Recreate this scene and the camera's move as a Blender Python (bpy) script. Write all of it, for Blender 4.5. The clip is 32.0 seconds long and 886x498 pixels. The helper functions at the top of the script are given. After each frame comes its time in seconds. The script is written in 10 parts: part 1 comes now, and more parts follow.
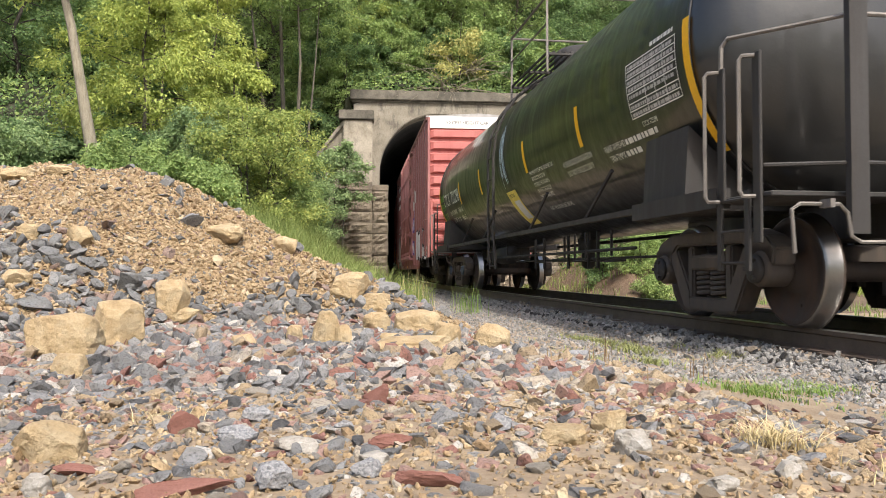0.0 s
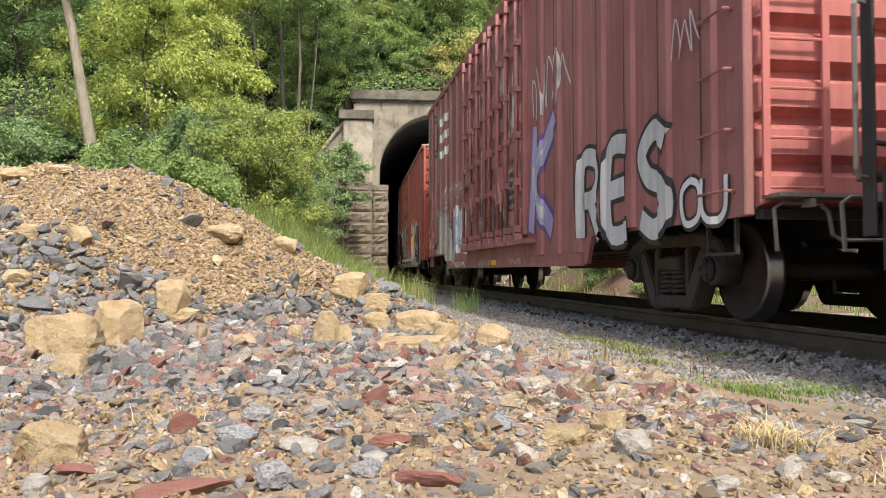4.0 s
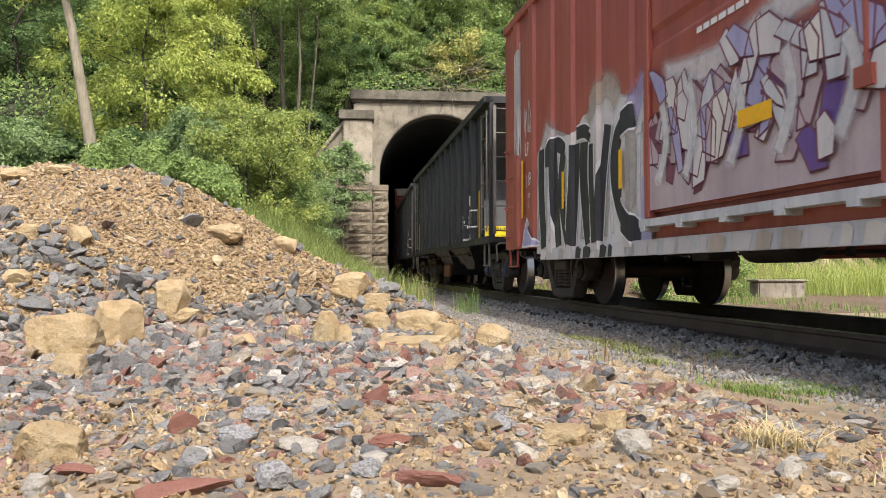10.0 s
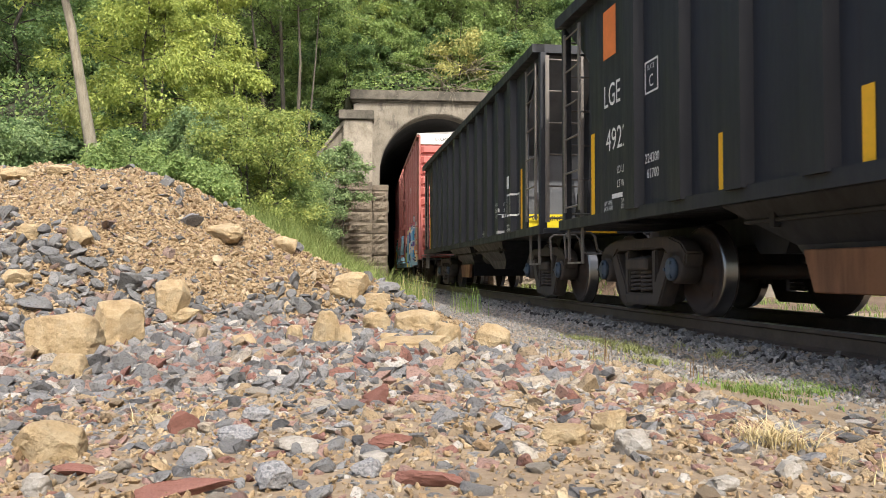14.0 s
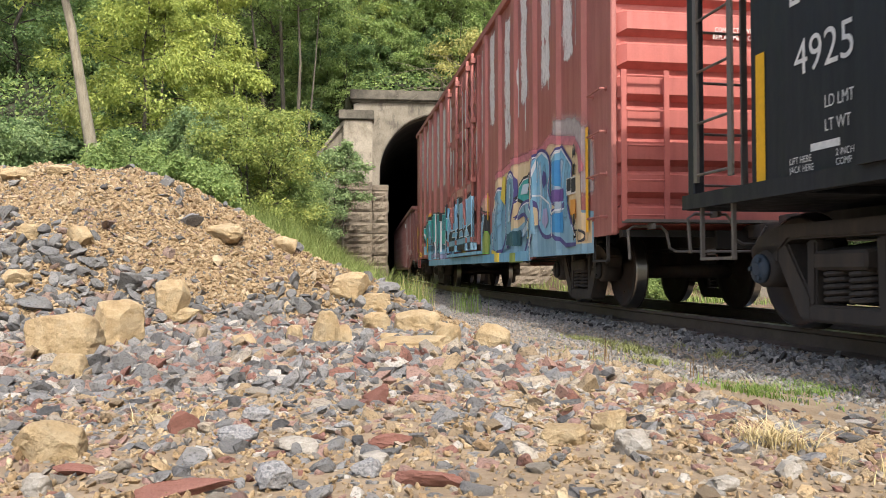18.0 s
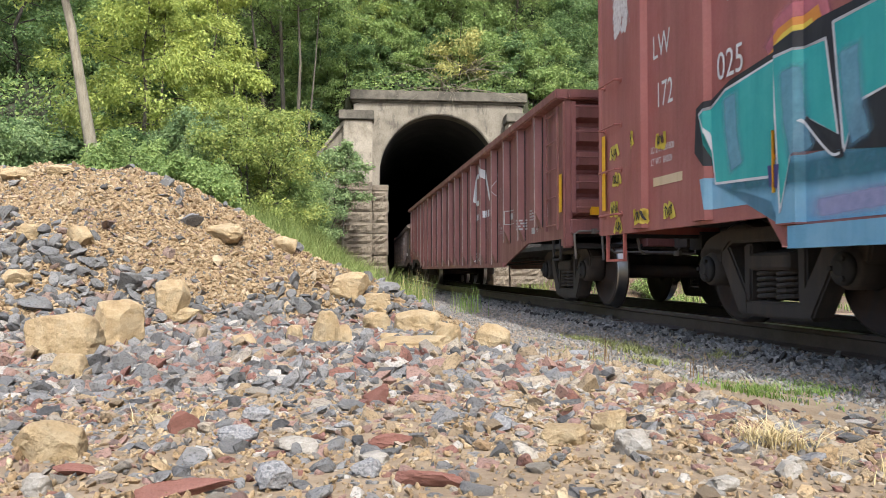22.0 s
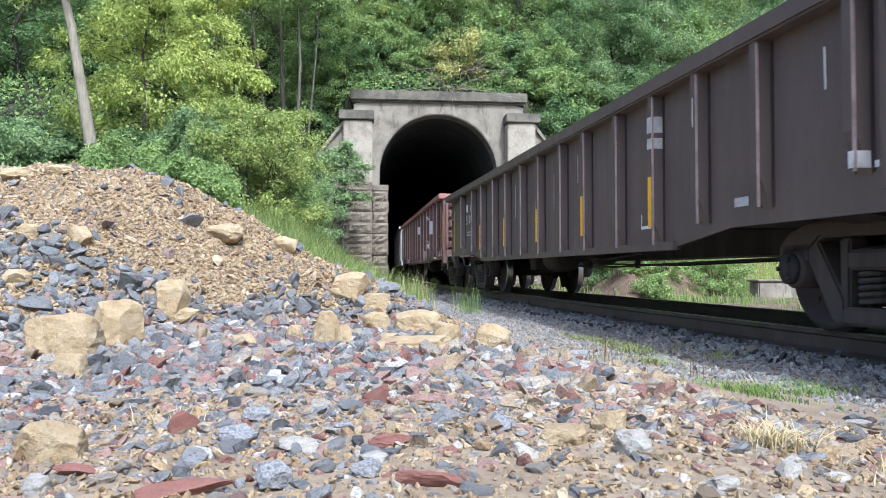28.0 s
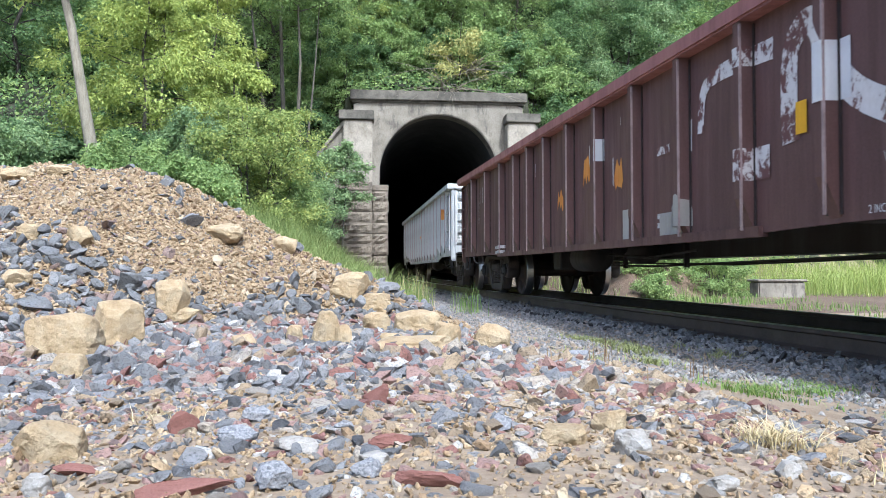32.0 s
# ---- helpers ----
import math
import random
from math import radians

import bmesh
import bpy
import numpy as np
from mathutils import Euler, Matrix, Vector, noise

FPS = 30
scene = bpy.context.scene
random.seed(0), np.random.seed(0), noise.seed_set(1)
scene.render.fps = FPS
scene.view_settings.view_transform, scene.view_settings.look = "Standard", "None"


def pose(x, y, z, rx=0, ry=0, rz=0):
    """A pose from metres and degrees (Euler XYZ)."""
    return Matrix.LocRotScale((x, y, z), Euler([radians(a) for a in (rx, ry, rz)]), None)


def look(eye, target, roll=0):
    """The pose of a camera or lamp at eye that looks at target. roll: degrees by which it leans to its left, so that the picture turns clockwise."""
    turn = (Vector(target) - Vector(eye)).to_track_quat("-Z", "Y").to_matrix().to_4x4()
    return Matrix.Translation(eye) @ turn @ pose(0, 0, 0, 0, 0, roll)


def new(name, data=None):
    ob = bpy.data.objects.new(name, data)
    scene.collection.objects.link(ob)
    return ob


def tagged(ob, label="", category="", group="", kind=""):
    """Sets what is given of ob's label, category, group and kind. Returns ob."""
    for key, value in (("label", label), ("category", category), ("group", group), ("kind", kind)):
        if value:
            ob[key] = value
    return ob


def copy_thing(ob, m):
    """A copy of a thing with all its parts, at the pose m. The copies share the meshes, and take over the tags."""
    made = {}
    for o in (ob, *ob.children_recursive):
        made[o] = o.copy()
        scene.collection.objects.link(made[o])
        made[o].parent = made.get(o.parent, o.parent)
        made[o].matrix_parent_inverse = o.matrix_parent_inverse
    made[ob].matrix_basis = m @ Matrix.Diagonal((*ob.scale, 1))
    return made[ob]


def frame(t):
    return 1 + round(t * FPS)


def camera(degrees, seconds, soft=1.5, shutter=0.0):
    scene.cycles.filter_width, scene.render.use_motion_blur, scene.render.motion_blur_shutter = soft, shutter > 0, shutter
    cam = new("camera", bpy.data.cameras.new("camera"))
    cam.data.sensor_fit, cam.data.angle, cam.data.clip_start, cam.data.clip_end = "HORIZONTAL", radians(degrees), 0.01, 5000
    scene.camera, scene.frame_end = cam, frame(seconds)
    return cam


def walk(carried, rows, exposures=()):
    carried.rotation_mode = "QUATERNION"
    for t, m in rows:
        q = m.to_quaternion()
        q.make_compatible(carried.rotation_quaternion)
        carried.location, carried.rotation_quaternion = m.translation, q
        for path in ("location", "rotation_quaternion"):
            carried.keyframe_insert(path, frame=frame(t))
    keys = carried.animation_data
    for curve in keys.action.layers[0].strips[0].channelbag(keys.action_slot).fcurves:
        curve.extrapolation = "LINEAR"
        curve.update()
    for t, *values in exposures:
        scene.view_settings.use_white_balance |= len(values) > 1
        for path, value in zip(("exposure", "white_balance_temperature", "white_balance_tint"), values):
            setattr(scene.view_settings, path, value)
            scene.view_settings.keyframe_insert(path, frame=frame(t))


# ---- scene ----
# The camera stands still on the gravel, half a metre above the rails.
cam = camera(59.45, 32.0, soft=0.6, shutter=0.12)
EYE = (0.0, 0.0, 0.461)
AIM = (0.0, 10.0, 0.461 + 10 * math.tan(0.0282))
walk(cam, [(0.0, look(EYE, AIM)), (32.0, look(EYE, AIM))],
     exposures=[(0.0, 1.0, 6500, 10), (19.0, 1.0, 6500, 10), (25.0, 1.15, 5450, 8), (28.0, 1.18, 5220, 8), (32.0, 1.18, 5220, 8)])

# The track: a wide curve; s runs from abreast of the camera into the tunnel.
NEAR_RAIL, HEAD0, BEND = 4.055, 0.1856, -0.0024
HALF_GAUGE = 0.7535
PORTAL_S = 34.0
SPEED, GAIN = 4.3966, 0.0037


def track(s, left=0.0):
    """Place and heading (radians to the left of +y) of the centre line at s, moved to the left."""
    a = HEAD0 + BEND * s
    d = NEAR_RAIL + HALF_GAUGE
    x = (math.cos(a) - math.cos(HEAD0)) / BEND + d * math.cos(HEAD0) - left * math.cos(a)
    y = (math.sin(a) - math.sin(HEAD0)) / BEND + d * math.sin(HEAD0) - left * math.sin(a)
    return x, y, a


RADIUS = -1 / BEND
_x0, _y0, _ = track(0.0)
CENTRE = (_x0 + RADIUS * math.cos(HEAD0), _y0 + RADIUS * math.sin(HEAD0))


def along(x, y):
    """s and the distance to the left of the centre line, for arrays or numbers."""
    dx, dy = x - CENTRE[0], y - CENTRE[1]
    left = np.hypot(dx, dy) - RADIUS
    a = np.arctan2(-dy, -dx)
    return (a - HEAD0) / BEND, left


def run(t):
    """How far the train has come since 16 s."""
    return SPEED * (t - 16) + 0.5 * GAIN * (t - 16) ** 2

# ---- light ----
SUN_EL, SUN_AZ = radians(50), radians(17)      # azimuth from -y towards +x
sun_dir = Vector((math.sin(SUN_AZ) * math.cos(SUN_EL), -math.cos(SUN_AZ) * math.cos(SUN_EL), math.sin(SUN_EL)))
world = bpy.data.worlds.new("world")
scene.world = world
world.use_nodes = True
_n = world.node_tree.nodes
_sky = _n.new("ShaderNodeTexSky")
_sky.sky_type, _sky.sun_disc = "NISHITA", False
_sky.sun_elevation, _sky.sun_rotation = SUN_EL, math.pi - SUN_AZ
_sky.air_density, _sky.dust_density, _sky.ozone_density = 1.0, 4.5, 0.6
_n["Background"].inputs["Strength"].default_value = 0.15
world.node_tree.links.new(_sky.outputs["Color"], _n["Background"].inputs["Color"])
sun = new("sun", bpy.data.lights.new("sun", "SUN"))
sun.data.energy, sun.data.angle, sun.data.color = 2.45, radians(0.8), (1.0, 0.95, 0.86)
sun.matrix_basis = look((sun_dir * 60)[:], (0, 0, 0))

# ---- materials ----
MATS = {}
STONE = 0.585      # overall tone of earth and stone


def toned(c):
    return tuple(v * STONE for v in c)


def nodes_of(name):
    m = bpy.data.materials.new(name)
    m.use_nodes = True
    return m, m.node_tree.nodes, m.node_tree.links, m.node_tree.nodes["Principled BSDF"]


def noise_node(n, l, scale, detail=5.0, rough=0.6, vec=None, stretch=None):
    t = n.new("ShaderNodeTexNoise")
    t.inputs["Scale"].default_value, t.inputs["Detail"].default_value, t.inputs["Roughness"].default_value = scale, detail, rough
    c = vec
    if c is None:
        c = n.new("ShaderNodeTexCoord").outputs["Object"]
    if stretch:
        mp = n.new("ShaderNodeMapping")
        mp.inputs["Scale"].default_value = stretch
        l.new(c, mp.inputs["Vector"])
        c = mp.outputs["Vector"]
    l.new(c, t.inputs["Vector"])
    return t.outputs["Fac"]


def ramp_node(n, l, fac, stops):
    r = n.new("ShaderNodeValToRGB")
    e = r.color_ramp.elements
    while len(e) < len(stops):
        e.new(0.5)
    for k, (p, c) in zip(e, stops):
        k.position, k.color = p, (*c, 1)
    l.new(fac, r.inputs["Fac"])
    return r.outputs["Color"]


def mix_node(n, l, fac, a, b, kind="MIX"):
    m = n.new("ShaderNodeMix")
    m.data_type, m.blend_type = "RGBA", kind
    for key, v in ((0, fac), (6, a), (7, b)):
        if isinstance(v, (int, float)):
            m.inputs[key].default_value = v
        elif isinstance(v, tuple):
            m.inputs[key].default_value = (*v, 1)
        else:
            l.new(v, m.inputs[key])
    return m.outputs[2]


def bump_node(n, l, fac, strength, dist, bsdf):
    b = n.new("ShaderNodeBump")
    b.inputs["Strength"].default_value, b.inputs["Distance"].default_value = strength, dist
    l.new(fac, b.inputs["Height"])
    l.new(b.outputs["Normal"], bsdf.inputs["Normal"])


def paint_mat(name, base, dirt=(0.05, 0.04, 0.035), dirt_amount=0.5, rough=0.5, metal=0.0, fade=None, streak=True, grain=0.15):
    """Weathered paint on steel: base colour, faded patches, dirt that runs down in streaks, fine grain."""
    if name in MATS:
        return MATS[name]
    m, n, l, b = nodes_of(name)
    fade = fade or tuple(min(1, c * 1.25 + 0.01) for c in base)
    big = noise_node(n, l, 0.9, 6, 0.65)
    col = mix_node(n, l, ramp_node(n, l, big, [(0.38, (0, 0, 0)), (0.68, (1, 1, 1))]), base, fade)
    runs = noise_node(n, l, 1.0, 7, 0.65, stretch=(6.0, 6.0, 0.55) if streak else (3, 3, 3))
    mask = ramp_node(n, l, runs, [(0.46, (0, 0, 0)), (0.74, (dirt_amount,) * 3)])
    col = mix_node(n, l, mask, col, dirt)
    fine = noise_node(n, l, 55, 4, 0.7)
    col = mix_node(n, l, grain, col, ramp_node(n, l, fine, [(0.3, tuple(c * 0.55 for c in base)), (0.7, fade)]))
    l.new(col, b.inputs["Base Color"])
    r = ramp_node(n, l, runs, [(0.3, (rough * 0.85,) * 3), (0.75, (min(1, rough + 0.3),) * 3)])
    l.new(r, b.inputs["Roughness"])
    b.inputs["Metallic"].default_value = metal
    bump_node(n, l, noise_node(n, l, 7, 6, 0.7), 0.18, 0.02, b)
    MATS[name] = m
    return m


def plain_mat(name, col, rough=0.6, metal=0.0, var=0.25, scale=8.0, bump=0.15):
    if name in MATS:
        return MATS[name]
    m, n, l, b = nodes_of(name)
    f = noise_node(n, l, scale, 6, 0.65)
    g = noise_node(n, l, scale * 9, 4, 0.6)
    c = ramp_node(n, l, f, [(0.3, tuple(v * (1 - var) for v in col)), (0.7, tuple(min(1, v * (1 + var)) for v in col))])
    c = mix_node(n, l, var * 0.6, c, ramp_node(n, l, g, [(0.35, tuple(v * 0.6 for v in col)), (0.65, tuple(min(1, v * 1.3) for v in col))]))
    l.new(c, b.inputs["Base Color"])
    b.inputs["Roughness"].default_value, b.inputs["Metallic"].default_value = rough, metal
    bump_node(n, l, g, bump, 0.01, b)
    MATS[name] = m
    return m


def stone_mat(name, palette, rough=0.85, grain=90.0, bump=0.8, island=True):
    """Loose stones: each takes a tone of the palette, speckled and stained."""
    if name in MATS:
        return MATS[name]
    m, n, l, b = nodes_of(name)
    if island:
        f = n.new("ShaderNodeNewGeometry").outputs["Random Per Island"]
    else:
        f = n.new("ShaderNodeObjectInfo").outputs["Random"]
    r = n.new("ShaderNodeValToRGB")
    r.color_ramp.interpolation = "CONSTANT"
    e = r.color_ramp.elements
    while len(e) < len(palette):
        e.new(0.5)
    p = 0.0
    tot = sum(w for w, _ in palette)
    for k, (w, c) in zip(e, palette):
        k.position, k.color = p, (*toned(c), 1)
        p += w / tot
    l.new(f, r.inputs["Fac"])
    speck = noise_node(n, l, grain, 4, 0.7)
    sp = ramp_node(n, l, speck, [(0.38, (0.22, 0.22, 0.22)), (0.46, (0.8, 0.8, 0.8)), (0.6, (1.0, 1.0, 1.0))])
    col = mix_node(n, l, 0.75, r.outputs["Color"], sp, "MULTIPLY")
    stain = noise_node(n, l, grain * 0.22, 5, 0.6)
    st = ramp_node(n, l, stain, [(0.35, (0.8, 0.74, 0.66)), (0.65, (1.0, 1.0, 1.0))])
    col = mix_node(n, l, 0.7, col, st, "MULTIPLY")
    l.new(col, b.inputs["Base Color"])
    b.inputs["Roughness"].default_value = rough
    bump_node(n, l, noise_node(n, l, grain * 0.6, 6, 0.7), bump, 0.006, b)
    MATS[name] = m
    return m


def leaf_mat(name, tones, trans=0.35):
    """Leaves: a tone for each leaf, a little light shining through."""
    if name in MATS:
        return MATS[name]
    m, n, l, b = nodes_of(name)
    f = n.new("ShaderNodeNewGeometry").outputs["Random Per Island"]
    c = ramp_node(n, l, f, tones)
    big = noise_node(n, l, 0.5, 3, 0.5)
    c = mix_node(n, l, 0.55, c, ramp_node(n, l, big, [(0.35, (0.62, 0.7, 0.62)), (0.65, (1.0, 1.0, 0.9))]), "MULTIPLY")
    l.new(c, b.inputs["Base Color"])
    b.inputs["Roughness"].default_value = 0.55
    b.inputs["Specular IOR Level"].default_value = 0.3
    t = n.new("ShaderNodeBsdfTranslucent")
    l.new(c, t.inputs["Color"])
    mx = n.new("ShaderNodeMixShader")
    mx.inputs[0].default_value = trans
    l.new(b.outputs[0], mx.inputs[1])
    l.new(t.outputs[0], mx.inputs[2])
    l.new(mx.outputs[0], n["Material Output"].inputs["Surface"])
    MATS[name] = m
    return m


def layered_mat(name, stops, scale, rough=0.9, bump=0.4, bump_scale=None, stretch=None, dist=0.02, second=None):
    """Soil, concrete, rock: a ramp of tones over noise at two scales, with relief."""
    if name in MATS:
        return MATS[name]
    m, n, l, b = nodes_of(name)
    f = noise_node(n, l, scale, 8, 0.65, stretch=stretch)
    c = ramp_node(n, l, f, [(p, toned(q)) for p, q in stops])
    g = noise_node(n, l, scale * 14, 5, 0.7)
    c = mix_node(n, l, 0.6, c, ramp_node(n, l, g, [(0.3, (0.55, 0.53, 0.5)), (0.6, (1, 1, 1))]), "MULTIPLY")
    if second:
        s2, tone, lo, hi, amount, st2 = second
        w = noise_node(n, l, s2, 7, 0.7, stretch=st2)
        c = mix_node(n, l, ramp_node(n, l, w, [(lo, (0, 0, 0)), (hi, (amount,) * 3)]), c, tone)
    l.new(c, b.inputs["Base Color"])
    b.inputs["Roughness"].default_value = rough
    bump_node(n, l, noise_node(n, l, bump_scale or scale * 10, 8, 0.7), bump, dist, b)
    MATS[name] = m
    return m


# ---- mesh helpers ----
def part(name, bm, material, parent, label=""):
    """Links a bmesh as one mesh object under a thing or a part."""
    me = bpy.data.meshes.new(name)
    bm.to_mesh(me)
    bm.free()
    me.materials.append(material)
    ob = new(name, me)
    if parent is not None:
        ob.parent = parent
    if label:
        tagged(ob, label)
    return ob


def share(name, mesh, parent, m=None, label=""):
    ob = new(name, mesh)
    if parent is not None:
        ob.parent = parent
    if m is not None:
        ob.matrix_basis = m
    if label:
        tagged(ob, label)
    return ob


def thing(name, label, category, group="", m=None):
    ob = tagged(new(name), label, category, group)
    if m is not None:
        ob.matrix_basis = m
    return ob


def box(bm, x0, x1, y0, y1, z0, z1, m=None):
    v = [bm.verts.new((x, y, z)) for z in (z0, z1) for y in (y0, y1) for x in (x0, x1)]
    for f in ((0, 2, 3, 1), (4, 5, 7, 6), (0, 1, 5, 4), (2, 6, 7, 3), (0, 4, 6, 2), (1, 3, 7, 5)):
        bm.faces.new([v[i] for i in f])
    if m is not None:
        for k in v:
            k.co = m @ k.co
    return v


def bevelled(bm, w=0.006, seg=1):
    bmesh.ops.bevel(bm, geom=list(bm.edges), offset=w, segments=seg, affect="EDGES", clamp_overlap=True)
    return bm


def prism(bm, pts, axis, a0, a1):
    """A polygon extruded along an axis: pts are (u, v) in the other two axes, in order x, y, z."""
    def at(u, v, a):
        return {"x": (a, u, v), "y": (u, a, v), "z": (u, v, a)}[axis]
    lo = [bm.verts.new(at(u, v, a0)) for u, v in pts]
    hi = [bm.verts.new(at(u, v, a1)) for u, v in pts]
    k = len(pts)
    fs = [bm.faces.new(lo), bm.faces.new(hi)]
    for i in range(k):
        fs.append(bm.faces.new((lo[i], lo[(i + 1) % k], hi[(i + 1) % k], hi[i])))
    bmesh.ops.recalc_face_normals(bm, faces=fs)
    return lo + hi


def tube(bm, pts, r, seg=8, caps=True):
    """A round bar along a line of points; r may be a list."""
    pts = [Vector(p) for p in pts]
    rs = r if isinstance(r, (list, tuple)) else [r] * len(pts)
    rings = []
    for i, p in enumerate(pts):
        d = (pts[min(i + 1, len(pts) - 1)] - pts[max(i - 1, 0)]).normalized()
        u = d.orthogonal().normalized() if i == 0 else (u - d * u.dot(d)).normalized()
        w = d.cross(u)
        rings.append([bm.verts.new(p + (u * math.cos(a) + w * math.sin(a)) * rs[i]) for a in (2 * math.pi * j / seg for j in range(seg))])
    for a, b in zip(rings, rings[1:]):
        for j in range(seg):
            f = bm.faces.new((a[j], a[(j + 1) % seg], b[(j + 1) % seg], b[j]))
            f.smooth = seg > 6
    if caps:
        bm.faces.new(rings[0][::-1])
        bm.faces.new(rings[-1])
    return rings


def lathe(bm, profile, axis, seg=32, centre=(0, 0, 0), smooth=True):
    """Turns (r, a) points round an axis."""
    rings = []
    for r, a in profile:
        ring = []
        for j in range(seg):
            t = 2 * math.pi * j / seg
            c, s = r * math.cos(t), r * math.sin(t)
            p = {"x": (a, c, s), "y": (c, a, s), "z": (c, s, a)}[axis]
            ring.append(bm.verts.new(Vector(p) + Vector(centre)))
        rings.append(ring)
    for a, b in zip(rings, rings[1:]):
        for j in range(seg):
            f = bm.faces.new((a[j], a[(j + 1) % seg], b[(j + 1) % seg], b[j]))
            f.smooth = smooth
    bm.faces.new(rings[0][::-1])
    bm.faces.new(rings[-1])
    bmesh.ops.recalc_face_normals(bm, faces=bm.faces)
    return rings


def mesh_arrays(name, verts, faces, mat, smooth=False):
    """A mesh from numpy arrays: verts (n, 3), faces (m, 3 or 4)."""
    me = bpy.data.meshes.new(name)
    k = faces.shape[1]
    me.vertices.add(len(verts))
    me.vertices.foreach_set("co", np.asarray(verts, dtype=np.float32).ravel())
    me.loops.add(faces.size)
    me.loops.foreach_set("vertex_index", np.asarray(faces, dtype=np.int32).ravel())
    me.polygons.add(len(faces))
    me.polygons.foreach_set("loop_start", np.arange(0, faces.size, k, dtype=np.int32))
    me.polygons.foreach_set("use_smooth", np.full(len(faces), smooth))
    me.materials.append(mat)
    me.update(calc_edges=True)
    me.validate()
    return me


def rot_arrays(rng, n, flat=1.0):
    """n random rotation matrices; flat < 1 keeps the z axis nearer to upright."""
    a, b, c = rng.uniform(0, 2 * math.pi, n), rng.normal(0, flat * 1.2, n), rng.normal(0, flat * 1.2, n)
    ca, sa, cb, sb, cc, sc = np.cos(a), np.sin(a), np.cos(b), np.sin(b), np.cos(c), np.sin(c)
    z, o = np.zeros(n), np.ones(n)
    rz = np.stack([ca, -sa, z, sa, ca, z, z, z, o], -1).reshape(n, 3, 3)
    rx = np.stack([o, z, z, z, cb, -sb, z, sb, cb], -1).reshape(n, 3, 3)
    ry = np.stack([cc, z, sc, z, o, z, -sc, z, cc], -1).reshape(n, 3, 3)
    return rx @ ry @ rz

# ---- ground ----
def smooth(a, b, v):
    t = np.clip((v - a) / (b - a), 0, 1)
    return t * t * (3 - 2 * t)


def wave(x, y, scale, seed=0.0):
    """Cheap rolling unevenness, about -1 to 1."""
    x, y = x * scale + seed, y * scale - seed * 0.7
    return (np.sin(1.7 * x + 0.6 * y) + np.sin(-0.9 * x + 1.9 * y + 1.3) + np.sin(2.9 * x - 2.3 * y + 0.4) * 0.6
            + np.sin(5.3 * x + 4.1 * y) * 0.35 + np.sin(-6.1 * x + 5.2 * y + 2.0) * 0.3) / 3.2


def ground_z(x, y):
    s, left = along(x, y)
    # the gravel bank under the camera falls towards the track
    u = 0.966 * (x - 0.42) + 0.257 * (y - 2.67)
    bank = 0.13 - 0.155 * np.clip(u + 0.1, 0, 2.3) + 0.02 * wave(x, y, 1.1)
    low = -0.24 + 0.03 * wave(x, y, 0.6) * smooth(2.4, 4, np.abs(left))
    z = np.where(left > 0, np.maximum(bank, low), low)
    z = z - 0.2 * smooth(2.6, 6, -left)
    z = np.where(left < 1.35, np.minimum(z, -0.235), z)
    # wooded hill, and the cutting in front of the tunnel
    toe = 23 + np.clip(-left - 5, 0, 60) * 0.9 + np.clip(left - 8, 0, 50) * -0.06
    nat = 0.75 * (s - toe) + 0.5 * wave(x, y, 0.35) * smooth(0, 8, s - toe)
    nat = np.minimum(nat, 26 + 0.25 * (s - toe))
    cut = (np.abs(left) - 4.7) * 0.95
    fill = np.maximum(6.9 - (np.abs(left) - 4.2) * 1.3, cut) + 1.3 * (s - PORTAL_S - 0.25)
    back = np.where(np.abs(left) < 4.2, nat, np.minimum(nat, fill))
    hill = np.where(s < PORTAL_S + 0.25, np.minimum(nat, cut), back)
    rise = 2.1 * smooth(10, 25, s) * smooth(2.7, 6.5, left)
    return np.where(s > 5, np.maximum(z + rise, hill), z)


def pile_z(x, y):
    """The spoil heap beside the track."""
    crest = np.interp(x, [-9, -6.5, -4.5, -3.2, -2.4, -1.9, -1.24, -0.72, -0.1, 0.5], [0.5, 0.97, 1.21, 1.23, 1.21, 0.99, 0.61, 0.37, 0.1, -0.2])
    mid = 6.2 + 0.25 * np.sin(x * 1.1) - 0.35 * smooth(-1.6, 0.4, x)
    d = np.abs(y - mid)
    z = crest + 0.07 - (np.sqrt(d * d + 0.09) - 0.3) * np.where(y < mid, 0.62, 0.7)
    return z + 0.05 * wave(x, y, 1.6) + 0.025 * wave(x, y, 4.3, 2.0)


def axis_steps(parts):
    out = []
    for a, b, d in parts:
        out.append(np.arange(a, b, d))
    return np.concatenate(out + [np.array([parts[-1][1]])])


def sheet(xs, ys, fz, drop=None):
    gx, gy = np.meshgrid(xs, ys)
    gz = fz(gx, gy)
    v = np.stack([gx, gy, gz], -1).reshape(-1, 3)
    w, h = len(xs), len(ys)
    i = (np.arange(h - 1)[:, None] * w + np.arange(w - 1)[None, :]).ravel()
    f = np.stack([i, i + 1, i + w + 1, i + w], -1)
    if drop is not None:
        f = f[~drop(v[f])]
    return v, f


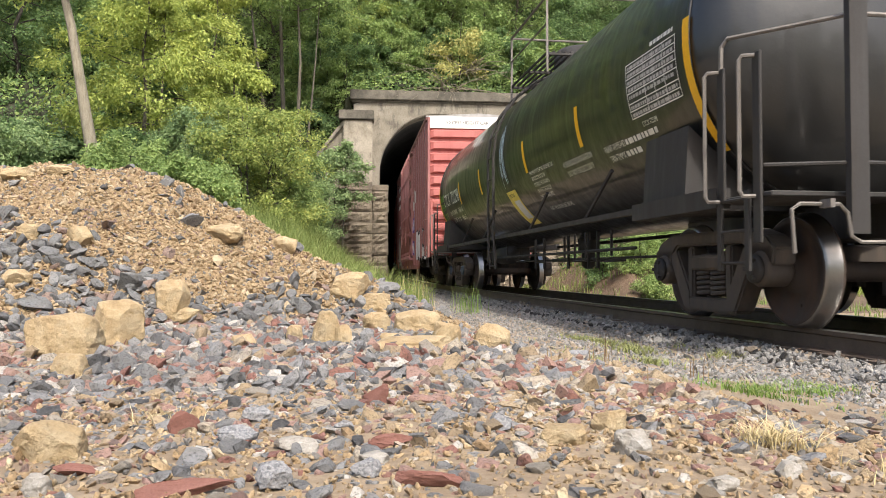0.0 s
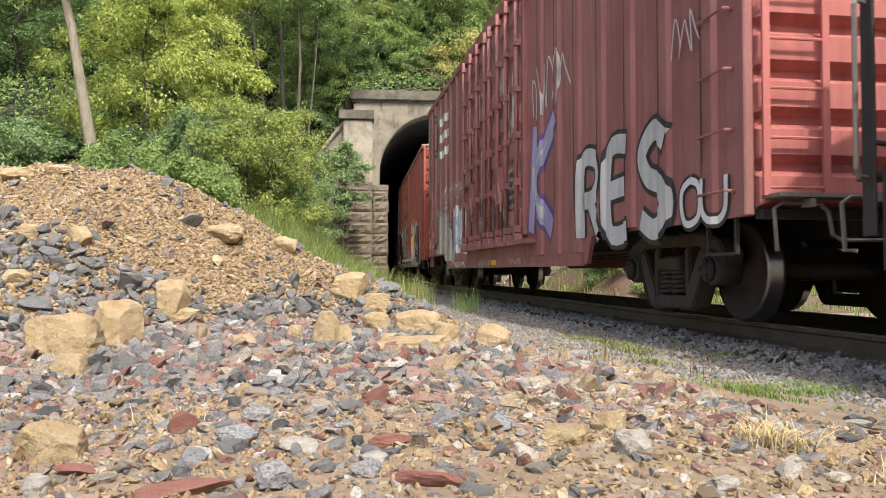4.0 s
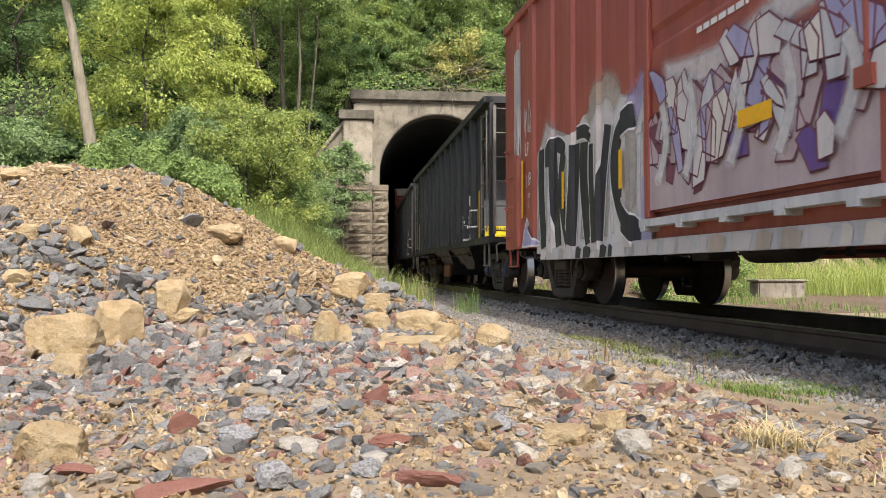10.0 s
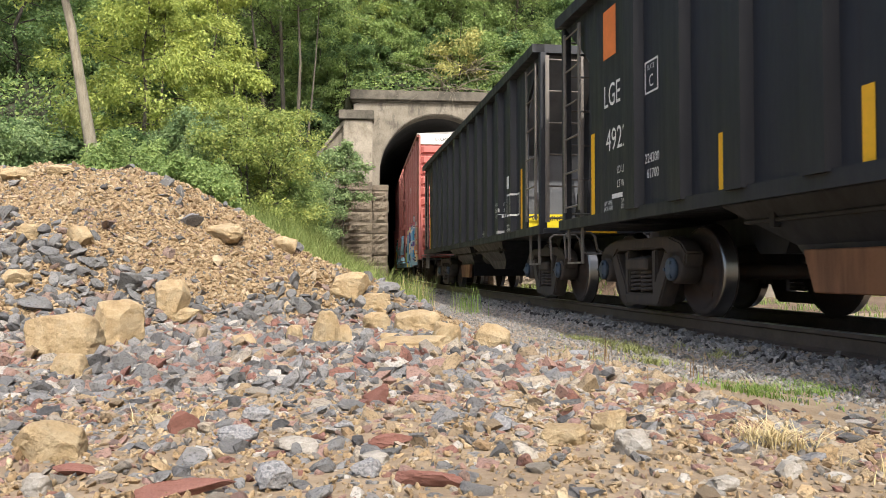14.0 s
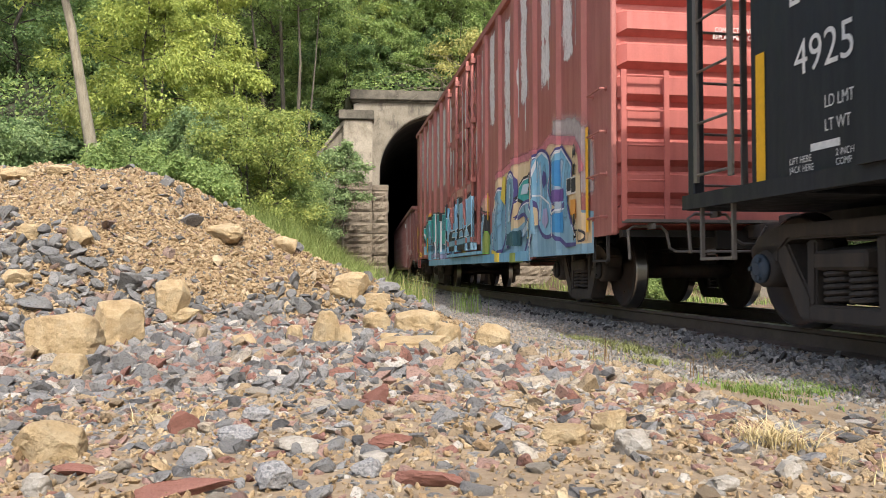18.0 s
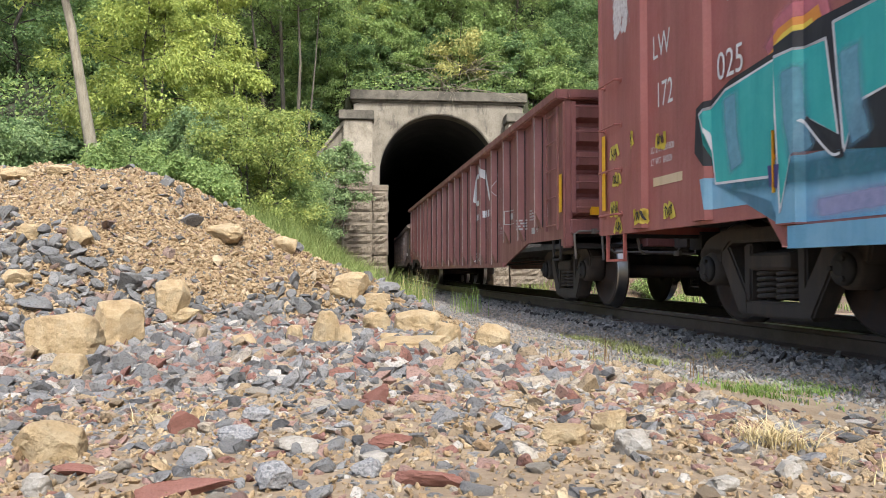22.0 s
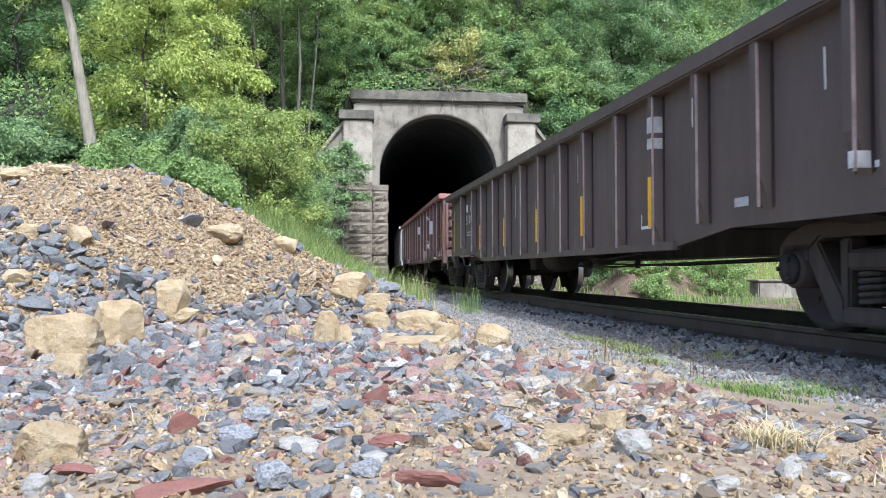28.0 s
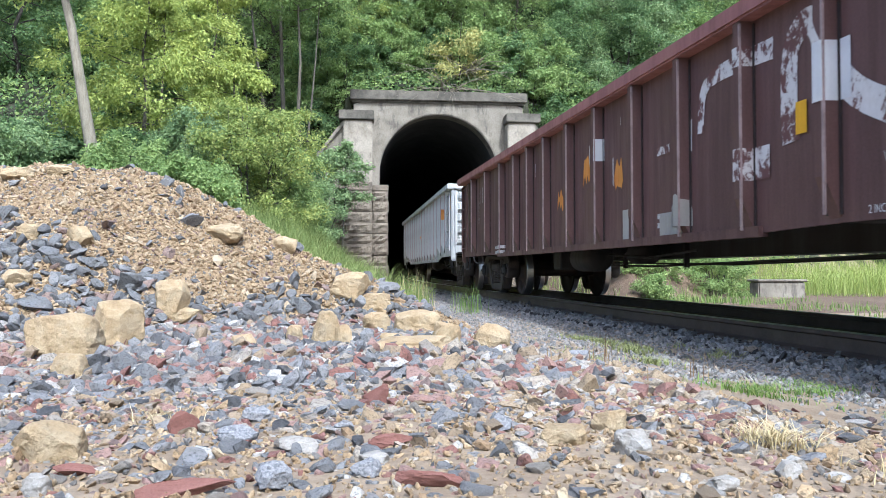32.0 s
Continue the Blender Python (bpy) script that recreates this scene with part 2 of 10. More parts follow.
soil = layered_mat("soil", [(0.25, (0.33, 0.235, 0.15)), (0.5, (0.47, 0.36, 0.24)), (0.75, (0.58, 0.46, 0.325))], 3.2, bump=0.6, bump_scale=60,
                   second=(1.7, (0.17, 0.12, 0.075), 0.5, 0.68, 0.55, None))
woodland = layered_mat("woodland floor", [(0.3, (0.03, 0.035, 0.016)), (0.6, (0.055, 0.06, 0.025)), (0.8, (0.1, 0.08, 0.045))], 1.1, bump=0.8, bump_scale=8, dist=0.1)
gx = axis_steps([(-420, -60, 20), (-60, -16, 2.0), (-16, -5, 0.6), (-5, 6, 0.07), (6, 20, 0.6), (20, 70, 2.5), (70, 430, 20)])
gy = axis_steps([(-300, -40, 20), (-40, -2, 2.0), (-2, 0, 0.3), (0, 9, 0.07), (9, 30, 0.5), (30, 60, 0.45), (60, 120, 4), (120, 600, 24)])


def over_mouth(q):
    s, left = along(q[..., 0].mean(1), q[..., 1].mean(1))
    return (q[..., 2].max(1) - q[..., 2].min(1) > 2.2) & (np.abs(left) < 3.9) & (np.abs(s - PORTAL_S) < 3)


gv, gf = sheet(gx, gy, ground_z, over_mouth)
ground_me = mesh_arrays("ground", gv, gf, soil, True)
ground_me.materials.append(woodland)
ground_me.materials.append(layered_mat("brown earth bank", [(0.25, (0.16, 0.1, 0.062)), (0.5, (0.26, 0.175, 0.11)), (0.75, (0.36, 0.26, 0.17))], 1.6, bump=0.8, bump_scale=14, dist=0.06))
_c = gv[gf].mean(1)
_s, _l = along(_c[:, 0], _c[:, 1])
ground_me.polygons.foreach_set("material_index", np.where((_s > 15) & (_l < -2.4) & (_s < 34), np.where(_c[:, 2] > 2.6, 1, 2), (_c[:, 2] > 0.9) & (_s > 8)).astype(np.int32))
ground = tagged(new("ground", ground_me), "sandy soil with gravel rising to a wooded hillside", "ground", kind="structure")

pile_mat = layered_mat("heap sand", [(0.25, (0.34, 0.23, 0.13)), (0.5, (0.52, 0.38, 0.225)), (0.75, (0.62, 0.475, 0.305))], 4.0, bump=0.9, bump_scale=70)
pv, pf = sheet(np.arange(-9, 0.6, 0.07), np.arange(3.2, 9.2, 0.07), lambda x, y: np.maximum(pile_z(x, y), ground_z(x, y) - 0.06))
keep = (pv[pf][..., 2] > ground_z(pv[pf][..., 0], pv[pf][..., 1]) - 0.05).any(1)
tagged(new("gravel_mound", mesh_arrays("gravel_pile", pv, pf[keep], pile_mat, True)), "heap of tan gravel and broken stone beside the track", "spoil heap")


def top_z(x, y):
    return np.maximum(ground_z(x, y), np.where((x > -9) & (x < 0.6) & (y > 3.2) & (y < 9.2), pile_z(x, y), -9))


# ---- loose stones ----
def stone_shapes(k, div, seed, rough=0.35, flat=0.52):
    """k angular stones, as (verts, faces) of one icosphere."""
    out = []
    rng = np.random.default_rng(seed)
    bm = bmesh.new()
    bmesh.ops.create_icosphere(bm, subdivisions=div, radius=0.5)
    v0 = np.array([v.co[:] for v in bm.verts])
    f0 = np.array([[v.index for v in f.verts] for f in bm.faces])
    bm.free()
    for _ in range(k):
        v = v0.copy()
        # cut the ball with random planes, which leaves flat broken faces
        for _ in range(8):
            n = rng.normal(size=3)
            n /= np.linalg.norm(n)
            d = rng.uniform(0.14, 0.38)
            over = v @ n - d
            v = np.where((over > 0)[:, None], v - over[:, None] * n * 0.98, v)
        v *= 1 + rng.normal(0, rough * 0.16, (len(v), 1))
        v /= np.ptp(v, axis=0)
        v *= np.array([1, rng.uniform(0.55, 0.9), rng.uniform(flat * 0.7, flat * 1.15)])
        v /= np.ptp(v[:, 0])
        out.append((v, f0))
    return out


def scatter(shapes, x, y, size, rng, sink=0.25, tilt=0.5, fz=top_z):
    """Stones at x, y with these sizes, lying on the ground: arrays for one mesh."""
    n = len(x)
    z = fz(x, y)
    which = rng.integers(0, len(shapes), n)
    r = rot_arrays(rng, n, tilt)
    vs, fs, base = [], [], 0
    for k, (v, f) in enumerate(shapes):
        i = np.nonzero(which == k)[0]
        if not len(i):
            continue
        p = np.einsum("nij,vj->nvi", r[i], v) * size[i][:, None, None]
        low = p[..., 2].min(1)
        p[..., 2] += (z[i] - low - sink * size[i] * 0.5)[:, None]
        p[..., 0] += x[i][:, None]
        p[..., 1] += y[i][:, None]
        vs.append(p.reshape(-1, 3))
        fs.append((f[None] + (base + np.arange(len(i)) * len(v))[:, None, None]).reshape(-1, 3))
        base += len(i) * len(v)
    return np.concatenate(vs), np.concatenate(fs)


MIXED = [(4.2, (0.24, 0.245, 0.255)), (4.2, (0.34, 0.345, 0.355)), (1.6, (0.15, 0.152, 0.16)), (1.7, (0.34, 0.165, 0.132)), (2.7, (0.47, 0.305, 0.258)),
         (2.0, (0.47, 0.365, 0.245)), (2.0, (0.5, 0.455, 0.39)), (1.2, (0.68, 0.66, 0.62)), (1.0, (0.38, 0.34, 0.295)), (0.7, (0.25, 0.18, 0.16))]
TAN = [(4, (0.57, 0.415, 0.235)), (3, (0.68, 0.52, 0.315)), (2, (0.45, 0.315, 0.18)), (1.4, (0.77, 0.63, 0.42)), (0.9, (0.27, 0.26, 0.25)), (0.6, (0.36, 0.25, 0.21))]
DARK = [(4, (0.25, 0.256, 0.262)), (3, (0.34, 0.345, 0.35)), (1.6, (0.18, 0.182, 0.186)), (0.8, (0.38, 0.28, 0.24))]
GREY = [(4, (0.34, 0.335, 0.325)), (3, (0.46, 0.45, 0.435)), (1.6, (0.24, 0.24, 0.24)), (1.4, (0.58, 0.565, 0.54)), (0.9, (0.5, 0.42, 0.33))]
WARM = [(2.4, (0.47, 0.295, 0.25)), (3.0, (0.54, 0.42, 0.27)), (2.4, (0.57, 0.5, 0.4)), (1.5, (0.7, 0.67, 0.61)), (0.9, (0.34, 0.18, 0.145)), (2.4, (0.34, 0.345, 0.355)), (0.8, (0.2, 0.2, 0.205))]
mixed_mat, tan_mat = stone_mat("mixed gravel", MIXED, grain=150), stone_mat("tan gravel", TAN, grain=160)
warm_mat = stone_mat("pink and tan gravel", WARM, grain=150)
dark_mat, grey_mat = stone_mat("dark crushed stone", DARK, grain=100), stone_mat("ballast stone", GREY, grain=110)
rng = np.random.default_rng(7)
fine_shapes, mid_shapes = stone_shapes(14, 1, 3), stone_shapes(14, 2, 5)


def heap(name, label, shapes, x, y, size, mat, sink=0.25, tilt=0.5):
    v, f = scatter(shapes, x, y, size, rng, sink, tilt)
    return tagged(new(name, mesh_arrays(name, v, f, mat)), label, "gravel", kind="stuff")


def fan(n, y0, y1, half=0.62, x_lo=-9.0, x_hi=9.0, power=1.0):
    """Random places in the wedge of ground before the camera."""
    y = (y0 ** 2 + (y1 ** 2 - y0 ** 2) * rng.random(n) ** power) ** 0.5
    x = rng.uniform(-half, half, n) * (y + 0.25)
    k = (x > x_lo) & (x < x_hi)
    return x[k], y[k]


def bank_u(x, y):
    return 0.966 * (x - 0.42) + 0.257 * (y - 2.67)


# bank: red, grey and white stones on sand, thinning out to bare soil at the near right
x, y = fan(36000, 0.75, 5.0)
k = (bank_u(x, y) < 0.1 + 0.35 * rng.random(len(x))) & (pile_z(x, y) < ground_z(x, y) + 0.1)
bare = np.maximum(smooth(-0.25, 0.2, x) * smooth(1.9, 1.2, y) * 0.7, smooth(1.6, 1.1, y) * 0.45)
k &= rng.random(len(x)) > bare
x, y = x[k], y[k]
size = np.clip(rng.lognormal(math.log(0.029), 0.45, len(x)), 0.01, 0.075) * (0.8 + 0.2 * np.clip(y - 1, 0, 1.5))
k = y < 2.1
warm = rng.random(len(x)) < 0.1 + 0.9 * smooth(-0.35, 0.45, x - 0.1 * (y - 2))
heap("bank_stones", "mixed grey, red and white crushed stones on sandy ground", mid_shapes, x[k & ~warm], y[k & ~warm], size[k & ~warm], mixed_mat, 0.7, 0.3)
heap("bank_stones", "tan, pink and pale stones on sandy ground", mid_shapes, x[k & warm], y[k & warm], size[k & warm], warm_mat, 0.7, 0.3)
heap("bank_stones", "mixed red and grey crushed stones before the heap", fine_shapes, x[~k & ~warm], y[~k & ~warm], size[~k & ~warm] * 1.25, mixed_mat, 0.5, 0.35)
heap("bank_stones", "pink, tan and pale stones at the edge of the bank", fine_shapes, x[~k & warm], y[~k & warm], size[~k & warm] * 1.25, warm_mat, 0.5, 0.35)
x, y = fan(48000, 0.75, 5.2)
k = (bank_u(x, y) < 0.6) & (pile_z(x, y) < ground_z(x, y) + 0.1)
heap("bank_grit", "small tan pebbles between the larger stones", fine_shapes, x[k], y[k], rng.lognormal(math.log(0.0105), 0.45, k.sum()), tan_mat, 0.3)
# the heap: tan grit, with crushed dark stone strewn over the foot
x, y = rng.uniform(-5.0, 0.4, 110000), rng.uniform(3.6, 6.5, 110000)
k = (pile_z(x, y) > ground_z(x, y)) & (np.abs(x) < 0.62 * y + 0.3)
heap("heap_grit", "tan gravel covering the heap", fine_shapes, x[k], y[k], rng.lognormal(math.log(0.0205), 0.42, k.sum()), tan_mat, 0.4)
x, y = rng.uniform(-6.2, 0.4, 21000), rng.uniform(3.6, 6.6, 21000)
up = pile_z(x, y) - 0.12
band = np.exp(-((up - 0.38 + 0.2 * (x + 2.5)) / 0.2) ** 2) * smooth(-0.25, 0.2, wave(x, y, 1.3, 3))
k = (up > 0) & (np.abs(x) < 0.62 * y + 0.3) & (rng.random(len(x)) < 0.5 * band + 0.4 * np.exp(-np.clip(up - 0.02, 0, 9) / 0.1) * (0.5 + 0.6 * wave(x, y, 1.4, 3)) + 0.012)
heap("heap_stones", "dark grey crushed stones strewn over the heap", mid_shapes, x[k], y[k], rng.lognormal(math.log(0.07), 0.36, k.sum()), dark_mat, 0.3, 0.4)
# ballast between the bank and the track
s_, l_ = rng.uniform(1.5, 33, 62000), rng.uniform(1.25, 4.0, 62000)
a_ = HEAD0 + BEND * s_
x = (np.cos(a_) - math.cos(HEAD0)) / BEND + (NEAR_RAIL + HALF_GAUGE) * math.cos(HEAD0) - l_ * np.cos(a_)
y = (np.sin(a_) - math.sin(HEAD0)) / BEND + (NEAR_RAIL + HALF_GAUGE) * math.sin(HEAD0) - l_ * np.sin(a_)
k = (bank_u(x, y) > 0.15 + 0.5 * rng.random(len(x))) & (rng.random(len(x)) < 1.5 - 0.3 * l_) & (x < 0.62 * y + 0.5) & (pile_z(x, y) < ground_z(x, y) + 0.1)
k &= rng.random(len(x)) < 0.12 + 0.88 * smooth(2.6, 4.2, y)
heap("ballast_stones", "grey railway ballast beside the rails", fine_shapes, x[k], y[k], rng.lognormal(math.log(0.034), 0.32, k.sum()) * (1 - 0.25 * smooth(1.8, 3.0, l_[k])), grey_mat, 0.7)

# the shoulder: ballast up to the near rail, over the tie ends
s_, l_ = rng.uniform(1.5, 33, 22000), rng.uniform(0.86, 1.62, 22000)
a_ = HEAD0 + BEND * s_
x = (np.cos(a_) - math.cos(HEAD0)) / BEND + (NEAR_RAIL + HALF_GAUGE) * math.cos(HEAD0) - l_ * np.cos(a_)
y = (np.sin(a_) - math.sin(HEAD0)) / BEND + (NEAR_RAIL + HALF_GAUGE) * math.sin(HEAD0) - l_ * np.sin(a_)
k = x < 0.62 * y + 0.6
v, f = scatter(fine_shapes, x[k], y[k], rng.lognormal(math.log(0.05), 0.3, k.sum()), rng, 0.4, 0.5, lambda x, y: -0.2 - 0.05 * smooth(1.2, 1.6, along(x, y)[1]))
tagged(new("ballast_stones", mesh_arrays("ballast_stones", v, f, grey_mat)), "grey ballast heaped against the near rail", "gravel", kind="stuff")

# the same ground goes on beside and behind the camera, and along the track
x, y = rng.uniform(-7, 2.2, 15000), rng.uniform(-7, 5, 15000)
k = ((np.abs(x) > 0.6 * (y + 0.25)) | (y < 0.75)) & (bank_u(x, y) < 0.3) & (np.hypot(x, y) > 0.5) & (pile_z(x, y) < ground_z(x, y) + 0.1)
heap("bank_stones", "mixed crushed stones strewn over the sandy ground", fine_shapes, x[k], y[k], rng.lognormal(math.log(0.03), 0.4, k.sum()), mixed_mat, 0.5, 0.35)
for side_of in (1, -1):
    s_, l_ = rng.uniform(-30, 33, 13000), side_of * rng.uniform(1.25, 2.7, 13000)
    a_ = HEAD0 + BEND * s_
    x = (np.cos(a_) - math.cos(HEAD0)) / BEND + (NEAR_RAIL + HALF_GAUGE) * math.cos(HEAD0) - l_ * np.cos(a_)
    y = (np.sin(a_) - math.sin(HEAD0)) / BEND + (NEAR_RAIL + HALF_GAUGE) * math.sin(HEAD0) - l_ * np.sin(a_)
    k = (x > 0.6 * y + 0.5) | (y < 1.0) | (side_of < 0)
    heap("ballast_stones", "grey railway ballast along the track", fine_shapes, x[k], y[k], rng.lognormal(math.log(0.045), 0.3, k.sum()), grey_mat, 0.5)

# single stones nearest to the camera, on the bank
near_mat = stone_mat("single stone", MIXED, grain=160, island=False)
near_mesh = []
for v, f in stone_shapes(12, 2, 21):
    near_mesh.append(mesh_arrays("stone", v, f, near_mat))
x, y = fan(420, 0.95, 2.6, 0.55)
k = (rng.random(len(x)) > smooth(0.0, 0.7, x) * smooth(2.0, 1.2, y) * 0.8)
x, y = x[k][:290], y[k][:290]
z = top_z(x, y)
for i in range(len(x)):
    d = float(np.clip(rng.lognormal(math.log(0.038), 0.36), 0.018, 0.072))
    o = new("stone", near_mesh[i % 12])
    o.matrix_basis = Matrix.LocRotScale((x[i], y[i], z[i] + d * 0.1), Euler((rng.normal(0, 0.18), rng.normal(0, 0.18), rng.uniform(0, 6.3))), (d, d, d))
    o.parent = ground

# large tan and dark rocks at the foot of the heap, and single ones on the bank: x, y, length, depth, height, turn
ROCK_TAN = layered_mat("tan sandstone", [(0.25, (0.52, 0.36, 0.18)), (0.5, (0.74, 0.56, 0.32)), (0.75, (0.84, 0.7, 0.47))], 11.0, bump=1.0, bump_scale=38, dist=0.02,
                       second=(17.0, (0.16, 0.11, 0.065), 0.6, 0.7, 0.4, (1, 1, 2.2)))
ROCK_RED = layered_mat("red sandstone", [(0.3, (0.24, 0.1, 0.075)), (0.7, (0.36, 0.17, 0.135))], 24.0, bump=0.5, bump_scale=60, dist=0.006)
ROCK_GREY = layered_mat("speckled grey stone", [(0.35, (0.16, 0.165, 0.18)), (0.5, (0.34, 0.345, 0.36)), (0.65, (0.52, 0.52, 0.53))], 160.0, bump=0.4, bump_scale=80, dist=0.005)
ROCK_WHITE = layered_mat("pale quartz", [(0.3, (0.38, 0.34, 0.28)), (0.55, (0.55, 0.52, 0.47)), (0.75, (0.68, 0.66, 0.62))], 26.0, bump=0.7, bump_scale=70, dist=0.008)
ROCK_LABEL = {"tan sandstone": "rough tan sandstone block on the gravel", "red sandstone": "flat dark red sandstone piece on the sand",
              "speckled grey stone": "speckled grey crushed rock on the gravel", "pale quartz": "pale white quartz stone on the gravel"}


def blank_ball():
    bm = bmesh.new()
    bmesh.ops.create_icosphere(bm, subdivisions=4, radius=1.0)
    v = np.array([k.co[:] for k in bm.verts])
    f = np.array([[k.index for k in q.verts] for q in bm.faces])
    bm.free()
    return v, f


def rock(x, y, l, w, h, turn, mat, seed, up=None, tilt=0.0):
    (v, f), = stone_shapes(1, 4, seed, 0.08, 0.9)
    if mat is ROCK_TAN or mat is ROCK_WHITE:
        # squarish broken blocks
        r = np.random.default_rng(seed)
        v, f = blank_ball()
        v = v / (np.abs(v) ** 4.5).sum(1)[:, None] ** (1 / 4.5)
        for _ in range(13):
            q = r.normal(size=3)
            q /= np.linalg.norm(q)
            over = v @ q - r.uniform(0.76, 1.08)
            v = np.where((over > 0)[:, None], v - over[:, None] * q, v)
    v = v / np.ptp(v, axis=0)
    n = np.array([noise.noise(Vector(p) * 3.2 + Vector((seed, 0, 0))) + 0.7 * noise.noise(Vector(p) * 7.5) + 0.5 * noise.noise(Vector(p) * 15) for p in v])
    # bedding ledges and chipped edges
    ledge = np.array([abs(noise.noise(Vector((p[0] * 2.1, p[1] * 2.1, p[2] * 9.0)) + Vector((0, seed, 0)))) + 0.5 * abs(noise.noise(Vector(p) * 24)) for p in v])
    v = v * (1 + (0.06 if mat is ROCK_TAN else 0.11) * n[:, None] - 0.05 * ledge[:, None]) * np.array([l, w, h])
    o = new("rock", mesh_arrays("rock", v, f, mat))
    z = float(top_z(np.array(x), np.array(y))) if up is None else up
    o.matrix_basis = pose(x, y, z + h * 0.3, tilt, 0, turn)
    return tagged(o, ROCK_LABEL[mat.name], "rock", "rocks at the heap")


ROCKS = [
    (ROCK_TAN, -0.70, 1.40, 0.128, 0.066),
    (ROCK_TAN, -1.41, 2.90, 0.259, 0.173),
    (ROCK_TAN, -1.16, 2.44, 0.119, 0.073),
    (ROCK_TAN, -1.41, 3.36, 0.221, 0.206),
    (ROCK_TAN, -1.60, 4.60, 0.208, 0.208),
    (ROCK_TAN, -0.51, 3.40, 0.128, 0.149),
    (ROCK_TAN, -0.43, 3.38, 0.077, 0.090),
    (ROCK_TAN, -0.66, 5.47, 0.288, 0.185),
    (ROCK_TAN, -0.35, 4.13, 0.156, 0.109),
    (ROCK_TAN, -0.13, 4.09, 0.245, 0.123),
    (ROCK_TAN, 0.01, 3.23, 0.122, 0.109),
    (ROCK_TAN, -0.11, 3.14, 0.348, 0.058),
    (ROCK_TAN, 0.20, 3.18, 0.148, 0.110),
    (ROCK_TAN, -1.53, 5.47, 0.309, 0.115),
    (ROCK_TAN, -1.16, 5.65, 0.193, 0.107),
    (ROCK_TAN, -0.48, 5.45, 0.246, 0.115),
    (ROCK_TAN, -1.52, 4.61, 0.191, 0.076),
    (ROCK_TAN, -0.84, 3.30, 0.112, 0.055),
    (ROCK_TAN, -0.67, 3.55, 0.081, 0.075),
    (ROCK_TAN, -0.23, 3.38, 0.102, 0.056),
    (ROCK_TAN, 0.23, 1.49, 0.084, 0.036),
    (ROCK_TAN, 0.35, 1.63, 0.073, 0.043),
    (ROCK_TAN, -3.24, 5.89, 0.268, 0.080),
    (ROCK_TAN, -2.96, 5.94, 0.248, 0.063),
    (ROCK_TAN, -2.59, 4.85, 0.140, 0.088),
    (ROCK_TAN, -2.27, 4.85, 0.166, 0.103),
    (ROCK_TAN, -2.44, 4.44, 0.168, 0.074),
    (ROCK_RED, -0.39, 1.17, 0.145, 0.024),
    (ROCK_RED, -0.02, 1.21, 0.116, 0.025),
    (ROCK_RED, -0.53, 1.61, 0.066, 0.041),
    (ROCK_RED, -0.60, 1.27, 0.076, 0.017),
    (ROCK_RED, -0.16, 1.92, 0.072, 0.055),
    (ROCK_RED, -0.10, 1.48, 0.088, 0.022),
    (ROCK_GREY, -0.26, 1.21, 0.060, 0.041),
    (ROCK_GREY, -0.42, 1.72, 0.078, 0.036),
    (ROCK_GREY, -0.39, 1.52, 0.080, 0.032),
    (ROCK_GREY, 0.12, 1.62, 0.061, 0.034),
    (ROCK_GREY, -0.13, 1.28, 0.053, 0.029),
    (ROCK_GREY, -1.77, 5.38, 0.163, 0.090),
    (ROCK_GREY, -0.21, 1.60, 0.060, 0.026),
    (ROCK_GREY, 0.63, 3.54, 0.107, 0.067),
    (ROCK_WHITE, -0.61, 1.17, 0.044, 0.030),
    (ROCK_WHITE, -1.15, 2.70, 0.082, 0.041),
    (ROCK_WHITE, -0.27, 1.45, 0.072, 0.028),
    (ROCK_WHITE, 0.34, 1.40, 0.063, 0.042),
    (ROCK_WHITE, 0.42, 1.17, 0.044, 0.022),
    (ROCK_WHITE, -0.12, 1.37, 0.052, 0.019),
    (ROCK_WHITE, 0.55, 1.25, 0.042, 0.024),
]
for _i, (_m, _x, _y, _l, _h) in enumerate(ROCKS):
    rock(_x, _y, _l, _l * (0.75 if _m is not ROCK_RED else 0.26), _h * 1.25, 0 if _i == 0 else (37 * _i) % 60 - 30, _m, 100 + _i)

# ---- track ----
rail_steel = plain_mat("rail steel", (0.10, 0.075, 0.06), 0.65, 0.35, 0.35, 3.0)
rail_head = plain_mat("worn rail head", (0.5, 0.49, 0.47), 0.28, 0.9, 0.15, 6.0, 0.05)
tie_wood = layered_mat("creosoted tie", [(0.3, (0.035, 0.028, 0.022)), (0.7, (0.11, 0.09, 0.07))], 3.0, bump=0.5, stretch=(1, 12, 12))


def sweep(profile, left, s0, s1, step, mat, name, dz=0.0):
    """A profile (u to the right, z) swept along the track."""
    ss = np.arange(s0, s1 + 0.01, step)
    v, f, k = [], [], len(profile)
    for s in ss:
        x, y, a = track(float(s), left)
        for u, z in profile:
            v.append((x + u * math.cos(a), y + u * math.sin(a), z + dz))
    for i in range(len(ss) - 1):
        for j in range(k):
            f.append((i * k + j, i * k + (j + 1) % k, (i + 1) * k + (j + 1) % k, (i + 1) * k + j))
    return mesh_arrays(name, np.array(v), np.array(f), mat, False)


